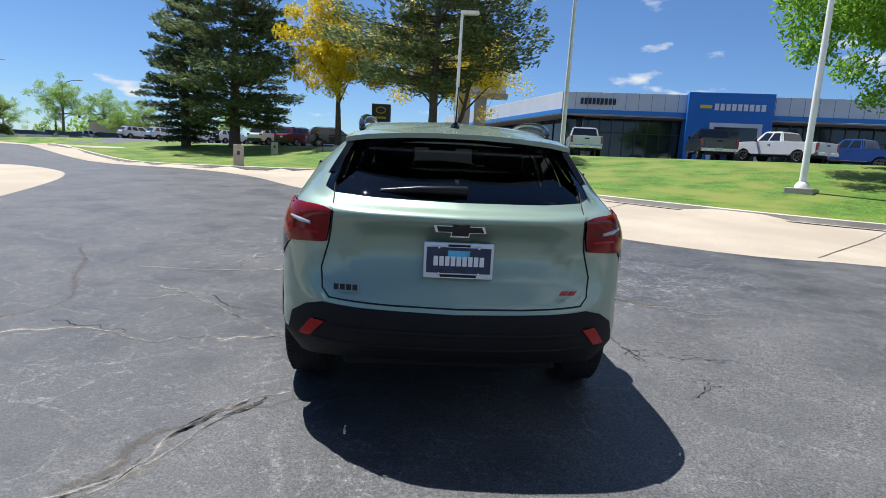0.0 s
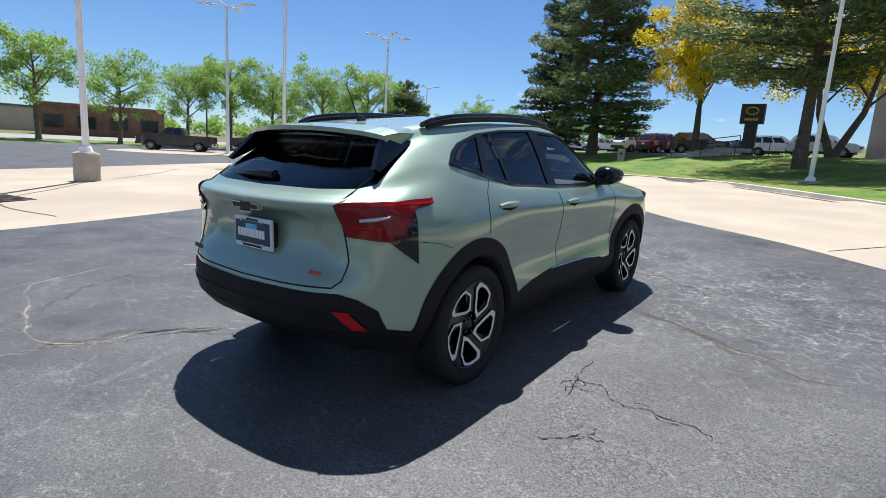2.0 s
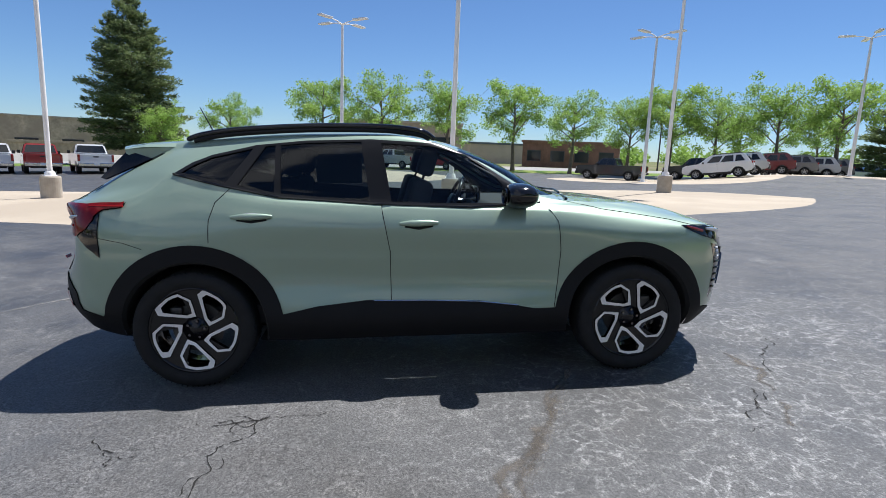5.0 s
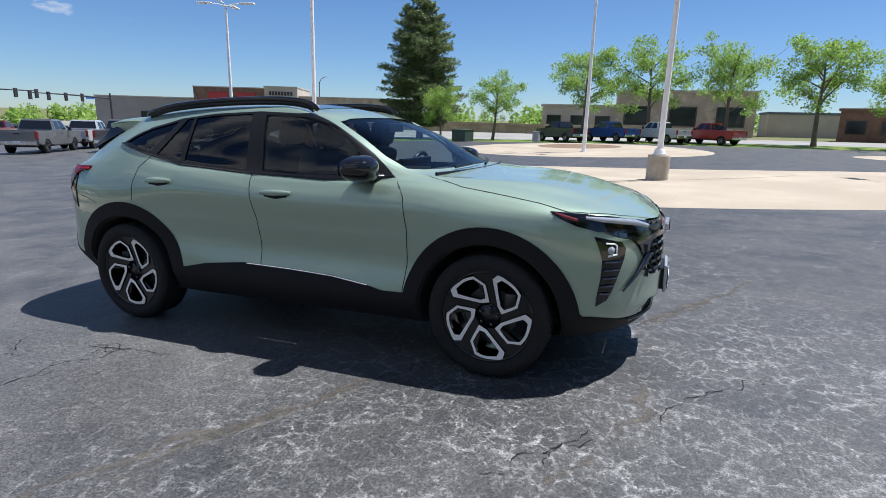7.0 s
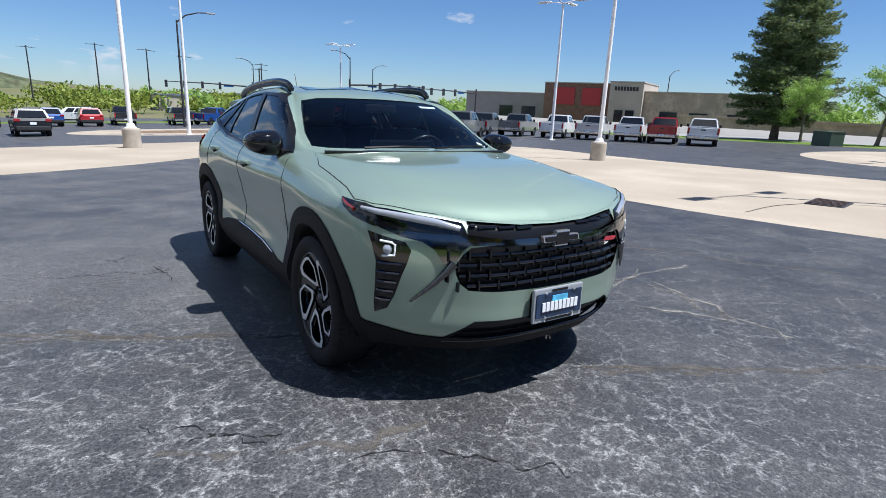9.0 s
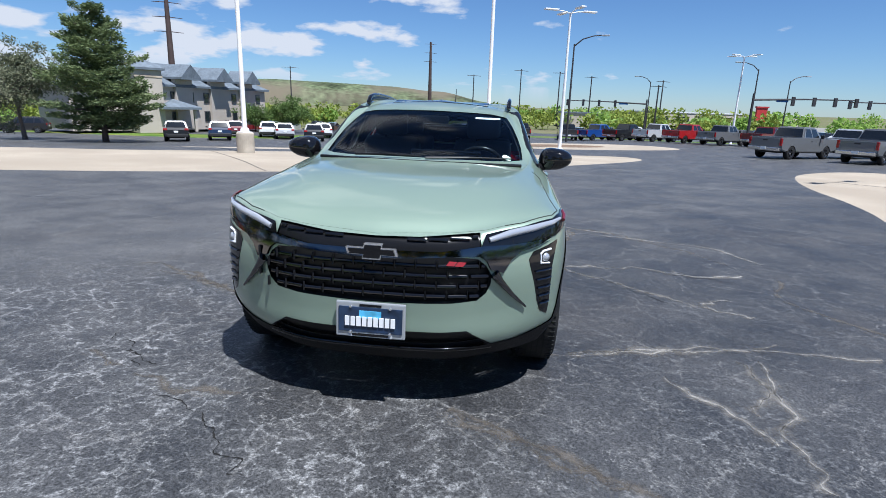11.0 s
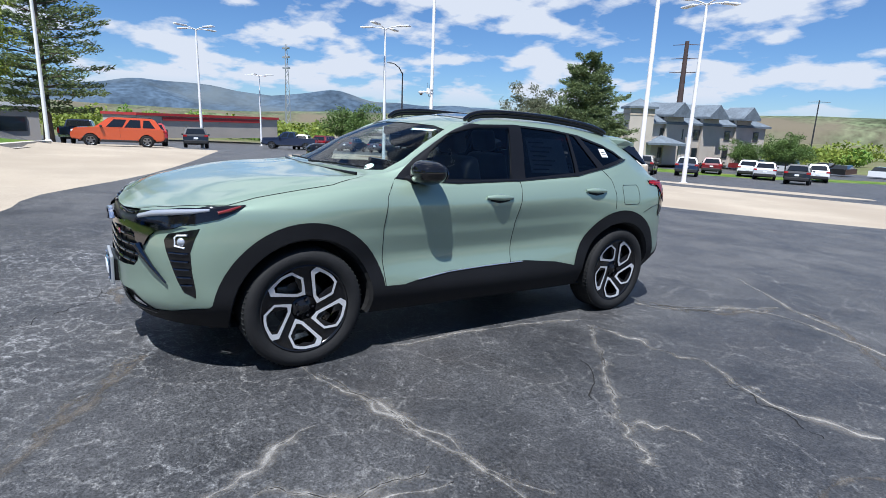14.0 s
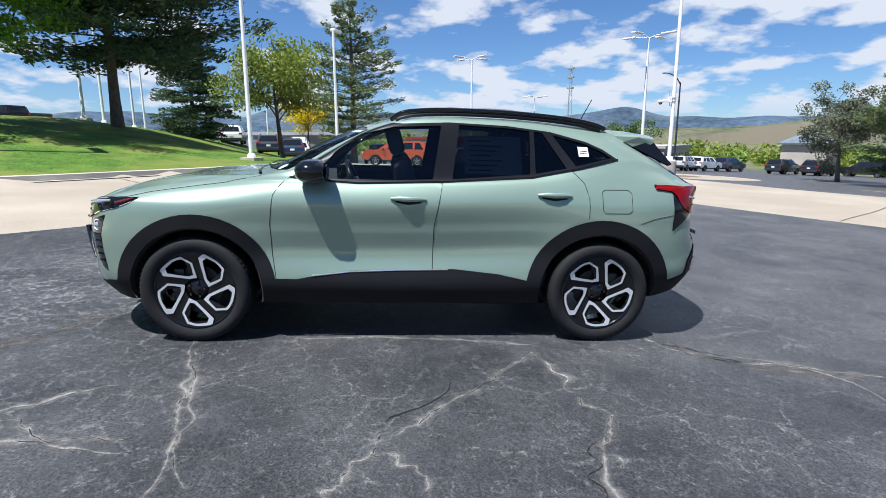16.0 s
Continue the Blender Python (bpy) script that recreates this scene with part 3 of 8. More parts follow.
for k, ln in enumerate(CRACKS_PALE):
    ribbon("pavement_crack", ln, .13, CRACK_DUST, "dusty pale margin of a crack in the asphalt", .0022, k)
    ribbon("pavement_crack", ln, .030, CRACK_CORE, "pale filled crack in the asphalt", .0030, k)
    ribbon("pavement_crack_gap", ln, .0035, CRACK_DARK, "open crack in the asphalt", .0038, k, gaps=.75)
for k, ln in enumerate(CRACKS_DARK):
    ribbon("pavement_crack_gap", ln, .0050, CRACK_DARK, "open dark crack in the asphalt", .0038, 30 + k, .016, gaps=.35)
for k, ln in enumerate(SEAMS_TAN):
    ribbon("pavement_seam", ln, .085, SEAM_DUST, "tan stained seam across the asphalt", .0015, 60 + k, .014)
    ribbon("pavement_seam", [(x + .04, y + .04) for x, y in ln], .07, SEAM_EDGE, "pale margin of a tan seam", .0026, 80 + k, .016)

JOINT = mat("apron_joint", (0.10, 0.085, 0.068), 0.95, 0, 0.3, 6)
for k, ln in enumerate(([(-10.3, -.4), (-11.5, .8), (-12.7, 1.8)], [(-9.7, -.8), (-8.6, -.9), (-7.2, -.7)], [(5.9, 3.3), (8.2, 5.2), (10.6, 7.3)], [(2.4, 5.5), (4.2, 8.6), (6.0, 11.3)], [(-13.2, 2.6), (-14.6, 4.4), (-16.2, 6.0)], [(5.2, -8.4), (7.6, -11.6), (9.8, -14.2)])):
    ribbon("apron_joint", ln, .016, JOINT, "dark joint across the pale concrete apron", .006, 90 + k, .004)

# ---- the green compact crossover ----
PAINT = mat("sage_paint", (0.276, 0.360, 0.282), 0.38, 0.40, coat=1.0, spec=0.3)
PAINT.node_tree.nodes["Principled BSDF"].inputs["Coat Roughness"].default_value = 0.06
GLOSS_BLACK = mat("gloss_black", (0.006, 0.006, 0.007), 0.07, coat=0.3, spec=0.4)
CLADDING = mat("black_cladding", (0.0085, 0.0087, 0.010), 0.62, 0, 0.08, 6, 0.12, 500, spec=0.2)
TRIM_BLACK = mat("black_trim", (0.009, 0.009, 0.010), 0.28, spec=0.25)
CABIN = mat("cabin_lining", (0.020, 0.020, 0.022), 0.8, 0, 0.1, 10)
SEAT_CLOTH = mat("seat_cloth", (0.024, 0.024, 0.027), 0.75, 0, 0.15, 14, 0.3, 220)
WELL = mat("wheel_liner", (0.008, 0.008, 0.008), 0.95)
# black of shut lines and tread, also of the shade drawn under handles
SEAM_AND_SHADE = mat("panel_gap_and_shade", (0.006, 0.008, 0.007), 0.9)
CHROME = mat("chrome", (0.80, 0.80, 0.81), 0.12, 0.85)
DARK_CHROME = mat("dark_chrome", (0.12, 0.12, 0.13), 0.09, 1.0)
MACHINED = mat("machined_alloy", (0.78, 0.78, 0.79), 0.36, 0.55, 0.05, 30)
RIM_BLACK = mat("black_alloy", (0.008, 0.008, 0.009), 0.16, coat=0.15, spec=0.35)
RUBBER = mat("tyre_rubber", (0.016, 0.016, 0.0165), 0.75, 0, 0.15, 20, 0.3, 160, spec=0.25)
TAIL_RED = mat("red_lens", (0.17, 0.003, 0.004), 0.12, coat=0.0, spec=0.3, noise_amt=0.25, noise_scale=14)
REFLECTOR = mat("red_reflector", (0.34, 0.004, 0.006), 0.25, spec=0.3)
LAMP_CLEAR = mat("clear_lens", (0.42, 0.44, 0.48), 0.10, 0.35, coat=1.0)
LAMP_DARK = mat("smoked_lens", (0.030, 0.032, 0.036), 0.08, 0.2, coat=1.0)
AMBER = mat("amber_lens", (0.16, 0.012, 0.010), 0.12, coat=1.0)
WHITE_PAPER = mat("white_paper", (0.78, 0.79, 0.80), 0.6)
PLATE_BLUE = mat("plate_blue", (0.10, 0.42, 0.66), 0.4, 0, 0.35, 18)
PLATE_NAVY = mat("plate_navy", (0.018, 0.035, 0.075), 0.4, 0, 0.4, 22)
RED_BADGE = mat("red_badge", (0.42, 0.035, 0.05), 0.25, coat=0.5)
SCREEN_GLASS = glass_mat("windscreen_glass", (0.80, 0.91, 0.92), 0.62)
DOOR_GLASS = glass_mat("door_glass", (0.78, 0.85, 0.83))
PRIVACY = glass_mat("privacy_glass", (0.19, 0.205, 0.21))
ROTOR = mat("brake_steel", (0.07, 0.068, 0.065), 0.5, 0.6, 0.1, 20)

# lines round the half body, nose centre to tail centre: x, y, z at fifteen stations
RINGS = [
    [(0, 2.12, .25), (.32, 2.09, .25), (.56, 1.98, .26), (.72, 1.86, .27), (.80, 1.72, .27), (.82, 1.35, .26), (.83, .85, .26), (.83, .30, .26), (.83, -.25, .26), (.83, -.85, .26), (.82, -1.35, .28), (.80, -1.72, .30), (.70, -1.99, .35), (.44, -2.12, .38), (0, -2.16, .385)],
    [(0, 2.20, .36), (.33, 2.18, .36), (.60, 2.06, .37), (.79, 1.90, .39), (.875, 1.72, .40), (.90, 1.35, .40), (.885, .85, .39), (.88, .30, .39), (.88, -.25, .39), (.885, -.85, .40), (.90, -1.35, .42), (.875, -1.72, .45), (.79, -2.00, .47), (.48, -2.19, .48), (0, -2.24, .485)],
    [(0, 2.215, .50), (.33, 2.195, .50), (.60, 2.08, .52), (.80, 1.93, .54), (.885, 1.72, .55), (.905, 1.35, .56), (.862, .85, .585), (.842, .30, .585), (.842, -.25, .595), (.862, -.85, .62), (.905, -1.35, .60), (.89, -1.72, .60), (.785, -2.01, .63), (.48, -2.205, .65), (0, -2.25, .65)],
    [(0, 2.225, .68), (.33, 2.205, .68), (.61, 2.09, .70), (.81, 1.93, .72), (.89, 1.72, .73), (.905, 1.35, .75), (.872, .85, .76), (.858, .30, .76), (.858, -.25, .77), (.872, -.85, .79), (.905, -1.35, .78), (.89, -1.72, .78), (.785, -2.00, .79), (.48, -2.125, .78), (0, -2.162, .78)],
    [(0, 2.20, .82), (.33, 2.18, .83), (.60, 2.06, .875), (.80, 1.90, .90), (.875, 1.70, .90), (.892, 1.35, .90), (.879, .85, .915), (.877, .30, .92), (.877, -.25, .935), (.881, -.85, .955), (.892, -1.35, .94), (.875, -1.72, .95), (.775, -1.99, .96), (.48, -2.105, .95), (0, -2.142, .95)],
    [(0, 2.15, .865), (.33, 2.12, .872), (.58, 2.00, .918), (.77, 1.86, .945), (.825, 1.68, .955), (.835, 1.35, .985), (.847, .85, 1.02), (.838, .30, 1.035), (.838, -.25, 1.055), (.842, -.85, 1.085), (.845, -1.35, 1.10), (.825, -1.70, 1.09), (.745, -1.98, 1.075), (.46, -2.180, 1.065), (0, -2.228, 1.06)],
    [(0, 2.00, .945), (.32, 1.97, .950), (.53, 1.86, .975), (.66, 1.70, .995), (.72, 1.52, 1.015), (.750, 1.25, 1.040), (.80, .80, 1.068), (.80, .30, 1.075), (.80, -.25, 1.095), (.79, -.85, 1.14), (.775, -1.33, 1.235), (.745, -1.64, 1.195), (.66, -1.96, 1.125), (.42, -2.10, 1.11), (0, -2.14, 1.105)],
    [(0, 1.62, 1.045), (.30, 1.60, 1.050), (.50, 1.52, 1.058), (.60, 1.38, 1.065), (.645, 1.22, 1.072), (.69, 1.02, 1.085), (.765, .68, 1.105), (.768, .28, 1.14), (.768, -.25, 1.16), (.755, -.83, 1.21), (.73, -1.32, 1.285), (.69, -1.60, 1.27), (.62, -1.90, 1.185), (.40, -2.03, 1.16), (0, -2.07, 1.155)],
    [(0, 1.02, 1.115), (.28, 1.00, 1.115), (.49, .95, 1.11), (.60, .89, 1.11), (.66, .83, 1.115), (.705, .74, 1.13), (.722, .52, 1.22), (.708, .22, 1.32), (.70, -.25, 1.33), (.685, -.83, 1.335), (.655, -1.27, 1.365), (.62, -1.55, 1.345), (.57, -1.80, 1.265), (.38, -1.90, 1.24), (0, -1.94, 1.235)],
    [(0, .62, 1.315), (.28, .60, 1.31), (.46, .56, 1.305), (.56, .52, 1.30), (.61, .47, 1.30), (.645, .41, 1.31), (.650, .28, 1.385), (.638, .05, 1.455), (.625, -.25, 1.472), (.605, -.80, 1.46), (.585, -1.22, 1.43), (.56, -1.48, 1.40), (.53, -1.68, 1.345), (.36, -1.74, 1.34), (0, -1.77, 1.34)],
    [(0, .33, 1.435), (.26, .31, 1.43), (.43, .28, 1.42), (.52, .25, 1.415), (.555, .22, 1.41), (.575, .17, 1.415), (.578, .08, 1.455), (.568, -.08, 1.493), (.545, -.28, 1.51), (.54, -.78, 1.503), (.52, -1.20, 1.478), (.50, -1.46, 1.45), (.47, -1.68, 1.415), (.33, -1.78, 1.415), (0, -1.80, 1.42)],
    [(0, .10, 1.495), (.23, .09, 1.49), (.35, .07, 1.485), (.42, .05, 1.48), (.45, .02, 1.48), (.46, -.05, 1.488), (.455, -.12, 1.502), (.44, -.20, 1.515), (.42, -.35, 1.525), (.41, -.78, 1.52), (.40, -1.15, 1.498), (.39, -1.38, 1.472), (.36, -1.52, 1.452), (.26, -1.60, 1.452), (0, -1.62, 1.455)],
    [(0, -.15 - 1.1 * k / 14, 1.522 + 0.02 * math.sin(math.pi * (k + 4) / 22) - 0.03 * max(0, k - 8) / 6) for k in range(15)],
]
GRID = np.array(RINGS, float)          # ring, station, xyz


def cr_weights(t, n):
    """Index and weights of the cubic through equally spaced control values."""
    i = min(int(t), n - 2)
    f = t - i
    w = (-0.5 * f + f * f - 0.5 * f ** 3, 1 - 2.5 * f * f + 1.5 * f ** 3, 0.5 * f + 2 * f * f - 1.5 * f ** 3, -0.5 * f * f + 0.5 * f ** 3)
    return [min(max(i + k - 1, 0), n - 1) for k in range(4)], w


def skin(u, v):
    """Point of the body at station u (0 nose to 14 tail) and ring v (0 sill to 12 roof)."""
    iu, wu = cr_weights(u, 15)
    iv, wv = cr_weights(v, 13)
    p = np.zeros(3)
    for a, wa in zip(iv, wv):
        for b, wb in zip(iu, wu):
            q = GRID[a, b]
            # the half body is mirrored over the nose and tail
            p += wa * wb * q
    # a sharp shoulder fold and the scoop along the lower doors
    reach = min(max((u - 4.4) / 1.2, 0.0), 1.0) * min(max((12.4 - u) / 1.0, 0.0), 1.0)
    if reach > 0 and 1.2 < v < 5.2:
        p[0] += reach * (0.009 * max(0.0, 1 - abs(v - 4.15) / 0.95))
        doors = min(max((u - 5.6) / .5, 0.0), 1.0) * min(max((9.5 - u) / .5, 0.0), 1.0)
        p[0] -= doors * 0.008 * max(0.0, 1 - abs(v - 2.25) / 0.7)
    # the recessed middle of the tailgate with slanted flanks
    if u > 12.2 and p[1] < -1.9 and .70 < p[2] < 1.04:
        inside = min(max((.43 + (.98 - p[2]) * .9 - abs(p[0])) / .07, 0.0), 1.0)
        p[1] += .020 * inside * smooth01((p[2] - .71) / .17) * (1 - smooth01((p[2] - .985) / .04))
    if u <= 0 or u >= 14 or v >= 12:
        p[0] = 0.0
    return p


def skin_normal(u, v):
    e = 0.03
    du = skin(min(u + e, 14), v) - skin(max(u - e, 0), v)
    dv = skin(u, min(v + e, 12)) - skin(u, max(v - e, 0))
    n = np.cross(dv, du)
    l = np.linalg.norm(n)
    n = n / l if l > 1e-9 else np.array((0, 0, 1.0))
    if u <= 0.001 or u >= 13.999:
        n[0] = 0
        n /= max(np.linalg.norm(n), 1e-9)
    if v >= 11.999:
        n = np.array((0, 0, 1.0))
    return n


UU = np.linspace(0, 14, 281)
VV = np.linspace(0, 12, 181)
BW_U = np.zeros((281, 15))
BW_V = np.zeros((181, 13))
for k, u in enumerate(UU):
    for i, w in zip(*cr_weights(u, 15)):
        BW_U[k, i] += w
for k, v in enumerate(VV):
    for i, w in zip(*cr_weights(v, 13)):
        BW_V[k, i] += w
DENSE = np.einsum("va,ab...,ub->vu...", BW_V, GRID, BW_U)


def find_uv(x, y, z, ulim, vlim):
    """The body's parameters nearest to a point; None leaves a coordinate open."""
    um = (UU >= ulim[0]) & (UU <= ulim[1])
    vm = (VV >= vlim[0]) & (VV <= vlim[1])
    sub = DENSE[np.ix_(vm, um)]
    d = sum(((sub[..., k] - c) ** 2 for k, c in enumerate((x, y, z)) if c is not None))
    a, b = np.unravel_index(np.argmin(d), d.shape)
    bu, bv, st = UU[um][b], VV[vm][a], 0.05
    best = d[a, b]
    for _ in range(14):
        moved = False
        for du, dv in ((st, 0), (-st, 0), (0, st), (0, -st)):
            u, v = min(max(bu + du, ulim[0]), ulim[1]), min(max(bv + dv, vlim[0]), vlim[1])
            p = skin(u, v)
            e = sum(((p[k] - c) ** 2 for k, c in enumerate((x, y, z)) if c is not None))
            if e < best:
                best, bu, bv, moved = e, u, v, True
        if not moved:
            st *= 0.5
    return bu, bv


def dense_line(pts, step=0.05, closed=True):
    out = []
    n = len(pts)
    for i in range(n if closed else n - 1):
        a, b = pts[i], pts[(i + 1) % n]
        L = math.sqrt(sum((p - q) ** 2 for p, q in zip(a, b) if p is not None and q is not None))
        m = max(1, round(L / step))
        for k in range(m):
            out.append(tuple(None if p is None else p + (q - p) * k / m for p, q in zip(a, b)))
    if not closed:
        out.append(pts[-1])
    return out


def side(pts, closed=True, step=0.05, vlim=(0, 10.4), ulim=(3.0, 12.6)):
    return [find_uv(None, y, z, ulim, vlim) for _, y, z in dense_line([(None, y, z) for y, z in pts], step, closed)]


def nose(pts, closed=True, step=0.05, vlim=(0, 6), ulim=(0, 4.6)):
    return [find_uv(x, None, z, ulim, vlim) for x, _, z in dense_line([(x, None, z) for x, z in pts], step, closed)]


def tail(pts, closed=True, step=0.05, vlim=(0, 10.2), ulim=(11.3, 14)):
    return [find_uv(x, None, z, ulim, vlim) for x, _, z in dense_line([(x, None, z) for x, z in pts], step, closed)]


def solid(pts, closed=True, step=0.05, vlim=(0, 12), ulim=(0, 14)):
    return [find_uv(x, y, z, ulim, vlim) for x, y, z in dense_line(pts, step, closed)]


def arc(cy, cz, r, a0, a1, n=22):
    return [(cy + r * math.cos(radians(a0 + (a1 - a0) * k / n)), cz + r * math.sin(radians(a0 + (a1 - a0) * k / n))) for k in range(n + 1)]


ARCH_F = arc(1.335, .345, .418, -30, 210) + [(0.97, -0.2), (1.70, -0.2)]
ARCH_R = arc(-1.345, .345, .418, -30, 210) + [(-1.71, -0.2), (-0.98, -0.2)]
CLAD_TOP = [(1.85, .40)] + arc(1.335, .345, .505, 8, 170, 24) + [(.70, .43), (.57, .455), (.35, .485), (.05, .495), (-.33, .505), (-.64, .475)] + arc(-1.345, .345, .515, 10, 168, 24) + [(-1.86, .44)]
FRONT_CLAD = [(0, .415), (.30, .418), (.43, .422), (.495, .377), (.545, .338), (.66, .354), (.79, .392)]
INTAKE = [(0, .412), (.30, .415), (.425, .418), (.488, .377), (.525, .342), (.30, .326), (.10, .322), (0, .322)]
REAR_CLAD = [(.80, .475), (.775, .57), (.70, .625), (.62, .65), (.30, .645), (0, .64)]
DLO = [(.745, 1.088), (.30, 1.062), (-.28, 1.085), (-.85, 1.125), (-1.19, 1.197), (-1.37, 1.242), (-1.455, 1.260), (-1.36, 1.325), (-1.25, 1.372), (-1.0, 1.432), (-.70, 1.462), (-.30, 1.473), (.07, 1.452), (.31, 1.398), (.50, 1.272)]
WIN_F = [(.60, 1.085), (.06, 1.088), (-.185, 1.098), (-.242, 1.45), (.07, 1.432), (.285, 1.380), (.46, 1.258)]
WIN_R = [(-.315, 1.102), (-.84, 1.147), (-.855, 1.432), (-.70, 1.447), (-.365, 1.458)]
WIN_R2 = [(-.878, 1.152), (-1.09, 1.192), (-.945, 1.425), (-.885, 1.432)]
WIN_Q = [(-1.155, 1.208), (-1.34, 1.255), (-1.41, 1.268), (-1.345, 1.312), (-1.25, 1.356), (-1.015, 1.412)]
DOOR_F = [(.745, 1.095), (.84, .98), (.862, .80), (.855, .60), (.828, .425), (.57, .458), (.05, .498), (-.195, .502), (-.197, .80), (-.25, 1.085), (.30, 1.062)]
DOOR_R = [(-.25, 1.085), (-.197, .80), (-.195, .502), (-.33, .506), (-.64, .476), (-.89, .442), (-.95, .63), (-1.07, .80), (-1.235, .87), (-1.225, 1.07), (-1.115, 1.188), (-.85, 1.125)]
FUEL = [(-1.335, 1.062), (-1.50, 1.064), (-1.525, 1.04), (-1.53, .93), (-1.51, .91), (-1.345, .908), (-1.325, .93), (-1.32, 1.045)]
GRILLE = [(0, .757), (.10, .757), (.345, .775), (.463, .765), (.50, .735), (.528, .69), (.526, .65), (.508, .606), (.468, .571), (.36, .560), (.111, .552), (0, .551)]
BAR = [(0, .790), (.30, .795), (.46, .818), (.475, .82), (.60, .824), (.70, .832), (.80, .848), (.725, .810), (.65, .790), (.607, .757), (.575, .70), (.52, .715), (.50, .755), (.469, .775), (.345, .775), (.10, .757), (0, .757)]
SLOT = [(0, .848), (.20, .852), (.338, .864), (.463, .877), (.475, .82), (.46, .818), (.30, .795), (0, .790)]
DRL = [(.49, 2.11, .868), (.655, 2.018, .90), (.795, 1.89, .925), (.836, 1.79, .938), (.85, 1.66, .943), (.862, 1.72, .908), (.855, 1.80, .876), (.813, 1.904, .848), (.70, 2.0, .832), (.60, 2.08, .824), (.475, 2.139, .82)]
FOG = [(.692, 2.03, .75), (.71, 2.01, .785), (.79, 1.945, .81), (.83, 1.885, .826), (.822, 1.91, .77), (.812, 1.93, .70), (.812, 1.925, .60), (.812, 1.91, .50), (.806, 1.908, .455), (.768, 1.957, .482), (.75, 1.985, .54), (.73, 2.01, .63), (.708, 2.027, .70)]
TAIL_LAMP = [(.575, -2.12, 1.068), (.72, -2.02, 1.098), (.79, -1.93, 1.100), (.836, -1.61, 1.094), (.836, -1.66, 1.072), (.825, -1.82, 1.055), (.828, -1.86, 1.02), (.846, -1.878, .913), (.79, -1.975, .905), (.62, -2.11, .922)]
FANG = [(.826, -1.835, 1.050), (.866, -1.842, .790), (.79, -1.975, .905), (.820, -1.905, .95)]
REFLECT = [(.735, .475), (.675, .475), (.595, .565), (.665, .565)]
BACKLIGHT = [(0, 1.128), (.40, 1.132), (.59, 1.142), (.645, 1.165), (.632, 1.235), (.605, 1.32), (.565, 1.385), (0, 1.392)]
SCREEN = [(0, 1.125), (.28, 1.124), (.47, 1.12), (.60, 1.121), (.672, 1.128), (.660, 1.20), (.632, 1.27), (.592, 1.345), (.548, 1.405), (.44, 1.425), (.28, 1.432), (0, 1.436)]
GATE = [(0, 1.405), (.575, 1.392), (.612, 1.33), (.636, 1.20), (.628, 1.145), (.575, 1.07), (.60, .92), (.632, .80), (.62, .71), (.585, .675), (0, .665)]
SUNROOF = [(0, .02), (.36, .0), (.39, -.03), (.39, -.42), (.36, -.45), (0, -.45)]


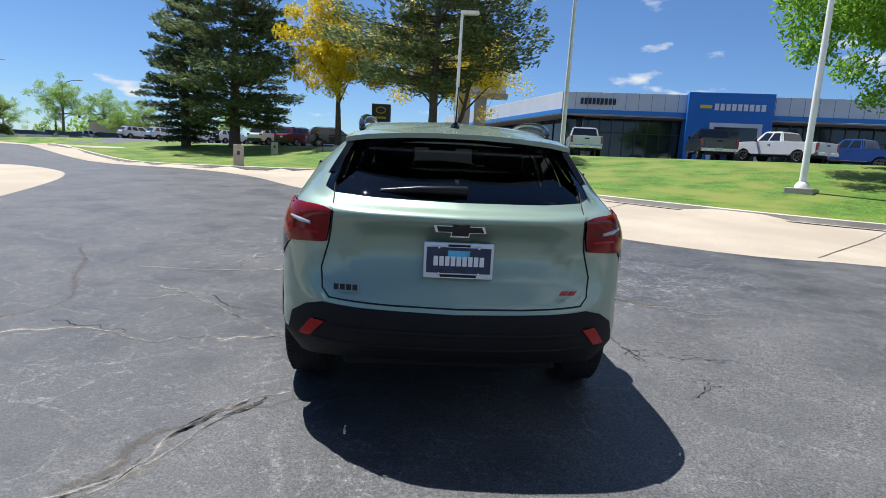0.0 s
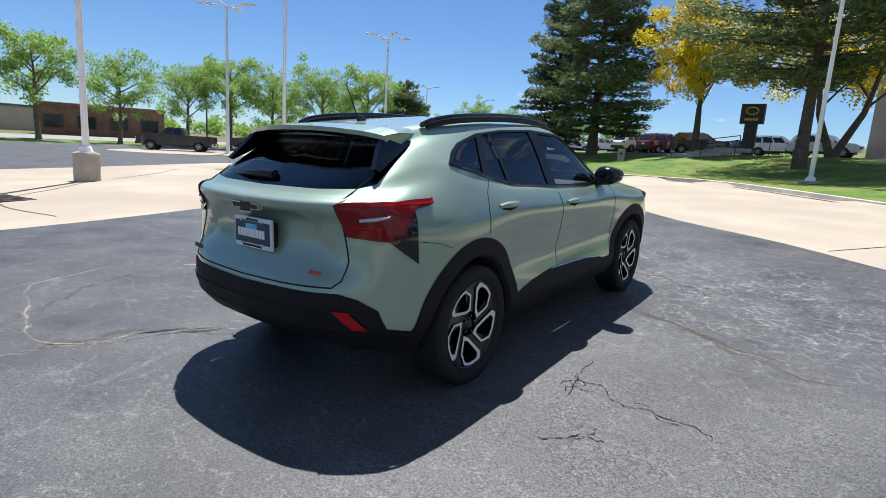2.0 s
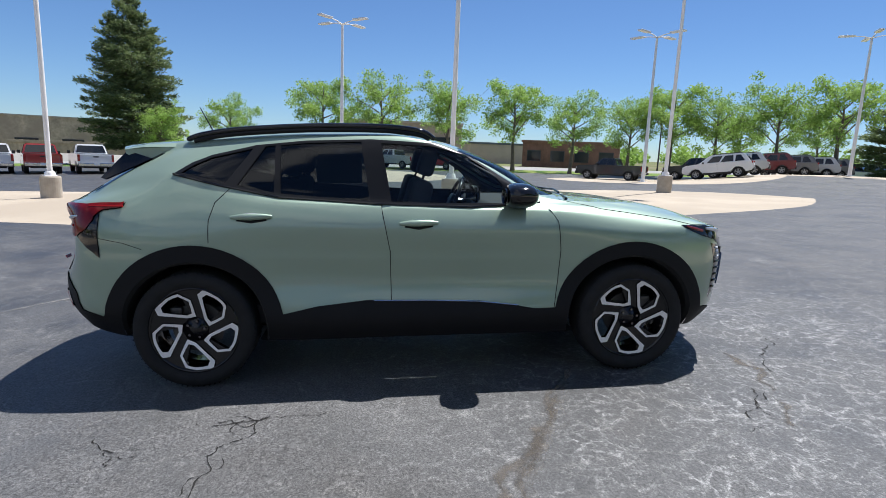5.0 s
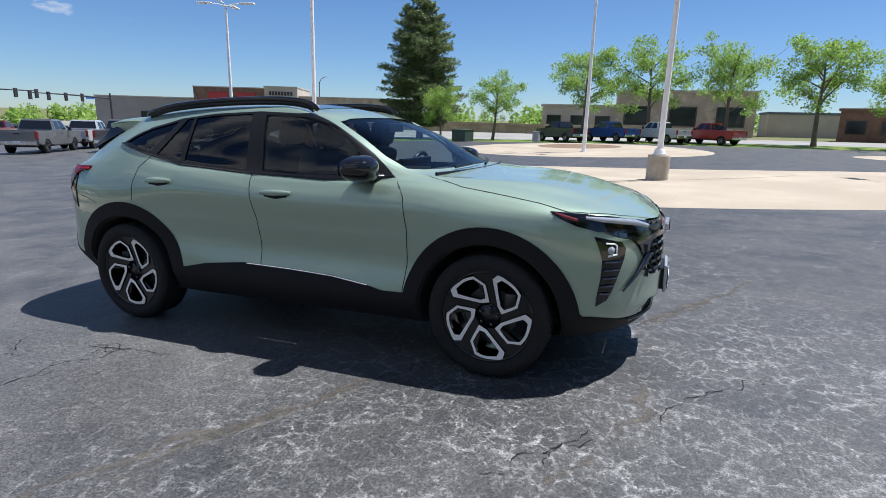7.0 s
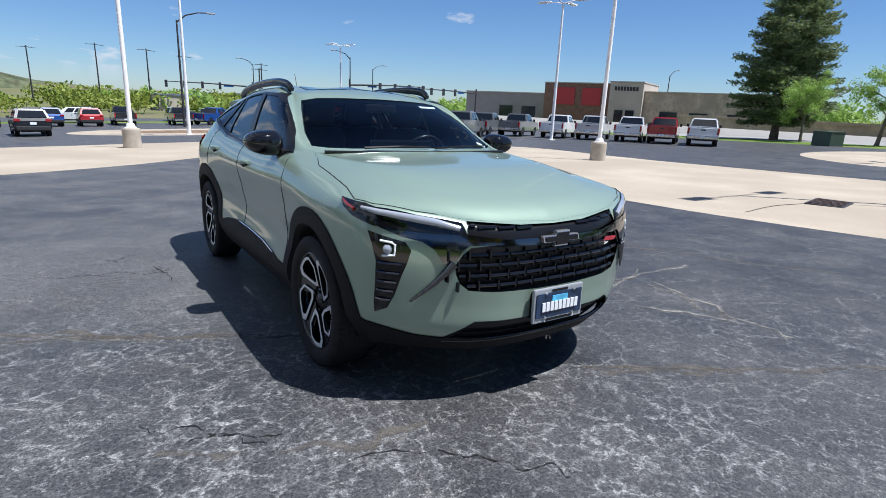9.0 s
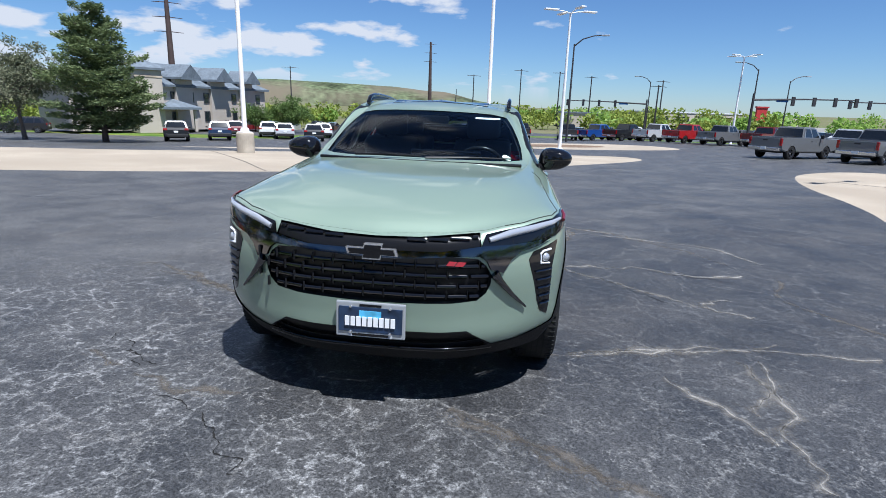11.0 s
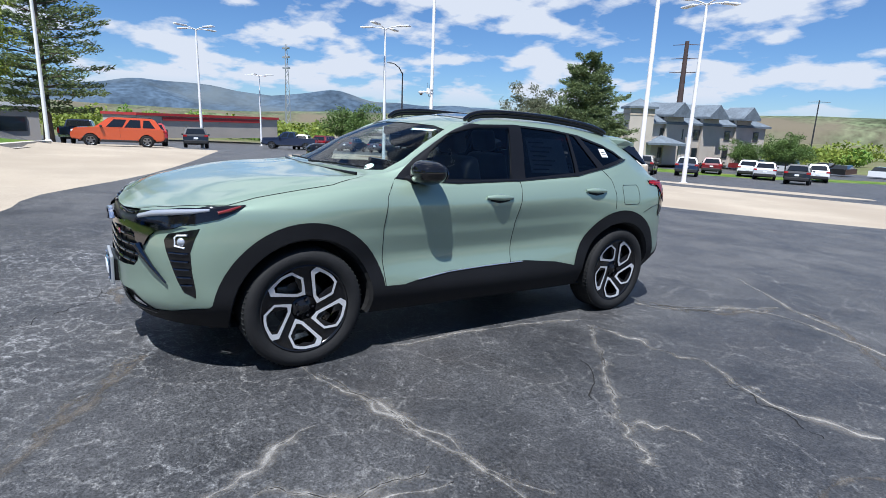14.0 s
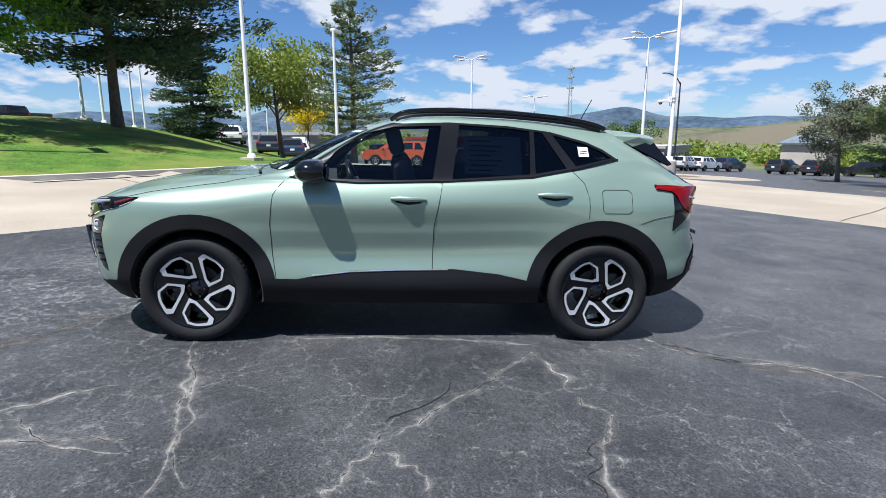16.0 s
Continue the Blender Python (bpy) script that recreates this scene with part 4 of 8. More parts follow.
def build_car():
    from mathutils.geometry import delaunay_2d_cdt
    car = new("crossover_car")
    tagged(car, "sage green compact crossover with black cladding parked on cracked asphalt", "car")
    regions = {
        "arch_f": side(ARCH_F, step=0.04, vlim=(0, 5)), "arch_r": side(ARCH_R, step=0.04, vlim=(0, 5)),
        "win_f": side(WIN_F, vlim=(5.8, 10.4), ulim=(5.45, 12.6)), "win_r": side(WIN_R, vlim=(5.8, 10.4)), "win_r2": side(WIN_R2, vlim=(5.8, 10.4)), "win_q": side(WIN_Q, vlim=(5.8, 10.4)),
        "dlo": side(DLO, vlim=(5.4, 10.4), ulim=(5.25, 12.6)),
        "door_f": side(DOOR_F, vlim=(0, 7)), "door_r": side(DOOR_R, vlim=(0, 7)), "fuel": side(FUEL, vlim=(2, 6)),
        "grille": nose(GRILLE), "intake": nose(INTAKE, vlim=(0, 3)), "bar": nose(BAR), "slot": nose(SLOT),
        "drl": solid(DRL, ulim=(0.8, 5), vlim=(3, 6)), "fog": solid(FOG, ulim=(1.5, 5), vlim=(1, 5)),
        "tail": solid(TAIL_LAMP, ulim=(11, 14), vlim=(3, 7)), "fang": solid(FANG, ulim=(11, 13), vlim=(2.5, 5)), "refl": tail(REFLECT, vlim=(0, 3)),
        "backlight": tail(BACKLIGHT, vlim=(5.5, 9.9)), "gate": tail(GATE, vlim=(1.5, 10)),
        "screen": [find_uv(x, None, z, (0, 5.6), (7.9, 10.3)) for x, _, z in dense_line([(x, None, z) for x, z in SCREEN], 0.05)],
        "sunroof": [find_uv(x, y, None, (0, 14), (10.3, 12)) for x, y, _ in dense_line([(x, y, None) for x, y in SUNROOF], 0.05)],
    }
    clad = nose(FRONT_CLAD, False, vlim=(0, 3)) + side(CLAD_TOP, False, vlim=(0, 5)) + tail(REAR_CLAD, False, vlim=(0.5, 4), ulim=(11.3, 14))
    hoodline = solid([(.0, 2.165, .852), (.33, 2.125, .868), (.49, 2.085, .880), (.655, 1.995, .908), (.795, 1.865, .934), (.832, 1.75, .948), (.80, 1.60, .974), (.772, 1.33, 1.0), (.765, 1.15, 1.035), (.73, 1.03, 1.075)], False, ulim=(0, 6.2), vlim=(4.5, 8))
    regions["clad"] = clad + [(14, 0), (0, 0)]
    regions["hood"] = hoodline + [find_uv(x, y, z, (0, 6.2), (6.5, 8.6)) for x, y, z in dense_line([(.70, .90, 1.10), (.57, .93, 1.10), (.28, 1.03, 1.113), (0, 1.05, 1.113)], 0.05, False)]
    SX, SY = 4.0, 1.6
    pts, edges = [], []
    for name, poly in regions.items():
        s = len(pts)
        q = [(u * SX, v * SY) for u, v in poly]
        pts.extend(q)
        edges.extend((s + i, s + (i + 1) % len(q)) for i in range(len(q)))
    for a in range(14 * 9 + 1):
        for b in range(12 * 6 + 1):
            pts.append((a / 9 * SX, b / 6 * SY))
    vs, _, fs, *_ = delaunay_2d_cdt([Vector(p) for p in pts], edges, [], 0, 2e-3)
    uv = [(min(max(p.x / SX, 0), 14), min(max(p.y / SY, 0), 12)) for p in vs]
    P = np.array([skin(u, v) for u, v in uv])
    Nn = np.array([skin_normal(u, v) for u, v in uv])
    order = ["arch_f", "arch_r", "win_f", "win_r", "win_r2", "win_q", "dlo", "fuel", "drl", "slot", "bar", "grille", "fog", "fang", "tail", "refl", "screen", "backlight", "sunroof", "intake", "clad", "door_f", "door_r", "hood", "gate"]
    boxes = {n: (min(p[0] for p in regions[n]), max(p[0] for p in regions[n]), min(p[1] for p in regions[n]), max(p[1] for p in regions[n])) for n in order}
    groups = {n: [] for n in order + ["shell"]}
    for f in fs:
        u = sum(uv[i][0] for i in f) / 3
        v = sum(uv[i][1] for i in f) / 3
        for n in order:
            b = boxes[n]
            if b[0] <= u <= b[1] and b[2] <= v <= b[3] and in_poly(u, v, regions[n]):
                groups[n].append(f)
                break
        else:
            groups["shell"].append(f)

    def panel(name, keys, material, label="", shift=0.0, both="one", parent=None):
        """Faces of some regions as a part; one mesh over both sides, or a part for each side."""
        faces = [f for k in keys for f in groups[k]]
        used = sorted({i for f in faces for i in f})
        back = {i: n for n, i in enumerate(used)}
        base = P[used] + Nn[used] * shift
        made = []
        sides = [(1, -1)] if both == "one" else [(1,), (-1,)]
        for sg in sides:
            verts, fc, nn = [], [], []
            for s in sg:
                off = len(verts)
                verts += [(p[0] * s, p[1], p[2]) for p in base]
                nn += [(n[0] * s, n[1], n[2]) for n in Nn[used]]
                for f in faces:
                    t = [back[i] + off for i in f]
                    fc.append(t[::-1] if s > 0 else t)
            me = bpy.data.meshes.new(name)
            me.from_pydata(verts, [], fc)
            me.materials.append(material)
            me.polygons.foreach_set("use_smooth", [True] * len(me.polygons))
            me.normals_split_custom_set_from_vertices(nn)
            ob = new(name, me)
            ob.parent = parent or car
            if label:
                tagged(ob, label)
            made.append(ob)
        return made

    panel("body_shell", ["shell", "fuel"], PAINT)
    panel("bonnet", ["hood"], PAINT, shift=0.001)
    doors_f = panel("front_door", ["door_f"], PAINT, both="two", shift=0.0005)
    doors_r = panel("rear_door", ["door_r"], PAINT, both="two", shift=0.0005)
    gate = panel("tailgate", ["gate"], PAINT, shift=0.0005)[0]
    panel("cladding", ["clad"], CLADDING, "black textured plastic cladding", shift=0.006)
    panel("window_surround", ["dlo"], TRIM_BLACK, "black window surround", both="two")
    panel("front_window", ["win_f"], DOOR_GLASS, "clear door glass", shift=-0.006, both="two")
    panel("rear_window", ["win_r"], PRIVACY, "dark privacy glass", shift=-0.006, both="two")
    panel("rear_vent_window", ["win_r2"], PRIVACY, "dark privacy glass", shift=-0.006, both="two")
    panel("quarter_window", ["win_q"], PRIVACY, "dark privacy glass", shift=-0.006, both="two")
    panel("windscreen", ["screen"], SCREEN_GLASS, "clear windscreen", shift=-0.004)
    panel("rear_windscreen", ["backlight"], PRIVACY, "dark tailgate glass", shift=-0.004, parent=gate)
    panel("sunroof", ["sunroof"], GLOSS_BLACK, "dark glass sunroof", shift=0.003)
    panel("upper_grille_slot", ["slot"], TRIM_BLACK, shift=-0.012)
    panel("grille_bar", ["bar"], DARK_CHROME, "dark chrome grille bar", shift=0.012)
    panel("lower_intake", ["intake"], TRIM_BLACK, "black lower air intake", shift=-0.035)
    panel("grille_backing", ["grille"], TRIM_BLACK, "black grille", shift=-0.03)
    headlights = panel("headlight", ["drl"], GLOSS_BLACK, "slim dark headlight with a bright strip", shift=0.006, both="two")
    foghousing = panel("lower_headlight", ["fog"], GLOSS_BLACK, "smoked lower headlight", shift=0.002, both="two")
    tails = panel("taillight", ["tail"], TAIL_RED, "red wrap-round taillight", shift=0.012, both="two")
    panel("taillight_fin", ["fang"], GLOSS_BLACK, shift=0.006, both="two")
    panel("rear_reflector", ["refl"], REFLECTOR, "red bumper reflector", shift=0.014, both="two")
    # the dark lining inside the shell, open at the windows
    panel("cabin_lining", ["shell", "door_f", "door_r", "dlo", "gate", "clad", "hood", "sunroof"], CABIN, shift=-0.03)

    # wheel wells
    for nm, cy in (("front", 1.335), ("rear", -1.345)):
        loop = [skin(*p) for p in side(arc(cy, .345, .418, -30, 210, 30), False, 0.06, vlim=(0, 5))]
        for s in (1, -1):
            verts, faces = [], []
            for p in loop:
                verts += [(s * (p[0] + 0.006), p[1], p[2]), (s * (p[0] - 0.02), cy + (p[1] - cy) * 0.965, .345 + (p[2] - .345) * 0.965), (s * 0.56, cy + (p[1] - cy) * 0.965, .345 + (p[2] - .345) * 0.965), (s * 0.56, cy, .345)]
            for i in range(len(loop) - 1):
                for k in range(3):
                    a = i * 4 + k
                    faces.append((a, a + 1, a + 5, a + 4))
            mesh_ob("wheel_well", verts, faces, WELL, car)
    part("underbody", box_bm(0, -.02, 0.31, 1.08, 3.9, 0.07, 0.02), WELL, car)
    part("front_undertray", box_bm(0, 1.84, 0.30, 1.0, .34, 0.05, 0.01), WELL, car)
    part("rear_undertray", box_bm(0, -1.86, 0.42, 1.0, .3, 0.05, 0.01), WELL, car)
    part("cabin_floor", box_bm(0, -0.35, 0.40, 1.5, 2.3, 0.12, 0.02), CABIN, car)

    # shut lines
    def seam(name, uvs, r=0.0024, sides=(1, -1)):
        for s in sides:
            pts3 = []
            for u, v in uvs:
                p = skin(u, v) + skin_normal(u, v) * 0.0006
                pts3.append((p[0] * s, p[1], p[2]))
            part(name, tube_bm(pts3, r, 6), SEAM_AND_SHADE, car)

    seam("door_seam", side([(.748, 1.088), (.80, 1.04), (.84, .98), (.862, .80), (.855, .60), (.828, .42)], False, vlim=(0, 7)))
    seam("door_seam", side([(-.25, 1.083), (-.225, .95), (-.197, .80), (-.193, .50), (-.193, .30)], False, vlim=(0, 7)))
    seam("door_seam", side([(-1.115, 1.186), (-1.20, 1.10), (-1.232, 1.0), (-1.236, .872)], False, vlim=(0, 7)))
    seam("fuel_flap_seam", side(FUEL + FUEL[:1], False, 0.02, vlim=(2, 6)), 0.0018, (-1,))
    seam("bonnet_seam", hoodline[12:])
    seam("bumper_seam", side([(-1.60, .84), (-1.70, .875), (-1.84, .90)], False, vlim=(2, 6)), 0.0016)
    g = tail([(.575, 1.068), (.60, .92), (.632, .80), (.62, .71), (.585, .675), (.30, .667), (0, .664)], False, vlim=(1.5, 7))
    seam("tailgate_seam", g, 0.004)
    g2 = tail([(.60, 1.19), (.59, 1.14), (.578, 1.07)], False, vlim=(4, 8))
    seam("tailgate_seam", g2, 0.0025)

    # bright strip along the lower doors, and the window sill moulding
    for s in (1, -1):
        line = [skin(*q) + skin_normal(*q) * 0.008 for q in side([(.60, .452), (.35, .480), (.05, .492), (-.30, .500)], False, vlim=(0, 4))]
        part("door_strip", tube_bm([(p[0] * s, p[1], p[2]) for p in line], 0.004, 6), CHROME, car)
        line = [skin(*q) + skin_normal(*q) * 0.004 for q in side([(.745, 1.085), (.30, 1.060), (-.28, 1.083), (-.85, 1.123), (-1.19, 1.195), (-1.37, 1.240), (-1.45, 1.258)], False, vlim=(5.2, 8))]
        part("sill_moulding", tube_bm([(p[0] * s, p[1], p[2]) for p in line], 0.007, 6), GLOSS_BLACK, car)

    # handles
    for s in (1, -1):
        for yc, zc, door in ((-.025, .963, doors_f), (-.995, 1.008, doors_r)):
            p = skin(*find_uv(None, yc, zc, (3, 12), (2, 6)))
            bm = bmesh.new()
            bmesh.ops.create_uvsphere(bm, u_segments=20, v_segments=12, radius=1.0)
            for v in bm.verts:
                v.co = Vector((v.co.x * 0.014, v.co.y * 0.118, v.co.z * 0.024))
            bmesh.ops.transform(bm, matrix=Matrix.Translation((s * (p[0] - 0.012), yc, zc)), verts=bm.verts)
            part("handle_cup", bm, PAINT, door[0 if s > 0 else 1], smooth=True)
            bm = tube_bm([(s * (p[0] + 0.001), yc + 0.115, zc + 0.012), (s * (p[0] + 0.013), yc + 0.06, zc + 0.014), (s * (p[0] + 0.015), yc, zc + 0.012), (s * (p[0] + 0.013), yc - 0.06, zc + 0.012), (s * (p[0] + 0.001), yc - 0.115, zc + 0.008)], [0.010, 0.018, 0.021, 0.018, 0.010], 10)
            part("door_handle", bm, PAINT, door[0 if s > 0 else 1], smooth=True)
            # added dark crescent that paints the cup's shade below the handle
            bm = tube_bm([(s * (p[0] + 0.002), yc + 0.085, zc - 0.008), (s * (p[0] + 0.004), yc, zc - 0.018), (s * (p[0] + 0.002), yc - 0.085, zc - 0.010)], [0.005, 0.010, 0.005], 8)
            part("handle_shade", bm, SEAM_AND_SHADE, door[0 if s > 0 else 1])
            bm = tube_bm([(s * (p[0] + 0.009), yc + 0.06, zc + 0.028), (s * (p[0] + 0.013), yc, zc + 0.031), (s * (p[0] + 0.009), yc - 0.06, zc + 0.026)], [0.003, 0.0045, 0.003], 6)
            part("handle_trim", bm, CHROME, door[0 if s > 0 else 1], "bright handle edge")

    # mirrors
    for s in (1, -1):
        bm = bmesh.new()
        bmesh.ops.create_uvsphere(bm, u_segments=24, v_segments=16, radius=1.0)
        for v in bm.verts:
            x, y, z = v.co
            k = lambda c, e: math.copysign(abs(c) ** e, c)
            v.co = Vector((k(x, .75) * 0.112 + 0.012 * z, k(y, .7) * (0.085 if y < 0 else 0.115), k(z, .8) * (0.075 - 0.02 * x * (1 if s else 1))))
        bmesh.ops.transform(bm, matrix=Matrix.Translation((s * 0.905, .575, 1.135)) @ Matrix.Diagonal((s, 1, 1, 1)), verts=bm.verts)
        if s < 0:
            bmesh.ops.reverse_faces(bm, faces=bm.faces)
        mir = part("wing_mirror", bm, GLOSS_BLACK, car, "gloss black wing mirror", smooth=True)
        part("mirror_arm", tube_bm([(s * .77, .66, 1.075), (s * .81, .63, 1.08), (s * .87, .60, 1.09)], [0.03, 0.026, 0.024], 10), TRIM_BLACK, mir, smooth=True)
        bm = revolve_bm([(0.0, 0.0), (.050, 0.0), (.052, .006)], 24)
        bmesh.ops.transform(bm, matrix=Matrix.Translation((s * 0.905, .492, 1.133)) @ Matrix.Rotation(radians(90), 4, "X") @ Matrix.Diagonal((1.45, 1, 1, 1)), verts=bm.verts)
        part("mirror_glass", bm, DARK_CHROME, mir)

    # roof rails
    for s in (1, -1):
        pts3 = [(.555, .10, 1.475), (.560, .03, 1.522), (.562, -.10, 1.545), (.562, -.32, 1.556), (.558, -.71, 1.552), (.55, -1.11, 1.527), (.538, -1.33, 1.495), (.525, -1.43, 1.462)]
        sp = spline(pts3, 5)
        part("roof_rail", tube_bm([(s * p[0], p[1], p[2]) for p in sp], [0.010] + [0.017] * (len(sp) - 2) + [0.010], 8), GLOSS_BLACK, car, "black roof rail", smooth=True)
        under = [(s * p[0], p[1], p[2] - 0.026) for p in sp[3:-3]]
        part("rail_foot", tube_bm(under, 0.016, 6), TRIM_BLACK, car)

    # antenna
    bm = tube_bm([(0, -1.36, 1.472), (0, -1.385, 1.50), (0, -1.41, 1.508)], [0.035, 0.022, 0.012], 10)
    ant = part("antenna_base", bm, GLOSS_BLACK, car, smooth=True)
    part("antenna_mast", tube_bm([(0, -1.40, 1.50), (0, -1.50, 1.70)], [0.0045, 0.0030], 6), TRIM_BLACK, ant)

    # spoiler over the tailgate glass, flush with the roof
    verts, faces, idx = [], [], []
    span = [x * .57 for x in (-1, -.94, -.8, -.5, -.2, .2, .5, .8, .94, 1)]
    for x in span:
        k = abs(x) / .57
        start = skin(*find_uv(abs(x) * .94, -1.50, None, (9, 14), (8.6, 12)))
        yt, zt = -1.865 + .085 * k ** 3, 1.442 - .030 * k ** 2 - .012 * k ** 8
        verts += [(x * .94, -1.50, start[2] + .002), (x, -1.67, (start[2] + zt) / 2 + .008), (x, yt, zt), (x, yt + .004, zt - .024), (x * .98, -1.70, zt - .070), (x * .95, -1.52, start[2] - .05)]
    for i in range(len(span) - 1):
        for k in range(6):
            a, b = i * 6 + k, i * 6 + (k + 1) % 6
            faces.append((a, b, b + 6, a + 6))
            idx.append(0 if k < 3 else 1)
    faces += [tuple(range(6)), tuple(range(len(verts) - 1, len(verts) - 7, -1))]
    sp_ob = mesh_ob("spoiler", verts, faces, parent=gate, mats=[PAINT, GLOSS_BLACK], idx=idx + [0, 0])
    tagged(sp_ob, "sage green roof spoiler with a black underside")
    for s in (1, -1):
        fin = [(.550, -1.775, 1.395), (.592, -1.62, 1.348), (.640, -1.88, 1.225), (.628, -1.905, 1.235)]
        n = len(fin)
        vs3 = [(s * x, y, z) for x, y, z in fin] + [(s * (x - .03), y, z - .004) for x, y, z in fin]
        mesh_ob("spoiler_fin", vs3, [tuple(range(n)), tuple(range(2 * n - 1, n - 1, -1))] + [(i, (i + 1) % n, (i + 1) % n + n, i + n) for i in range(n)], GLOSS_BLACK, sp_ob, "gloss black side fin")
    # ledges of the rear bumper
    for z, r in ((.545, .012), (.470, .009)):
        ln = [skin(*find_uv(abs(x), None, z, (11.6, 14), (0, 3))) * np.array((1 if x > 0 else -1, 1, 1)) for x in np.linspace(-.57 if z > .5 else -.66, .57 if z > .5 else .66, 17)]
        part("bumper_ledge", tube_bm([(q[0], q[1] - .004, q[2]) for q in ln], r, 8), CLADDING, car, smooth=True)
    # rear wiper
    part("rear_wiper", tube_bm([(.03, -2.045, 1.175), (-.05, -2.058, 1.178), (-.20, -2.053, 1.176), (-.37, -2.02, 1.160)], [0.028, 0.024, 0.018, 0.011], 8), TRIM_BLACK, gate, smooth=True)
    for (a, b) in (((-.05, 1.03, 1.128), (-.60, .86, 1.137)), ((.42, .985, 1.128), (-.02, 1.01, 1.135))):
        part("windscreen_wiper", tube_bm([a, ((a[0] + b[0]) / 2, (a[1] + b[1]) / 2 + .02, 1.138), b], [0.008, 0.007, 0.005], 6), TRIM_BLACK, car)
    cowl = [(x, 1.045 - 0.22 * abs(x) ** 2.2, 1.102) for x in np.linspace(-.66, .66, 15)]
    part("cowl_panel", tube_bm(cowl, 0.010, 8), TRIM_BLACK, car)

    # grille mesh: staggered gloss teeth, with one row more in the slot above the bar
    def edge_x(z):
        e = [q for q in GRILLE if q[0] > .38]
        for (xa, za), (xb, zb) in zip(e, e[1:]):
            if min(za, zb) <= z <= max(za, zb):
                return xa + (xb - xa) * (z - za) / (zb - za)
        return .40
    grille = new("grille")
    grille.parent = car
    for r, z in enumerate((.585, .632, .679, .726, .832)):
        w = edge_x(z) - .012 if z < .8 else .455
        for c in range(-7, 8):
            xc = (c + (.5 if r % 2 else 0)) * .094
            x0, x1 = max(xc - .044, -w), min(xc + .044, w)
            if x1 - x0 < .02 or (abs(xc) < .12 and z > .8):
                continue
            zc = z + (0.020 * (abs(xc) / .45) ** 2 if z > .8 else 0)
            ya, yb = (skin(*find_uv(abs(x), None, zc, (0, 4), (2, 5.2)))[1] for x in (x0, x1))
            rot = Matrix.Translation(((x0 + x1) / 2, (ya + yb) / 2 - .022, zc)) @ Matrix.Rotation(math.atan2(yb - ya, x1 - x0), 4, "Z") @ Matrix.Rotation(radians(24), 4, "X")
            part("grille_tooth", box_bm(0, 0, 0, x1 - x0, .034, .016, .005, m=rot, seg=2), GLOSS_BLACK, grille)
            if z < .8:
                part("grille_divider", box_bm(xc + .047, (ya + yb) / 2 - .028, zc + .006, .010, .026, .046, .002, seg=1), GLOSS_BLACK, grille)
    lip = [skin(*find_uv(abs(x), None, .318, (0, 3), (0, 3))) * np.array((1 if x > 0 else -1, 1, 1)) for x in np.linspace(-.54, .54, 15)]
    part("front_lip", tube_bm([(q[0], q[1] - .004, q[2]) for q in lip], .011, 8), GLOSS_BLACK, car, "gloss black front lip", smooth=True)
    # slanted blades under the bar
    for s in (1, -1):
        ln = [find_uv(x, None, z, (0, 4), (1.5, 5)) for x, z in ((.535, .70), (.565, .66), (.62, .595), (.69, .522))]
        pp = [skin(*q) + skin_normal(*q) * 0.010 for q in ln]
        part("grille_blade", tube_bm([(s * p[0], p[1], p[2]) for p in pp], [0.024, 0.017, 0.011, 0.005], 8), DARK_CHROME, car, smooth=True)
        # lamp innards
        p = skin(*find_uv(.775, None, .752, (1.5, 4.5), (2.5, 5)))
        nrm = skin_normal(*find_uv(.775, None, .752, (1.5, 4.5), (2.5, 5)))
        rot = Vector((s * nrm[0], nrm[1], nrm[2])).to_track_quat("Z", "Y").to_matrix().to_4x4()
        bm = revolve_bm([(0.0, 0.014), (0.016, 0.011), (0.022, 0.0)], 20)
        bmesh.ops.transform(bm, matrix=Matrix.Translation((s * p[0], p[1], p[2])) @ rot, verts=bm.verts)
        part("projector_lens", bm, LAMP_CLEAR, foghousing[0 if s > 0 else 1], smooth=True)
        for k in range(5):
            z = .69 - k * .042
            q = find_uv(.728 + .008 * k, None, z, (1.5, 4.5), (1, 5))
            p = skin(*q) + skin_normal(*q) * 0.006
            q2 = find_uv(.806, None, z + .004, (2.2, 4.6), (1, 5))
            p2 = skin(*q2) + skin_normal(*q2) * 0.006
            part("lamp_rib", tube_bm([(s * p[0], p[1], p[2]), (s * (p[0] + p2[0]) / 2 * 1.012, (p[1] + p2[1]) / 2, (p[2] + p2[2]) / 2), (s * p2[0], p2[1], p2[2])], 0.005, 6), DARK_CHROME, foghousing[0 if s > 0 else 1])
        ln = [find_uv(x, y, z, (0.8, 5), (3.5, 6)) for x, y, z in ((.505, 2.12, .846), (.60, 2.06, .872), (.70, 1.985, .888), (.78, 1.90, .902), (.822, 1.83, .914))]
        pp = [skin(*q) + skin_normal(*q) * 0.006 for q in ln]
        part("running_lamp", tube_bm([(s * p[0], p[1], p[2]) for p in pp], [0.013, 0.018, 0.017, 0.014, 0.008], 8), LAMP_CLEAR, headlights[0 if s > 0 else 1], "clear running lamp strip", smooth=True)
        ln = [find_uv(x, None, z, (1.5, 4.6), (2.5, 5)) for x, z in ((.792, .722), (.752, .728), (.748, .772), (.758, .782), (.795, .788))]
        pp = [skin(*q) + skin_normal(*q) * 0.004 for q in ln]
        part("led_hook", tube_bm([(s * p[0], p[1], p[2]) for p in pp], 0.0055, 6), WHITE_PAPER, foghousing[0 if s > 0 else 1])
        ln = [find_uv(x, y, z, (2.4, 5), (3.5, 6)) for x, y, z in ((.848, 1.80, .905), (.856, 1.745, .917), (.853, 1.69, .930))]
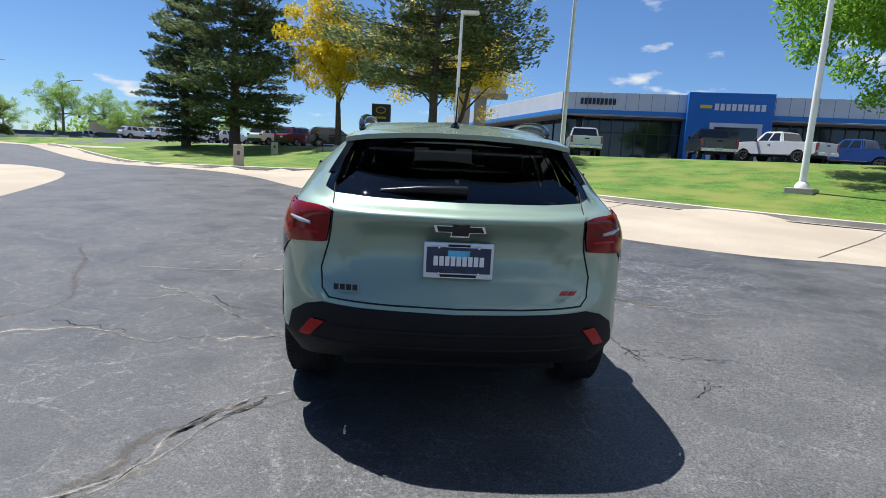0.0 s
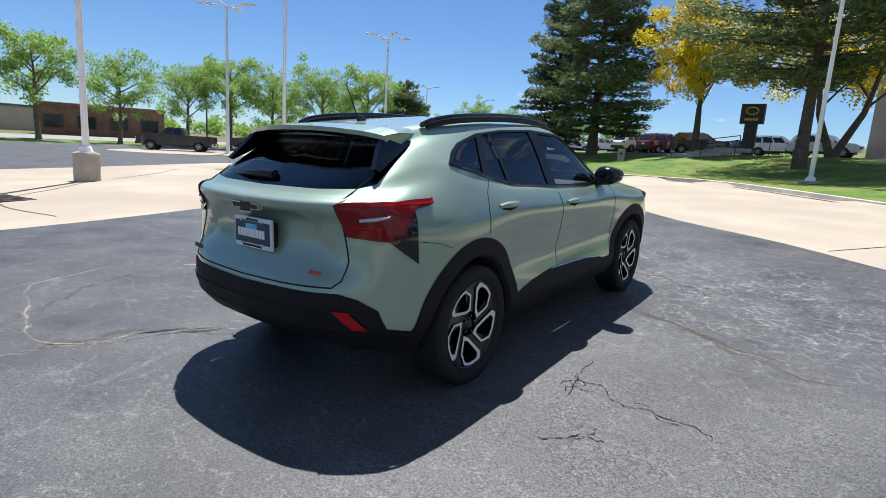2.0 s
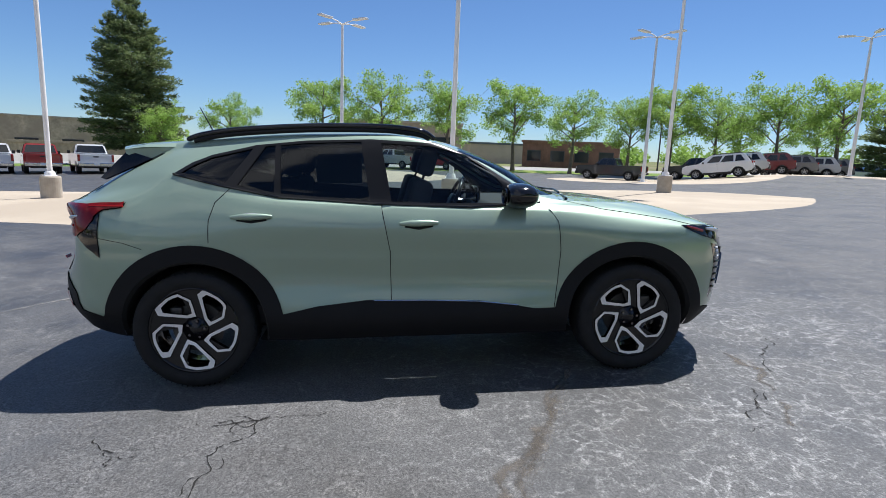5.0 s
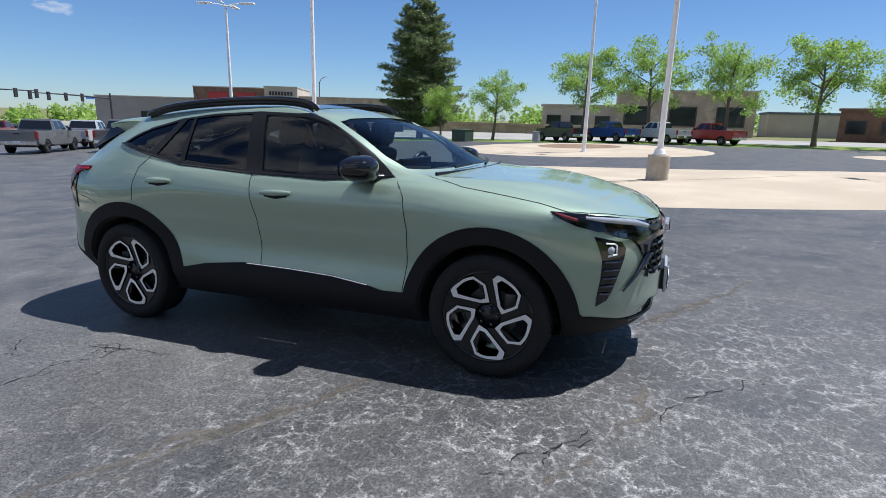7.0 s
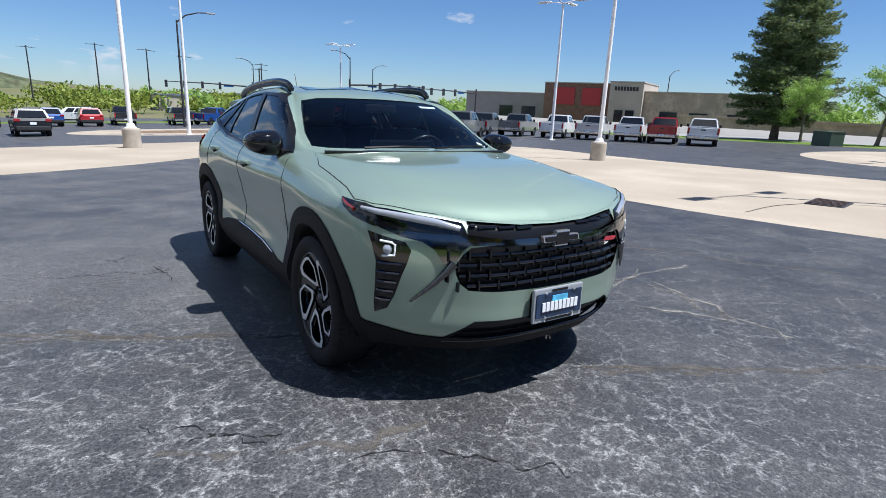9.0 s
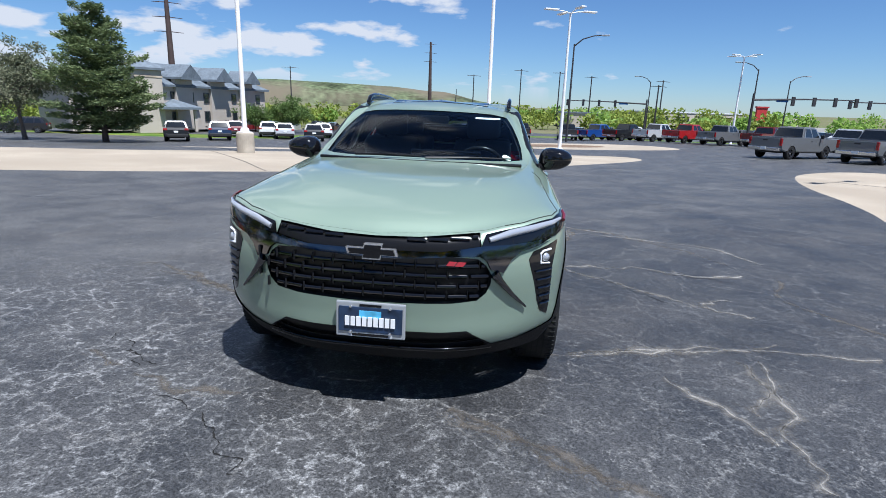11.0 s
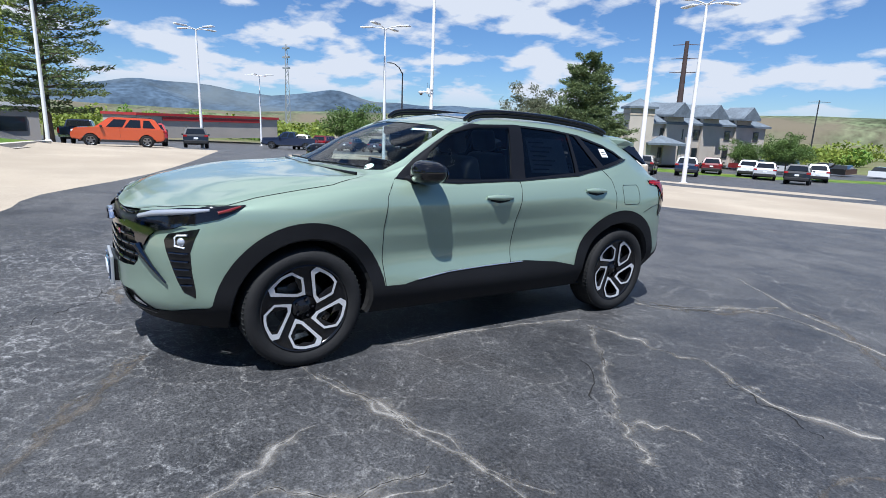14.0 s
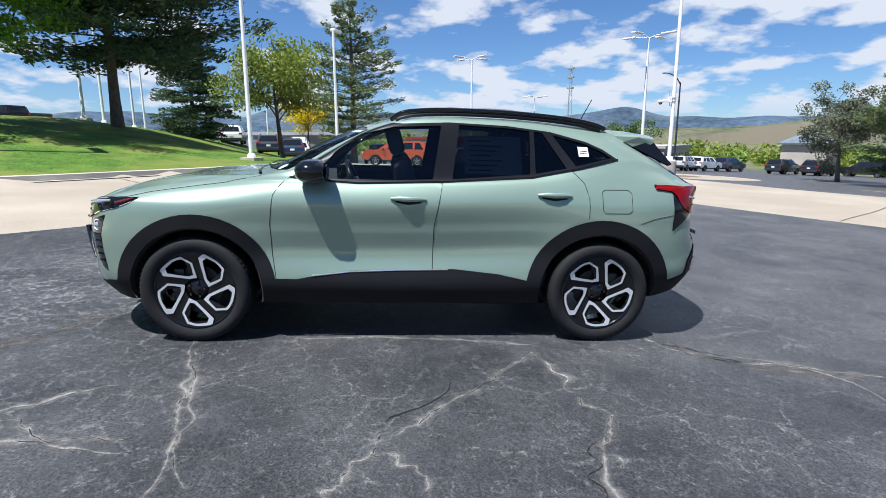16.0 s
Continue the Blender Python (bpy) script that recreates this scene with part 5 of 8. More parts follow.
        pp = [skin(*q) + skin_normal(*q) * 0.009 for q in ln]
        part("side_marker", tube_bm([(s * p[0], p[1], p[2]) for p in pp], [0.009, 0.010, 0.005], 8), AMBER, headlights[0 if s > 0 else 1], "red side marker", smooth=True)
        # taillight bars
        for zz, rr in ((1.075, .007), (.965, .008)):
            ln = [find_uv(None, y, zz, (11, 13.6), (3, 7)) for y in (-1.70, -1.80, -1.90)] if zz > 1 else [find_uv(x, None, zz, (11.8, 14), (3, 7)) for x in (.64, .70, .76)]
            pp = [skin(*q) + skin_normal(*q) * 0.009 for q in ln]
            part("lamp_bar", tube_bm([(s * p[0], p[1], p[2]) for p in pp], rr, 6), REFLECTOR, tails[0 if s > 0 else 1])
        ln = [find_uv(x, None, z, (11.8, 14), (3, 7)) for x, z in ((.68, 1.005), (.74, 1.01), (.785, 1.02))]
        pp = [skin(*q) + skin_normal(*q) * 0.012 for q in ln]
        part("reverse_lamp", tube_bm([(s * p[0], p[1], p[2]) for p in pp], [0.009, 0.011, 0.006], 8), LAMP_CLEAR, tails[0 if s > 0 else 1], "clear reversing lamp", smooth=True)

    # bow-tie shaped badges, drawn as a plain cross bar shape
    for y0, z0, s in ((2.230, .786, 1), (-2.205, 1.022, -1)):
        for grow, dy, m in ((1.0, 0.0, CHROME), (0.80, 0.006, GLOSS_BLACK)):
            w, h = 0.115 * (grow if grow == 1 else .90), 0.036 * grow
            a = [(-.97 * w, -.42 * h), (-.36 * w, -.42 * h), (-.40 * w, -h), (.32 * w, -h), (.36 * w, -.42 * h), (1.0 * w, -.42 * h), (.90 * w, .42 * h), (.36 * w, .42 * h), (.40 * w, h), (-.32 * w, h), (-.36 * w, .42 * h), (-1.05 * w, .42 * h)]
            n = len(a)
            vs3 = [(x * (-1 if s > 0 else 1), y0 + s * (dy + 0.008), z0 + z) for x, z in a] + [(x * (-1 if s > 0 else 1), y0 + s * (dy - 0.014), z0 + z) for x, z in a]
            fc = [tuple(range(n)), tuple(range(2 * n - 1, n - 1, -1))] + [(i, (i + 1) % n, (i + 1) % n + n, i + n) for i in range(n)]
            mesh_ob("badge", vs3, fc, m, car if s > 0 else gate, "chrome-rimmed black badge" if grow == 1 else "")

    # number-plate sized dealer plates
    def bars(name, n, width, height, m, matl, parent, gap=0.24, slant=0.0):
        """Lettering as plain upright bars."""
        step = width / n
        for k in range(n):
            part(name, box_bm((k + .5) * step - width / 2, 0, 0, step * (1 - gap), height, .004, 0, m=m @ Matrix(((1, slant, 0, 0), (0, 1, 0, 0), (0, 0, 1, 0), (0, 0, 0, 1)))), matl, parent)

    for y0, z0, s, lean in ((2.252, .470, 1, -4), (-2.178, .872, -1, 4)):
        m = Matrix.Translation((0, y0, z0)) @ Matrix.Rotation(math.pi if s > 0 else 0, 4, "Z") @ Matrix.Rotation(radians(90), 4, "X")
        plate = new("plate_holder")
        plate.parent = car if s > 0 else gate
        bmx = box_bm(0, 0, -0.012, 0.318, 0.166, 0.018, 0.006, m=m)
        part("plate_bracket", box_bm(0, 0, -0.036, 0.30, 0.13, 0.034, 0.006, m=m), TRIM_BLACK, plate)
        part("plate_frame", bmx, mat("plate_frame_grey" if s > 0 else "plate_frame_white", (0.42, 0.44, 0.46) if s > 0 else (0.66, 0.72, 0.80), 0.3, 0.4), plate)
        part("plate_sheet", box_bm(0, 0.002, 0.0, 0.292, 0.118, 0.006, 0.002, m=m), PLATE_NAVY, plate)
        part("plate_picture", box_bm(0.0, 0.028 if s > 0 else 0.03, 0.0035, 0.10, 0.036, 0.003, m=m), PLATE_BLUE, plate)
        bars("plate_lettering", 9, 0.235, 0.044, m @ Matrix.Translation((0, -0.004 if s > 0 else 0.0, 0.0075)), WHITE_PAPER, plate)
        part("plate_strip", box_bm(0, -0.069, -0.001, 0.20, 0.022, 0.003, m=m), WHITE_PAPER if s < 0 else mat("strip_grey", (.5, .52, .54), .4), plate)
        part("plate_strip_mark", box_bm(0, -0.069, 0.002, 0.165, 0.012, 0.002, m=m), GLOSS_BLACK, plate)
        part("plate_strip_mark", box_bm(0, 0.070, 0.0, 0.10, 0.010, 0.003, m=m), GLOSS_BLACK, plate)
        for bx, by in ((-.09, .062), (.09, .062), (-.09, -.058), (.09, -.058)):
            bb = revolve_bm([(0.0, 0.010), (0.006, 0.008), (0.008, 0.002)], 10)
            bmesh.ops.transform(bb, matrix=m @ Matrix.Translation((bx, by, 0)), verts=bb.verts)
            part("screw", bb, CHROME, plate)
    mr = Matrix.Rotation(radians(90), 4, "X")
    bars("model_lettering", 4, 0.115, 0.026, Matrix.Translation((-.505, -2.192, .735)) @ Matrix.Rotation(radians(-8), 4, "Z") @ mr, GLOSS_BLACK, gate)
    bars("trim_lettering", 2, 0.075, 0.020, Matrix.Translation((.51, -2.192, .745)) @ Matrix.Rotation(radians(8), 4, "Z") @ mr, RED_BADGE, gate, .12, .7)
    bars("trim_lettering", 2, 0.080, 0.020, Matrix.Translation((-.37, 2.208, .748)) @ Matrix.Rotation(math.pi, 4, "Z") @ mr, RED_BADGE, car, .12, .7)

    # stickers on the glass
    for nm, x0, x1, z0, z1, matl, lab in (("screen_sticker", -.50, -.32, 1.395, 1.408, WHITE_PAPER, "white paper strip on the glass"),):
        pts3 = [skin(*find_uv(abs(x), None, z, (0, 5), (8, 10.4))) for x, z in ((x0, z0), (x1, z0), (x1, z1), (x0, z1))]
        mesh_ob(nm, [(-p[0], p[1], p[2] - .008) for p in pts3], [(0, 1, 2, 3)], matl, car, lab)
    q = find_uv(.575, .84, 1.175, (0, 6), (7.8, 10))
    p, nr = skin(*q), skin_normal(*q)
    bm = revolve_bm([(0.0, 0.001), (0.030, 0.0)], 20)
    bmesh.ops.transform(bm, matrix=Matrix.Translation((-p[0] - nr[0] * .002, p[1] + nr[1] * .002, p[2] + nr[2] * .002)) @ Vector((-nr[0], nr[1], nr[2])).to_track_quat("Z", "Y").to_matrix().to_4x4() @ Matrix.Diagonal((1, 1.25, 1, 1)), verts=bm.verts)
    part("round_sticker", bm, mat("pale_sticker", (.55, .72, .62), .5), car, "round pale green sticker")
    # window label and quarter sticker, behind the dark glass of the driver's side
    def side_sheet(name, y0, y1, z0, z1, matl, label, inset, s=-1):
        c = [skin(*find_uv(None, y, z, (5, 12), (5.8, 10.4))) - skin_normal(*find_uv(None, y, z, (5, 12), (5.8, 10.4))) * inset for y, z in ((y0, z0), (y1, z0), (y1, z1), (y0, z1))]
        return mesh_ob(name, [(s * p[0], p[1], p[2]) for p in c], [(0, 1, 2, 3)], matl, car, label)
    side_sheet("price_sheet", -.40, -.79, 1.145, 1.395, WHITE_PAPER, "printed price sheet in the window", 0.014)
    for k in range(7):
        side_sheet("price_sheet_line", -.42 - .02 * (k % 2), -.58 - .04 * (k % 3), 1.165 + .032 * k, 1.173 + .032 * k, TRIM_BLACK, "", 0.012)
    side_sheet("quarter_sticker", -1.185, -1.255, 1.275, 1.338, WHITE_PAPER, "small white sticker", 0.002)
    for k in range(2):
        side_sheet("quarter_sticker_line", -1.195, -1.245, 1.292 + .016 * k, 1.297 + .016 * k, TRIM_BLACK, "", 0.001)

    # cabin
    def seat(x, y, back=True):
        st = new("front_seat" if y > -0.3 else "rear_seat")
        st.parent = car
        w = 0.50
        part("seat_base", box_bm(x, y + .12, .62, w, .50, .20, .06, seg=3), SEAT_CLOTH, st, smooth=True)
        m = Matrix.Translation((x, y - .14, .68)) @ Matrix.Rotation(radians(-16), 4, "X")
        part("seat_back", box_bm(0, 0, .27, w * .92, .15, .58, .06, m=m, seg=3), SEAT_CLOTH, st, smooth=True)
        part("headrest", box_bm(0, .0, .68, .26, .11, .19, .045, m=m, seg=3), SEAT_CLOTH, st, smooth=True)
        part("headrest_posts", tube_bm([m @ Vector((0.05, 0, .52)), m @ Vector((.05, 0, .62))], .008, 6), TRIM_BLACK, st)
        return st

    for x in (-.37, .37):
        seat(x, .02)
        seat(x, -.86)
    part("dashboard", box_bm(0, .66, .94, 1.36, .42, .24, .06, seg=3), CABIN, car, smooth=True)
    part("display_screen", box_bm(-.12, .47, 1.09, .52, .03, .13, .01), GLOSS_BLACK, car)
    part("steering_column", tube_bm([(-.37, .55, .97), (-.37, .36, 1.01)], .035, 10), TRIM_BLACK, car)
    ring = []
    mm = Matrix.Translation((-.37, .34, 1.015)) @ Matrix.Rotation(radians(66), 4, "X")
    bm = tube_bm([mm @ Vector((.18 * math.cos(a), .18 * math.sin(a), 0)) for a in np.linspace(0, 2 * math.pi, 33)], .016, 8)
    part("steering_wheel", bm, TRIM_BLACK, car, smooth=True)
    part("steering_hub", box_bm(0, 0, 0, .16, .11, .05, .02, m=mm), TRIM_BLACK, car)
    part("rear_view_mirror", box_bm(0, .36, 1.37, .24, .03, .06, .012), TRIM_BLACK, car)

    # wheels
    def wheel(x, y, s):
        wh = new("wheel")
        wh.parent = car
        wh.location = (x, y, 0)
        R = 0.349
        tyre = [(.255, -.095), (.268, -.108), (.300, -.118), (.325, -.114), (R - .006, -.100), (R, -.080), (R, .080), (R - .006, .100), (.325, .114), (.300, .118), (.272, .110), (.256, .097)]
        bm = revolve_bm([(r, h * s) for r, h in tyre], 64, "X")
        # tread grooves
        ty = part("tyre", bm, RUBBER, wh, "black rubber tyre", smooth=True)
        ty.location = (0, 0, R)
        bm = bmesh.new()
        for g in (-.045, -.015, .015, .045):
            revolve_bm([(R + .0006, (g - .004) * s), (R + .0006, (g + .004) * s)], 64, "X", bm)
        for k in range(70):
            a = 2 * math.pi * k / 70
            for g in (-.085, .085):
                rot = Matrix.Rotation(a, 4, "X")
                box_bm(g * s * .98, 0, R - .004, .034, .004, .012, 0, bm, m=rot)
        ob = part("tread", bm, SEAM_AND_SHADE, ty)
        rim = [(.259, .100), (.252, .104), (.244, .085), (.225, .03), (.222, -.09), (.248, -.098)]
        bm = revolve_bm([(r, h * s) for r, h in rim], 56, "X")
        rm = part("rim", bm, RIM_BLACK, wh, "gloss black alloy rim", smooth=True)
        rm.location = (0, 0, R)
        bm = revolve_bm([(.2595, .1015 * s), (.2545, .1045 * s)], 56, "X")
        part("rim_edge", bm, RIM_BLACK, rm)
        bm = revolve_bm([(0.0, .074 * s), (.030, .074 * s), (.034, .068 * s), (.078, .062 * s), (.085, .03 * s), (.09, .0)], 30, "X")
        part("hub", bm, RIM_BLACK, rm, smooth=True)
        u = .2535 / 222
        # each bright loop, outer and inner outline, and the black web beside it, hanging at the foot of the wheel
        outer = [(-45, 52), (-66, 95), (-84, 136), (-58, 199), (-30, 209), (0, 214), (42, 211), (82, 206), (92, 168), (45, 122), (-6, 71)]
        inner = [(-40, 78), (-57, 107), (-71, 137), (-49, 187), (-26, 196), (0, 200), (27, 198), (54, 193), (64, 167), (31, 130), (-15, 84)]
        web = [(-6, 66), (45, 118), (96, 166), (88, 205), (140, 168), (184, 122), (156, 110), (112, 84), (62, 55)]
        hub_r = lambda x, z: .058 + .040 * min(math.hypot(x, z) * u / .25, 1.0) ** .8

        def turned(p, a, drop):
            """A point of the pattern turned round the hub, seen from outside, at its depth."""
            x, z = p
            c0, s0 = math.cos(a), math.sin(a)
            xx, zz = x * c0 + z * s0, -x * s0 + z * c0
            return Vector(((hub_r(x, z) - drop) * s, xx * u * s, -zz * u))

        for k in range(5):
            a = radians(72 * k)
            n = len(outer)
            loops = [[turned(p, a, 0) for p in outer], [turned(p, a, 0) for p in inner], [turned(p, a, .030) for p in inner], [turned(p, a, .034) for p in outer]]
            vsx = [v for lp in loops for v in lp]
            fcx, idx = [], []
            for b0, b1, m0 in ((0, 1, 0), (1, 2, 1), (3, 0, 1)):
                for i in range(n):
                    q = (b0 * n + i, b0 * n + (i + 1) % n, b1 * n + (i + 1) % n, b1 * n + i)
                    fcx.append(q if s > 0 else q[::-1])
                    idx.append(m0)
            mesh_ob("spoke", vsx, fcx, mats=[MACHINED, RIM_BLACK], idx=idx, parent=rm)
            n = len(web)
            vsx = [turned(p, a, .008) for p in web] + [turned(p, a, .040) for p in web]
            fcx = [tuple(range(n)) if s > 0 else tuple(range(n))[::-1]] + [(i, (i + 1) % n, (i + 1) % n + n, i + n) for i in range(n)]
            mesh_ob("spoke_web", vsx, fcx, RIM_BLACK, rm, "gloss black web beside a bright spoke loop")
            nb = revolve_bm([(0.0, .080 * s), (.008, .079 * s), (.010, .060 * s)], 8, "X")
            t = a + radians(30)
            bmesh.ops.transform(nb, matrix=Matrix.Translation((0, -s * .050 * math.cos(t), .050 * math.sin(t))), verts=nb.verts)
            part("lug_nut", nb, DARK_CHROME, rm)
        bm = revolve_bm([(.05, .02 * s), (.150, .02 * s), (.150, .0), (.05, 0)], 40, "X")
        part("brake_disc", bm, ROTOR, rm)
        bm = box_bm(.018 * s, .115 if y > 0 else -.115, .06, .06, .07, .14, .015)
        part("brake_caliper", bm, ROTOR, rm)
        return wh

    for x in (.785, -.785):
        for y in (1.345, -1.35):
            wheel(x, y, 1 if x > 0 else -1)
    car.matrix_world = TILT
    return car


build_car()

# ---- far country ----


def ridge(name, az0, az1, dist, heights, depth, material, label, seed=0, rough=0.12, n=220, base=-25.0):
    """A range of hills between two azimuths; heights in degrees of elevation, evenly spaced."""
    rng = random.Random(seed)
    ph = [(rng.uniform(0, 6.28), f) for f in (9, 17, 31, 57, 101)]
    verts, faces = [], []
    rows = ((0.0, 0.0), (0.25, 0.35), (0.5, 0.68), (0.75, 0.9), (1.0, 1.0), (1.35, 0.8))
    for i in range(n + 1):
        t = i / n
        a = radians(az0 + (az1 - az0) * t)
        k = t * (len(heights) - 1)
        j = min(int(k), len(heights) - 2)
        e = heights[j] + (heights[j + 1] - heights[j]) * smooth01(k - j)
        for r, (fd, fh) in enumerate(rows):
            d = dist + depth * fd
            wob = 1 + rough * sum(math.sin(p + f * t + r * 1.7) / (m + 1.5) for m, (p, f) in enumerate(ph))
            z = 1.4 + math.tan(radians(e)) * (dist + depth) * fh * wob if fh else base
            verts.append((d * math.sin(a), d * math.cos(a), z))
    m = len(rows)
    for i in range(n):
        for r in range(m - 1):
            faces.append((i * m + r, i * m + r + 1, (i + 1) * m + r + 1, (i + 1) * m + r))
    return tagged(mesh_ob(name, verts, faces, material, smooth=True), label, "hills", kind="structure")


MESA = mat("mesa_scrub", (0.085, 0.105, 0.056), 0.95, 0, 0.55, 0.022, 0, tint=(0.140, 0.120, 0.085), fine=0.6, fine_scale=0.12, spec=0.1)
# far forest: the blue of distance haze is painted into both colours
HAZY_MOUNTAIN = mat("hazy_forested_mountain", (0.062, 0.090, 0.125), 0.95, 0, 0.35, 0.004, 0, tint=(0.105, 0.125, 0.135), fine=0.3, fine_scale=0.03, spec=0.05)
GREEN_HILL = mat("green_hill", (0.13, 0.165, 0.075), 0.95, 0, 0.25, 0.01, 0, tint=(0.17, 0.17, 0.08), fine=0.3, fine_scale=0.08, spec=0.05)
ridge("mesa_hill", 118, 184, 820, [0.4, 1.0, 1.5, 1.75, 1.78, 1.70, 1.72, 1.75, 1.70, 1.55, 1.2, 0.25, -0.4], 120, MESA, "long flat-topped green mesa with scrub", 3, 0.03)
ridge("mountain_range", 58, 150, 3200, [2.0, 2.6, 2.2, 2.0, 2.8, 2.2, 2.3, 2.9, 2.2, 1.9, 2.5, 1.9, 1.7, 1.9, 1.4, 1.5, 1.2, 1.0], 500, HAZY_MOUNTAIN, "forested foothills on the skyline, coloured blue for haze", 5, 0.20, base=-60)
ridge("foothill", 76, 140, 1500, [0.6, 0.9, 0.7, 0.5, 0.8, 0.9, 0.8, 0.7], 200, MESA, "low scrub hills below the mountains", 8, 0.06)
ridge("green_hill", -32, 40, 1300, [0.6, 1.2, 1.9, 2.2, 2.3, 2.5, 2.6, 2.5], 250, GREEN_HILL, "low green hills behind the dealership", 11, 0.05)

# ---- trees ----
BARK = mat("bark", (0.115, 0.085, 0.065), 0.95, 0, 0.3, 5, 0.9, 30, fine=0.3, fine_scale=25)
PALE_BARK = mat("pale_bark", (0.16, 0.13, 0.105), 0.95, 0, 0.25, 5, 0.7, 30)


def leaf_mat(name, a, b, glow=0.35):
    m = bpy.data.materials.new(name)
    m.use_nodes = True
    nt = m.node_tree
    N, L = nt.nodes.new, nt.links.new
    bs = nt.nodes["Principled BSDF"]
    bs.inputs["Roughness"].default_value = 0.55
    bs.inputs["Specular IOR Level"].default_value = 0.3
    ge = N("ShaderNodeNewGeometry")
    mx = N("ShaderNodeMix"); mx.data_type = "RGBA"
    L(ge.outputs["Random Per Island"], mx.inputs["Factor"])
    mx.inputs[6].default_value, mx.inputs[7].default_value = (*a, 1), (*b, 1)
    L(mx.outputs[2], bs.inputs["Base Color"])
    tr, ms = N("ShaderNodeBsdfTranslucent"), N("ShaderNodeMixShader")
    L(mx.outputs[2], tr.inputs["Color"])
    ms.inputs[0].default_value = glow
    out = nt.nodes["Material Output"]
    L(bs.outputs[0], ms.inputs[1]); L(tr.outputs[0], ms.inputs[2]); L(ms.outputs[0], out.inputs[0])
    return m


LEAF_SPRING = leaf_mat("spring_leaf", (0.20, 0.33, 0.06), (0.36, 0.50, 0.13), 0.45)
LEAF_GREEN = leaf_mat("green_leaf", (0.13, 0.28, 0.025), (0.27, 0.44, 0.06), 0.45)
LEAF_YELLOW = leaf_mat("yellow_leaf", (0.58, 0.44, 0.012), (0.78, 0.64, 0.03))
LEAF_OLIVE = leaf_mat("olive_leaf", (0.16, 0.22, 0.035), (0.28, 0.32, 0.06))
LEAF_DULL = leaf_mat("dull_leaf", (0.13, 0.15, 0.09), (0.20, 0.21, 0.13))
LEAF_DEEP = leaf_mat("deep_green_leaf", (0.07, 0.12, 0.03), (0.14, 0.21, 0.055), 0.3)
NEEDLE = leaf_mat("pine_needle", (0.088, 0.125, 0.052), (0.205, 0.255, 0.105), 0.35)
NEEDLE_DARK = leaf_mat("spruce_needle", (0.036, 0.068, 0.034), (0.085, 0.13, 0.06), 0.25)


def quads(centres, dirs, ups, lengths, widths):
    """Many small leaf blades as one vertex and face list."""
    c, d, u = np.asarray(centres), np.asarray(dirs), np.asarray(ups)
    s = np.cross(d, u)
    s /= np.maximum(np.linalg.norm(s, axis=1, keepdims=True), 1e-9)
    l, w = np.asarray(lengths)[:, None] * 0.5, np.asarray(widths)[:, None] * 0.5
    v = np.stack([c - d * l, c + s * w, c + d * l, c - s * w], 1).reshape(-1, 3)
    f = np.arange(len(v)).reshape(-1, 4)
    return v, f


def rand_unit(rs, n):
    v = rs.normal(size=(n, 3))
    return v / np.linalg.norm(v, axis=1, keepdims=True)


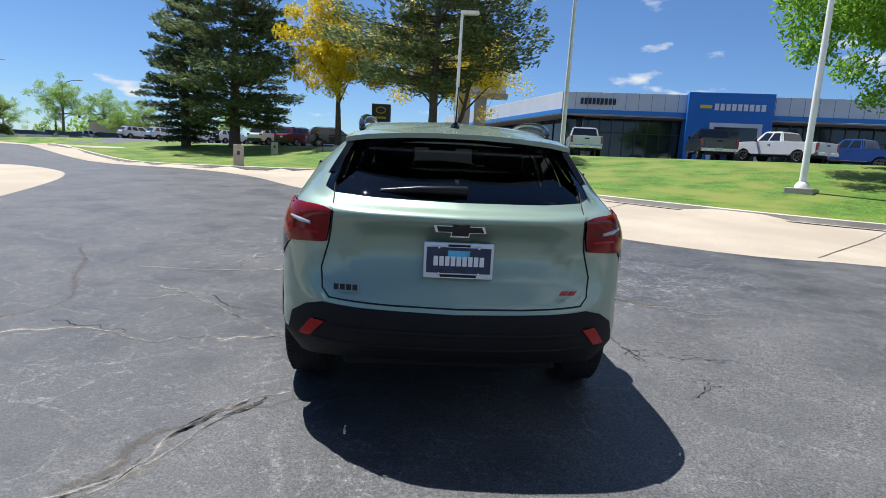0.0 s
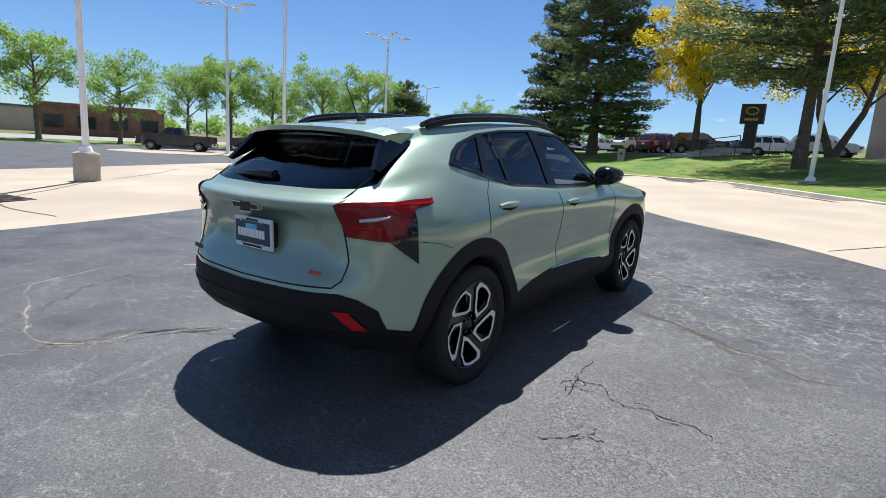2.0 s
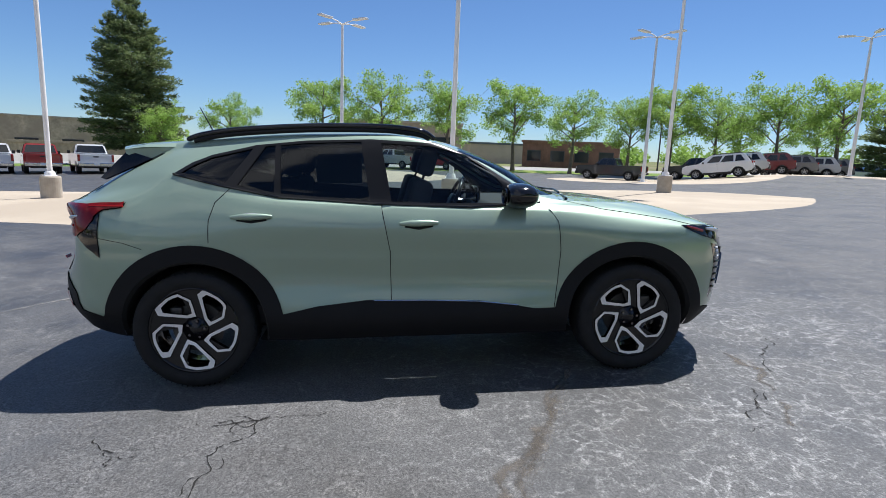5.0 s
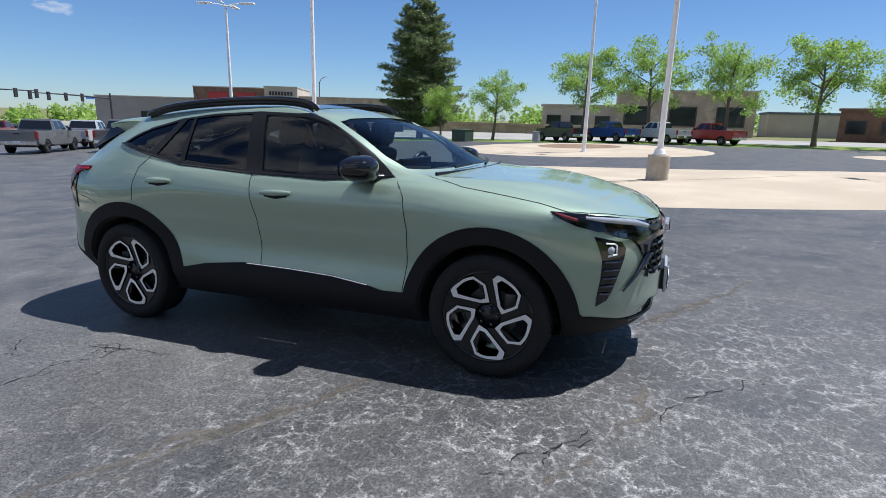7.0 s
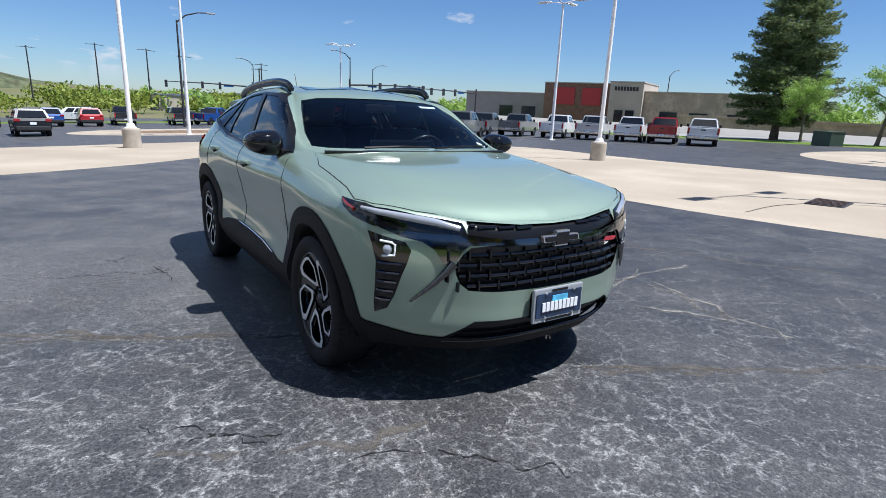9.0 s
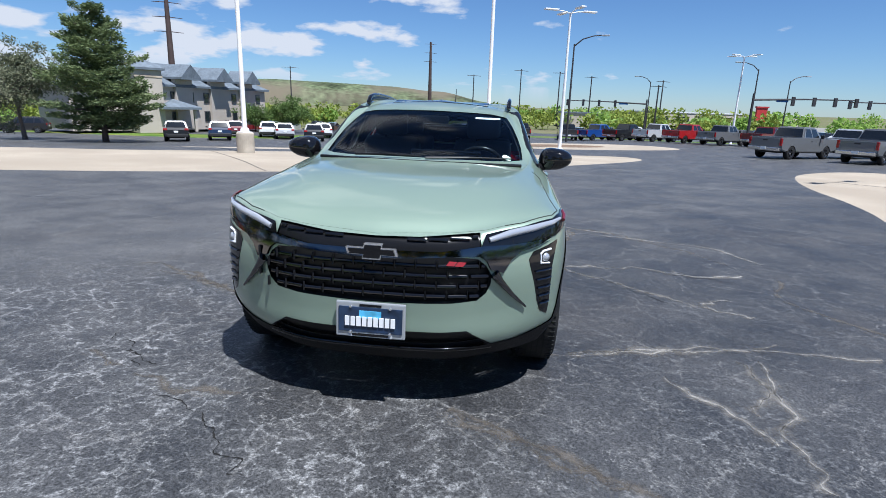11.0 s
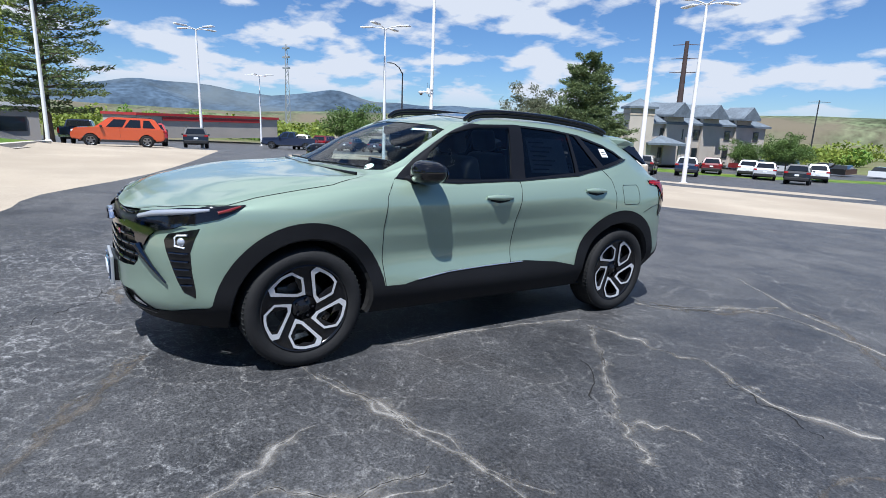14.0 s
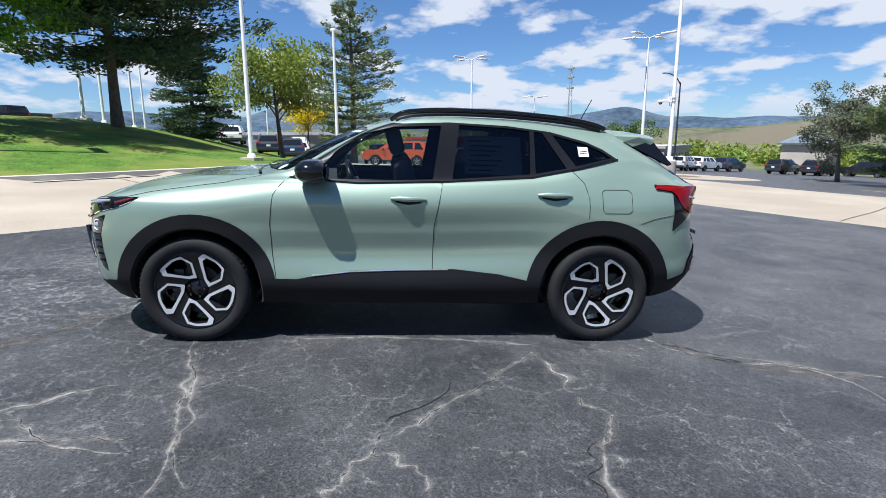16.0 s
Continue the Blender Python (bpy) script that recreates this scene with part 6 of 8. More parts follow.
def broadleaf(name, label, height, spread, leaf, seed, trunk_h=0.28, leaf_n=9000, leaf_size=0.20, bark=BARK, loose=1.0, clump=0.62, stems=1):
    """Trunk, limbs and a crown of leaf clumps with gaps."""
    rs = np.random.RandomState(seed)
    tree = new(name)
    bm = bmesh.new()
    ends = []
    r0 = 0.022 * height
    th = height * trunk_h
    for st in range(stems):
        lean = rs.uniform(-.06, .06, 2) if stems == 1 else np.array([math.cos(st * 2.6), math.sin(st * 2.6)]) * 0.22
        top = Vector((lean[0] * height * .5, lean[1] * height * .5, th))
        base = Vector((0, 0, -0.15))
        tube_bm([base, base.lerp(top, .2) + Vector((0, 0, 0)), base.lerp(top, .6), top], [r0 * 1.35, r0, r0 * .85, r0 * .72], 9, bm)
        lead = top + Vector((lean[0] * height * .3, lean[1] * height * .3, height * 0.52))
        tube_bm([top, top.lerp(lead, .5) + Vector((rs.uniform(-.2, .2), rs.uniform(-.2, .2), 0)), lead], [r0 * .7, r0 * .42, r0 * .1], 7, bm)
        nl = 13 if stems == 1 else 8
        for k in range(nl):
            a = k * 2.4 + rs.uniform(-.4, .4)
            t = (k + .4) / nl
            s = top.lerp(lead, t * .8)
            reach = spread * (0.98 - .55 * abs(t - .38) / .62) * rs.uniform(.75, 1.08)
            rise = height * (.16 + .10 * (1 - t)) * rs.uniform(.5, 1.3)
            e = s + Vector((math.cos(a) * reach, math.sin(a) * reach, rise))
            mid = s.lerp(e, .5) + Vector((0, 0, rise * .12))
            tube_bm([s, mid, e], [r0 * .33, r0 * .2, r0 * .06], 5, bm)
            ends += [(e, .9), (mid.lerp(e, .45), 1.0), (mid, .75)]
            for _ in range(3):
                q = mid.lerp(e, rs.uniform(.1, .9))
                w = q + Vector(rs.normal(size=3)) * spread * .26
                tube_bm([q, w], [r0 * .1, r0 * .03], 4, bm)
                ends.append((w, .8))
        ends += [(lead, .8), (top.lerp(lead, .75), 1.0)]
    part("trunk", bm, bark, tree, smooth=True)
    C, D, U, LL, WW = [], [], [], [], []
    per = leaf_n // len(ends)
    for e, k in ends:
        n = int(per * rs.uniform(.6, 1.4))
        r = spread * .30 * k * clump / .62
        off = rand_unit(rs, n) * (rs.uniform(0, 1, (n, 1)) ** .45) * np.array((r, r, r * .72)) * loose
        off += rs.normal(size=(n, 3)) * r * .12
        C.append(np.array(e) + off)
        d = rand_unit(rs, n)
        d[:, 2] -= .25
        D.append(d / np.linalg.norm(d, axis=1, keepdims=True))
        U.append(rand_unit(rs, n) + np.array((0, 0, .8)))
        LL.append(leaf_size * rs.uniform(.6, 1.3, n))
        WW.append(leaf_size * .55 * rs.uniform(.6, 1.2, n))
    v, f = quads(np.concatenate(C), np.concatenate(D), np.concatenate(U), np.concatenate(LL), np.concatenate(WW))
    me = bpy.data.meshes.new("crown")
    me.from_pydata(v.tolist(), [], f.tolist())
    me.materials.append(leaf)
    ob = new("crown", me)
    ob.parent = tree
    tagged(tree, label, "tree")
    return tree


def conifer(name, label, height, spread, needle, seed, clear=0.12, whorls=22, per=7, droop=0.25, tuft=260, tuft_len=0.30, cone=1.0, irregular=0.25, tip_only=False):
    """A straight trunk with tiers of boughs carrying needle tufts."""
    rs = np.random.RandomState(seed)
    tree = new(name)
    bm = bmesh.new()
    r0 = 0.020 * height
    tube_bm([(0, 0, -.2), (0, 0, height * .1), (.04 * rs.normal(), .04 * rs.normal(), height * .5), (0, 0, height * .97)], [r0 * 1.35, r0, r0 * .62, r0 * .08], 10, bm)
    C, D, U, LL, WW = [], [], [], [], []
    for wi in range(whorls):
        t = wi / (whorls - 1)
        z = height * (clear + (0.97 - clear) * t)
        prof = (1 - t) ** (0.75 * cone) * (0.55 + 0.45 * min(1, t / .18)) + .04
        for b in range(per if t < .85 else 4):
            a = rs.uniform(0, 6.283)
            L = spread * prof * rs.uniform(1 - irregular * 1.6, 1 + irregular)
            if L < .15:
                continue
            dirn = np.array((math.cos(a), math.sin(a), 0))
            p0 = np.array((0, 0, z))
            rise = L * (0.38 * t + .08 - droop * (1 - t))
            p2 = p0 + dirn * L + np.array((0, 0, rise))
            p1 = p0 + dirn * L * .55 + np.array((0, 0, rise * .35))
            tube_bm([p0, p1, p2], [r0 * .20 * (1 - .6 * t), r0 * .12, r0 * .03], 5, bm)
            n = int(tuft * (.25 + L / spread))
            s = rs.uniform(.30 if not tip_only else .45, 1.02, n) ** .8
            base = p0 + (p1 - p0) * np.minimum(s * 2, 1)[:, None] + (p2 - p1) * np.maximum(s * 2 - 1, 0)[:, None]
            side_v = np.array((-dirn[1], dirn[0], 0))
            wd = L * .34 * np.sin(np.clip(s, 0, 1) * 2.6) + .10
            lump = np.sin(s * 21 + a * 5) * .5 + .5
            keep = rs.uniform(size=n) < (.35 + .65 * lump)
            c = base + side_v * (rs.uniform(-1, 1, n) * wd)[:, None] + np.array((0, 0, 1.0)) * (rs.normal(size=n) * .10 * spread * .28 + .05)[:, None]
            d = dirn * 0.7 + side_v * rs.normal(size=(n, 1)) * .7 + rand_unit(rs, n) * .55 + np.array((0, 0, .22))
            d /= np.linalg.norm(d, axis=1, keepdims=True)
            C.append(c[keep]); D.append(d[keep])
            U.append(rand_unit(rs, n)[keep] + np.array((0, 0, .6)))
            LL.append((tuft_len * rs.uniform(.6, 1.35, n))[keep]); WW.append((tuft_len * .30 * rs.uniform(.6, 1.3, n))[keep])
    part("trunk", bm, BARK, tree, smooth=True)
    v, f = quads(np.concatenate(C), np.concatenate(D), np.concatenate(U), np.concatenate(LL), np.concatenate(WW))
    me = bpy.data.meshes.new("crown")
    me.from_pydata(v.tolist(), [], f.tolist())
    me.materials.append(needle)
    ob = new("crown", me)
    ob.parent = tree
    tagged(tree, label, "tree")
    return tree


def stand(ob, x, y, rz=0.0, scale=1.0, sink=0.0):
    ob.matrix_world = pose(x, y, land_z(x, y) - sink, 0, 0, rz) @ Matrix.Scale(scale, 4)
    return ob


def again(ob, x, y, rz=0.0, scale=1.0, sink=0.0, label=""):
    o = copy_thing(ob, pose(x, y, land_z(x, y) - sink, 0, 0, rz))
    o.scale = (scale, scale, scale)
    if label:
        tagged(o, label)
    return o


# young trees along the street
row_kinds = [broadleaf("street_tree", "young spring-green street tree on the grass verge", 9.0, 3.5, LEAF_SPRING, s, 0.27, 8000, 0.22, PALE_BARK, 1.0, .48) for s in (1, 2, 3)]
row_at = [(-57, -6.3, .98), (-57.5, .4, 1.02), (-56.5, 7.2, .95), (-56, 14.6, 1.0), (-52.8, 20, .86), (-50, 25, .82), (-48.5, 28.6, .95), (-46, 32, .84), (-43.2, 36.2, .86), (-40, 39.5, .9), (-55, -15.5, .72), (-56, -22, .6), (-60, 44, .8), (-66, 60, .9)]
row_at = [(x, y, s * 1.2) for x, y, s in row_at]
for k, (x, y, s) in enumerate(row_at):
    src = row_kinds[k % 3]
    if k < 3:
        stand(src, x, y, 40 * k, s)
    else:
        again(src, x, y, 57 * k, s)
for k in row_kinds:
    tagged(k, group="street trees")

# taller trees beyond the drive
for k, (x, y, s) in enumerate(((-74, 84, 1.15), (-70, 92, .9), (-60, 92, 1.2), (-56, 101, .8), (-50, 99, 1.0), (-42, 101, .75), (-36, 104, .9), (-64, 110, 1.3), (-30, 98, .6))):
    again(row_kinds[k % 3], x, y, 71 * k, s, 0.0, "green broadleaf tree past the far parking rows")

# conifers and big trees of the dealership lawn
stand(conifer("pine_tree", "tall dense dark pine on the lawn", 17.5, 4.9, NEEDLE, 21, 0.10, 28, 8, 0.10, 400, 0.36, 0.62, 0.40), -14.3, 38.4, 10)
stand(conifer("pine_tree", "slim dark conifer beside the tall pine", 15.0, 3.2, NEEDLE_DARK, 22, 0.05, 28, 8, 0.25, 300, 0.30, 0.7, 0.35), -19.2, 41.5, 10)
stand(broadleaf("locust_tree", "yellow-leaved locust tree on the lawn", 10.8, 3.6, LEAF_YELLOW, 31, 0.26, 24000, 0.22, BARK, 1.0, .56), -6.0, 35.0)
stand(broadleaf("locust_tree", "yellow-leaved locust tree behind a pine", 10.0, 4.2, LEAF_YELLOW, 32, 0.24, 15000, 0.23, BARK, 1.0, .62, 2), 1.4, 33.5)
stand(conifer("pine_tree", "broad ponderosa pine on the lawn", 13.5, 5.2, NEEDLE, 23, 0.30, 20, 8, 0.06, 400, 0.32, 0.5, 0.42), 0.4, 27.2, 70)
stand(broadleaf("maple_tree", "bright green broadleaf tree beside a lamp post", 8.8, 4.0, LEAF_GREEN, 33, 0.35, 36000, 0.20, BARK, 1.0, .56), 16.9, 14.4, 30)
stand(conifer("pine_tree", "open ponderosa pine with a bare lower trunk", 11.5, 5.4, NEEDLE_DARK, 24, 0.27, 20, 9, 0.18, 420, 0.34, 0.5, 0.42), 22.8, 12.8, 20)
stand(conifer("spruce_tree", "dense dark conical spruce on the lawn", 8.6, 3.0, NEEDLE_DARK, 25, 0.02, 28, 8, 0.30, 260, 0.26, 1.0, 0.28), 38.0, 14.6)
stand(broadleaf("maple_tree", "olive-green broadleaf tree at the lawn's edge", 7.6, 3.6, LEAF_OLIVE, 34, 0.30, 10000, 0.24, BARK, 1.05, .60), 32.0, 7.2)
stand(conifer("pine_tree", "tall open pine with clumped boughs", 13.2, 3.9, NEEDLE, 26, 0.16, 22, 6, 0.05, 240, 0.32, 0.7, 0.45), 42.0, 3.4)
stand(broadleaf("locust_tree", "small yellow tree past the lawn", 5.0, 2.6, LEAF_YELLOW, 35, 0.2, 4000, 0.28), 58, 9.5)
# by the lodge and along the south lot
stand(conifer("pine_tree", "full green pine before the lodge", 9.8, 3.5, NEEDLE, 27, 0.10, 28, 8, 0.02, 380, 0.30, 0.75, 0.42), 29.3, -34.4)
stand(broadleaf("sparse_tree", "grey-green thin-leaved tree beside the pine", 8.2, 3.2, LEAF_DULL, 36, 0.20, 13000, 0.22, PALE_BARK, 1.0, .55), 36.5, -35.0)
stand(broadleaf("round_tree", "round dark green tree behind the parked cars", 6.8, 3.8, LEAF_DEEP, 37, 0.18, 9000, 0.30), 66, -29.5)
again(bpy.data.objects["round_tree"], 27, -66, 50, 0.75)
again(bpy.data.objects["round_tree"], 33.5, -69, 120, 0.62)
again(bpy.data.objects["round_tree"], 46, -66, 200, 0.6)
# west and north
stand(conifer("spruce_tree", "tall shapely spruce past the street", 17.6, 5.2, NEEDLE, 28, 0.10, 40, 9, 0.12, 330, 0.40, 0.8, 0.30), -60.5, -26.7)
stand(conifer("spruce_tree", "broad dark spruce on the verge", 8.8, 4.2, NEEDLE, 29, 0.06, 22, 8, 0.10, 280, 0.40, 0.8, 0.25), -43.6, 50.0)


def wood_belt():
    """A far belt of low trees round the lot, too many to tell apart."""
    rs = np.random.RandomState(5)
    C, D, U, LL, WW = [], [], [], [], []
    for k in range(330):
        az = radians(rs.uniform(-180, 180))
        d = rs.uniform(125, 240)
        deg = math.degrees(az)
        if 8 < deg < 60:
            continue
        h = rs.uniform(3.0, 7.0) * (0.6 if 100 < abs(deg) and deg > 0 else 1.0)
        w = rs.uniform(2.0, 5.0)
        x, y = d * math.sin(az), d * math.cos(az)
        z = land_z(x, y)
        n = 210
        off = rand_unit(rs, n) * (rs.uniform(0, 1, (n, 1)) ** .4) * np.array((w, w, h * .5))
        C.append(np.array((x, y, z + h * .5)) + off)
        D.append(rand_unit(rs, n)); U.append(rand_unit(rs, n) + np.array((0, 0, .6)))
        LL.append(rs.uniform(.7, 1.5, n)); WW.append(rs.uniform(.4, .9, n))
    v, f = quads(np.concatenate(C), np.concatenate(D), np.concatenate(U), np.concatenate(LL), np.concatenate(WW))
    tagged(mesh_ob("tree_belt", v.tolist(), f.tolist(), LEAF_SPRING), "belt of far green trees round the lot", "trees", kind="stuff")


wood_belt()


def low_woods():
    """Darker scrub and trees at the foot of the southern and eastern hills."""
    rs = np.random.RandomState(9)
    C, D, U, LL, WW = [], [], [], [], []
    for k in range(300):
        az = radians(rs.uniform(72, 205))
        d = rs.uniform(118, 260)
        h, w = rs.uniform(2.5, 6.0), rs.uniform(2.0, 4.5)
        x, y = d * math.sin(az), d * math.cos(az)
        n = 170
        off = rand_unit(rs, n) * (rs.uniform(0, 1, (n, 1)) ** .4) * np.array((w, w, h * .5))
        C.append(np.array((x, y, land_z(x, y) + h * .5)) + off)
        D.append(rand_unit(rs, n)); U.append(rand_unit(rs, n) + np.array((0, 0, .6)))
        LL.append(rs.uniform(.6, 1.3, n)); WW.append(rs.uniform(.4, .8, n))
    v, f = quads(np.concatenate(C), np.concatenate(D), np.concatenate(U), np.concatenate(LL), np.concatenate(WW))
    tagged(mesh_ob("low_woods", v.tolist(), f.tolist(), LEAF_OLIVE), "band of dull green scrub trees below the hills", "trees", kind="stuff")


low_woods()

# ---- lamp posts, poles, signals ----
POLE_WHITE = mat("white_pole_paint", (0.84, 0.83, 0.82), 0.45, 0, 0.06, 3)
POLE_GREY = mat("galvanised_pole", (0.40, 0.41, 0.42), 0.45, 0.4, 0.1, 3)
POLE_DARK = mat("dark_bronze_pole", (0.045, 0.042, 0.045), 0.5, 0.2)
RUST_POLE = mat("weathering_steel", (0.075, 0.050, 0.045), 0.8, 0.2, 0.2, 0.6)
BASE_CONC = mat("footing_concrete", (0.42, 0.37, 0.30), 0.9, 0, 0.2, 3, 0.4, 50, fine=0.15)
LAMP_LENS = mat("lamp_lens", (0.7, 0.7, 0.68), 0.3)


def tall_post(height=12.5, footing=True):
    """White tapered car-lot pole on a round concrete footing."""
    p = new("lamp_post")
    tagged(p, "white tapered lamp post on a round concrete footing", "lamp post", "car-lot lamp posts")
    if footing:
        part("footing", revolve_bm([(.30, -.3), (.30, .66), (.285, .70), (.0, .70)], 28), BASE_CONC, p, "tan concrete footing")
    b = .70 if footing else 0.0
    part("base_plate", box_bm(0, 0, b + .015, .36, .36, .03, .005), POLE_WHITE, p)
    part("base_cover", revolve_bm([(.155, b), (.15, b + .10), (.11, b + .17)], 18), POLE_WHITE, p, smooth=True)
    part("shaft", tube_bm([(0, 0, b), (0, 0, height * .5), (0, 0, height)], [.080, .068, .050], 14), POLE_WHITE, p, smooth=True)
    for s in (1, -1):
        part("arm", tube_bm([(0, 0, height - .1), (s * .5, 0, height + .02), (s * 1.0, 0, height + .05)], [.03, .028, .025], 8), POLE_WHITE, p)
        part("lamp_head", box_bm(s * 1.35, 0, height + .05, .75, .34, .12, .04), POLE_WHITE, p)
    return p


tp = tall_post()
stand(tp, -13.1, 2.0)
for x, y, r in ((-18.0, 11.8, 20), (-15.1, -10.8, 40), (8.5, -14.2, 60), (17.5, -11.2, 10), (0.2, -19.0, 80)):
    again(tp, x, y, r)


def four_head(height=9.4, n=4):
    p = new("lamp_post")
    tagged(p, "white lamp post with flat heads on cross arms", "lamp post", "lot lamps with arms")
    part("base_plate", box_bm(0, 0, .02, .4, .4, .04, .005), POLE_WHITE, p)
    part("shaft", tube_bm([(0, 0, -.1), (0, 0, height * .5), (0, 0, height)], [.13, .10, .07], 12), POLE_WHITE, p, smooth=True)
    for k in range(n):
        a = math.radians(360 / n * k + 20)
        c, s = math.cos(a), math.sin(a)
        part("arm", tube_bm([(0, 0, height - .06), (c * .5, s * .5, height + .06), (c * 1.0, s * 1.0, height + .10)], [.04, .034, .03], 6), POLE_WHITE, p)
        m = Matrix.Translation((c * 1.45, s * 1.45, height + .12)) @ Matrix.Rotation(a, 4, "Z")
        part("lamp_head", box_bm(0, 0, 0, 1.0, .36, .10, .03, m=m), POLE_WHITE, p)
    return p


fh = four_head()
stand(fh, -4.6, -37.5)
for x, y, r in ((33.5, -17.3, 15), (-31.5, 17.6, 10), (-31.5, 33.0, 40), (-32.0, -2.6, 30), (-27.5, -26.2, 0), (14.3, -26.1, 50), (46, -6.9, 10), (-50, 62, 0), (75, -20, 30), (-26, -62, 15)):
    again(fh, x, y, r)


def lawn_lamp(height=6.9):
    p = new("lawn_lamp")
    tagged(p, "white lamp post with a single flat head on the lawn", "lamp post", "lawn lamps")
    part("footing", box_bm(0, 0, .02, .62, .62, .16, .02), BASE_CONC, p)
    part("base_cover", revolve_bm([(.17, .08), (.16, .18), (.10, .26)], 16), POLE_WHITE, p, smooth=True)
    part("shaft", tube_bm([(0, 0, 0), (0, 0, height * .5), (0, 0, height)], [.085, .075, .06], 12), POLE_WHITE, p, smooth=True)
    part("lamp_head", box_bm(.34, 0, height + .02, .80, .30, .14, .05), POLE_WHITE, p)
    part("lens", box_bm(.38, 0, height - .055, .55, .22, .02), LAMP_LENS, p)
    return p


ll = lawn_lamp()
stand(ll, 1.3, 20.4, -10)
for x, y, r in ((11.9, 12.3, 40), (17.0, 5.4, -20), (26.0, 3.1, -20), (8.9, 31, -20), (27.3, 16.6, 0), (32.2, 18.0, 0), (38.5, 19, 0), (45, 21, 0), (50, 12, 0)):
    again(ll, x, y, r, 1.25 if x == 11.9 else 1.75 if x == 8.9 else 1.0)


def street_light(height=9.5, reach=2.6):
    p = new("street_light")
    tagged(p, "dark cobra-head street light", "street light", "street lights")
    part("shaft", tube_bm([(0, 0, -.2), (0, 0, height * .6), (0, 0, height)], [.12, .095, .07], 10), POLE_DARK, p, smooth=True)
    part("arm", tube_bm([(0, 0, height - .2), (reach * .3, 0, height + .45), (reach * .7, 0, height + .75), (reach, 0, height + .80)], [.07, .06, .05, .05], 8), POLE_DARK, p, smooth=True)
    part("lamp_head", box_bm(reach + .3, 0, height + .78, .75, .28, .14, .05), POLE_GREY, p)
    return p


sl = street_light()
stand(sl, -33, -75, 10)
for x, y, r in ((-25.5, -100, 20), (-45, -92, 190), (55, -31, 120), (-6.8, -54, 170), (-72, 40, 0), (-60, 92, 0), (-44, 100, 180), (-88, -60, 60)):
    again(sl, x, y, r)


def signal_mast(length):
    p = new("traffic_signal")
    tagged(p, "dark traffic signal mast arm with hanging lights", "traffic signal", "traffic signals")
    part("post", tube_bm([(0, 0, -.2), (0, 0, 6.4)], [.18, .13], 10), POLE_DARK, p)
    part("mast_arm", tube_bm([(0, 0, 5.6), (length * .5, 0, 5.85), (length, 0, 5.9)], [.13, .10, .06], 8), POLE_DARK, p)
    for k in range(4):
        x = length * (.38 + .2 * k)
        hd = part("signal_head", box_bm(x, 0, 5.55, .42, .24, 1.15, .03), POLE_DARK, p)
        for j in range(3):
            bm = revolve_bm([(.0, .02), (.12, .0)], 12)
            bmesh.ops.transform(bm, matrix=Matrix.Translation((x, .13, 5.9 - .35 * j)) @ Matrix.Rotation(radians(-90), 4, "X"), verts=bm.verts)
            part("lens", bm, LAMP_DARK, hd)
    part("street_sign", box_bm(length * .28, .05, 5.6, 1.6, .03, .38, .01), mat("sign_blue", (.02, .10, .30), .4) if length < 14.5 else bpy.data.materials["sign_blue"], p)
    return p


sm = signal_mast(14)
stand(sm, -32.5, -74, 187)
for x, y, r in ((-25, -99, -12), (-60, -80, 10), (-57, 105, 20), (-74, 112, -10)):
    again(sm, x, y, r)


def bare_pole(name, label, h, r0, r1, material, x, y, arms=0):
    p = new(name)
    tagged(p, label, "pole")
    part("shaft", tube_bm([(0, 0, -.5), (0, 0, h * .5), (0, 0, h)], [r0, (r0 + r1) / 2, r1], 10), material, p, smooth=True)
    for k in range(arms):
        z = h * (.97 - .11 * k)
        part("cross_arm", tube_bm([(-2.4, 0, z), (0, 0, z + .1), (2.4, 0, z)], [.05, .09, .05], 6), material, p)
    return stand(p, x, y, 35)


bare_pole("transmission_pole", "tall weathered steel transmission pole", 22, .75, .36, RUST_POLE, 60, -93.5, 3)
bare_pole("transmission_pole", "far dark transmission pole", 26, .8, .35, RUST_POLE, 27, -196, 3)
for x, y, h in ((-14, -150, 14), (-22, -148, 13), (-4, -160, 15), (10, -170, 14), (-38, -140, 12), (-32, -120, 10), (60, -150, 15)):
    bare_pole("utility_pole", "far wooden utility pole", h, .2, .13, POLE_DARK, x, y, 1)


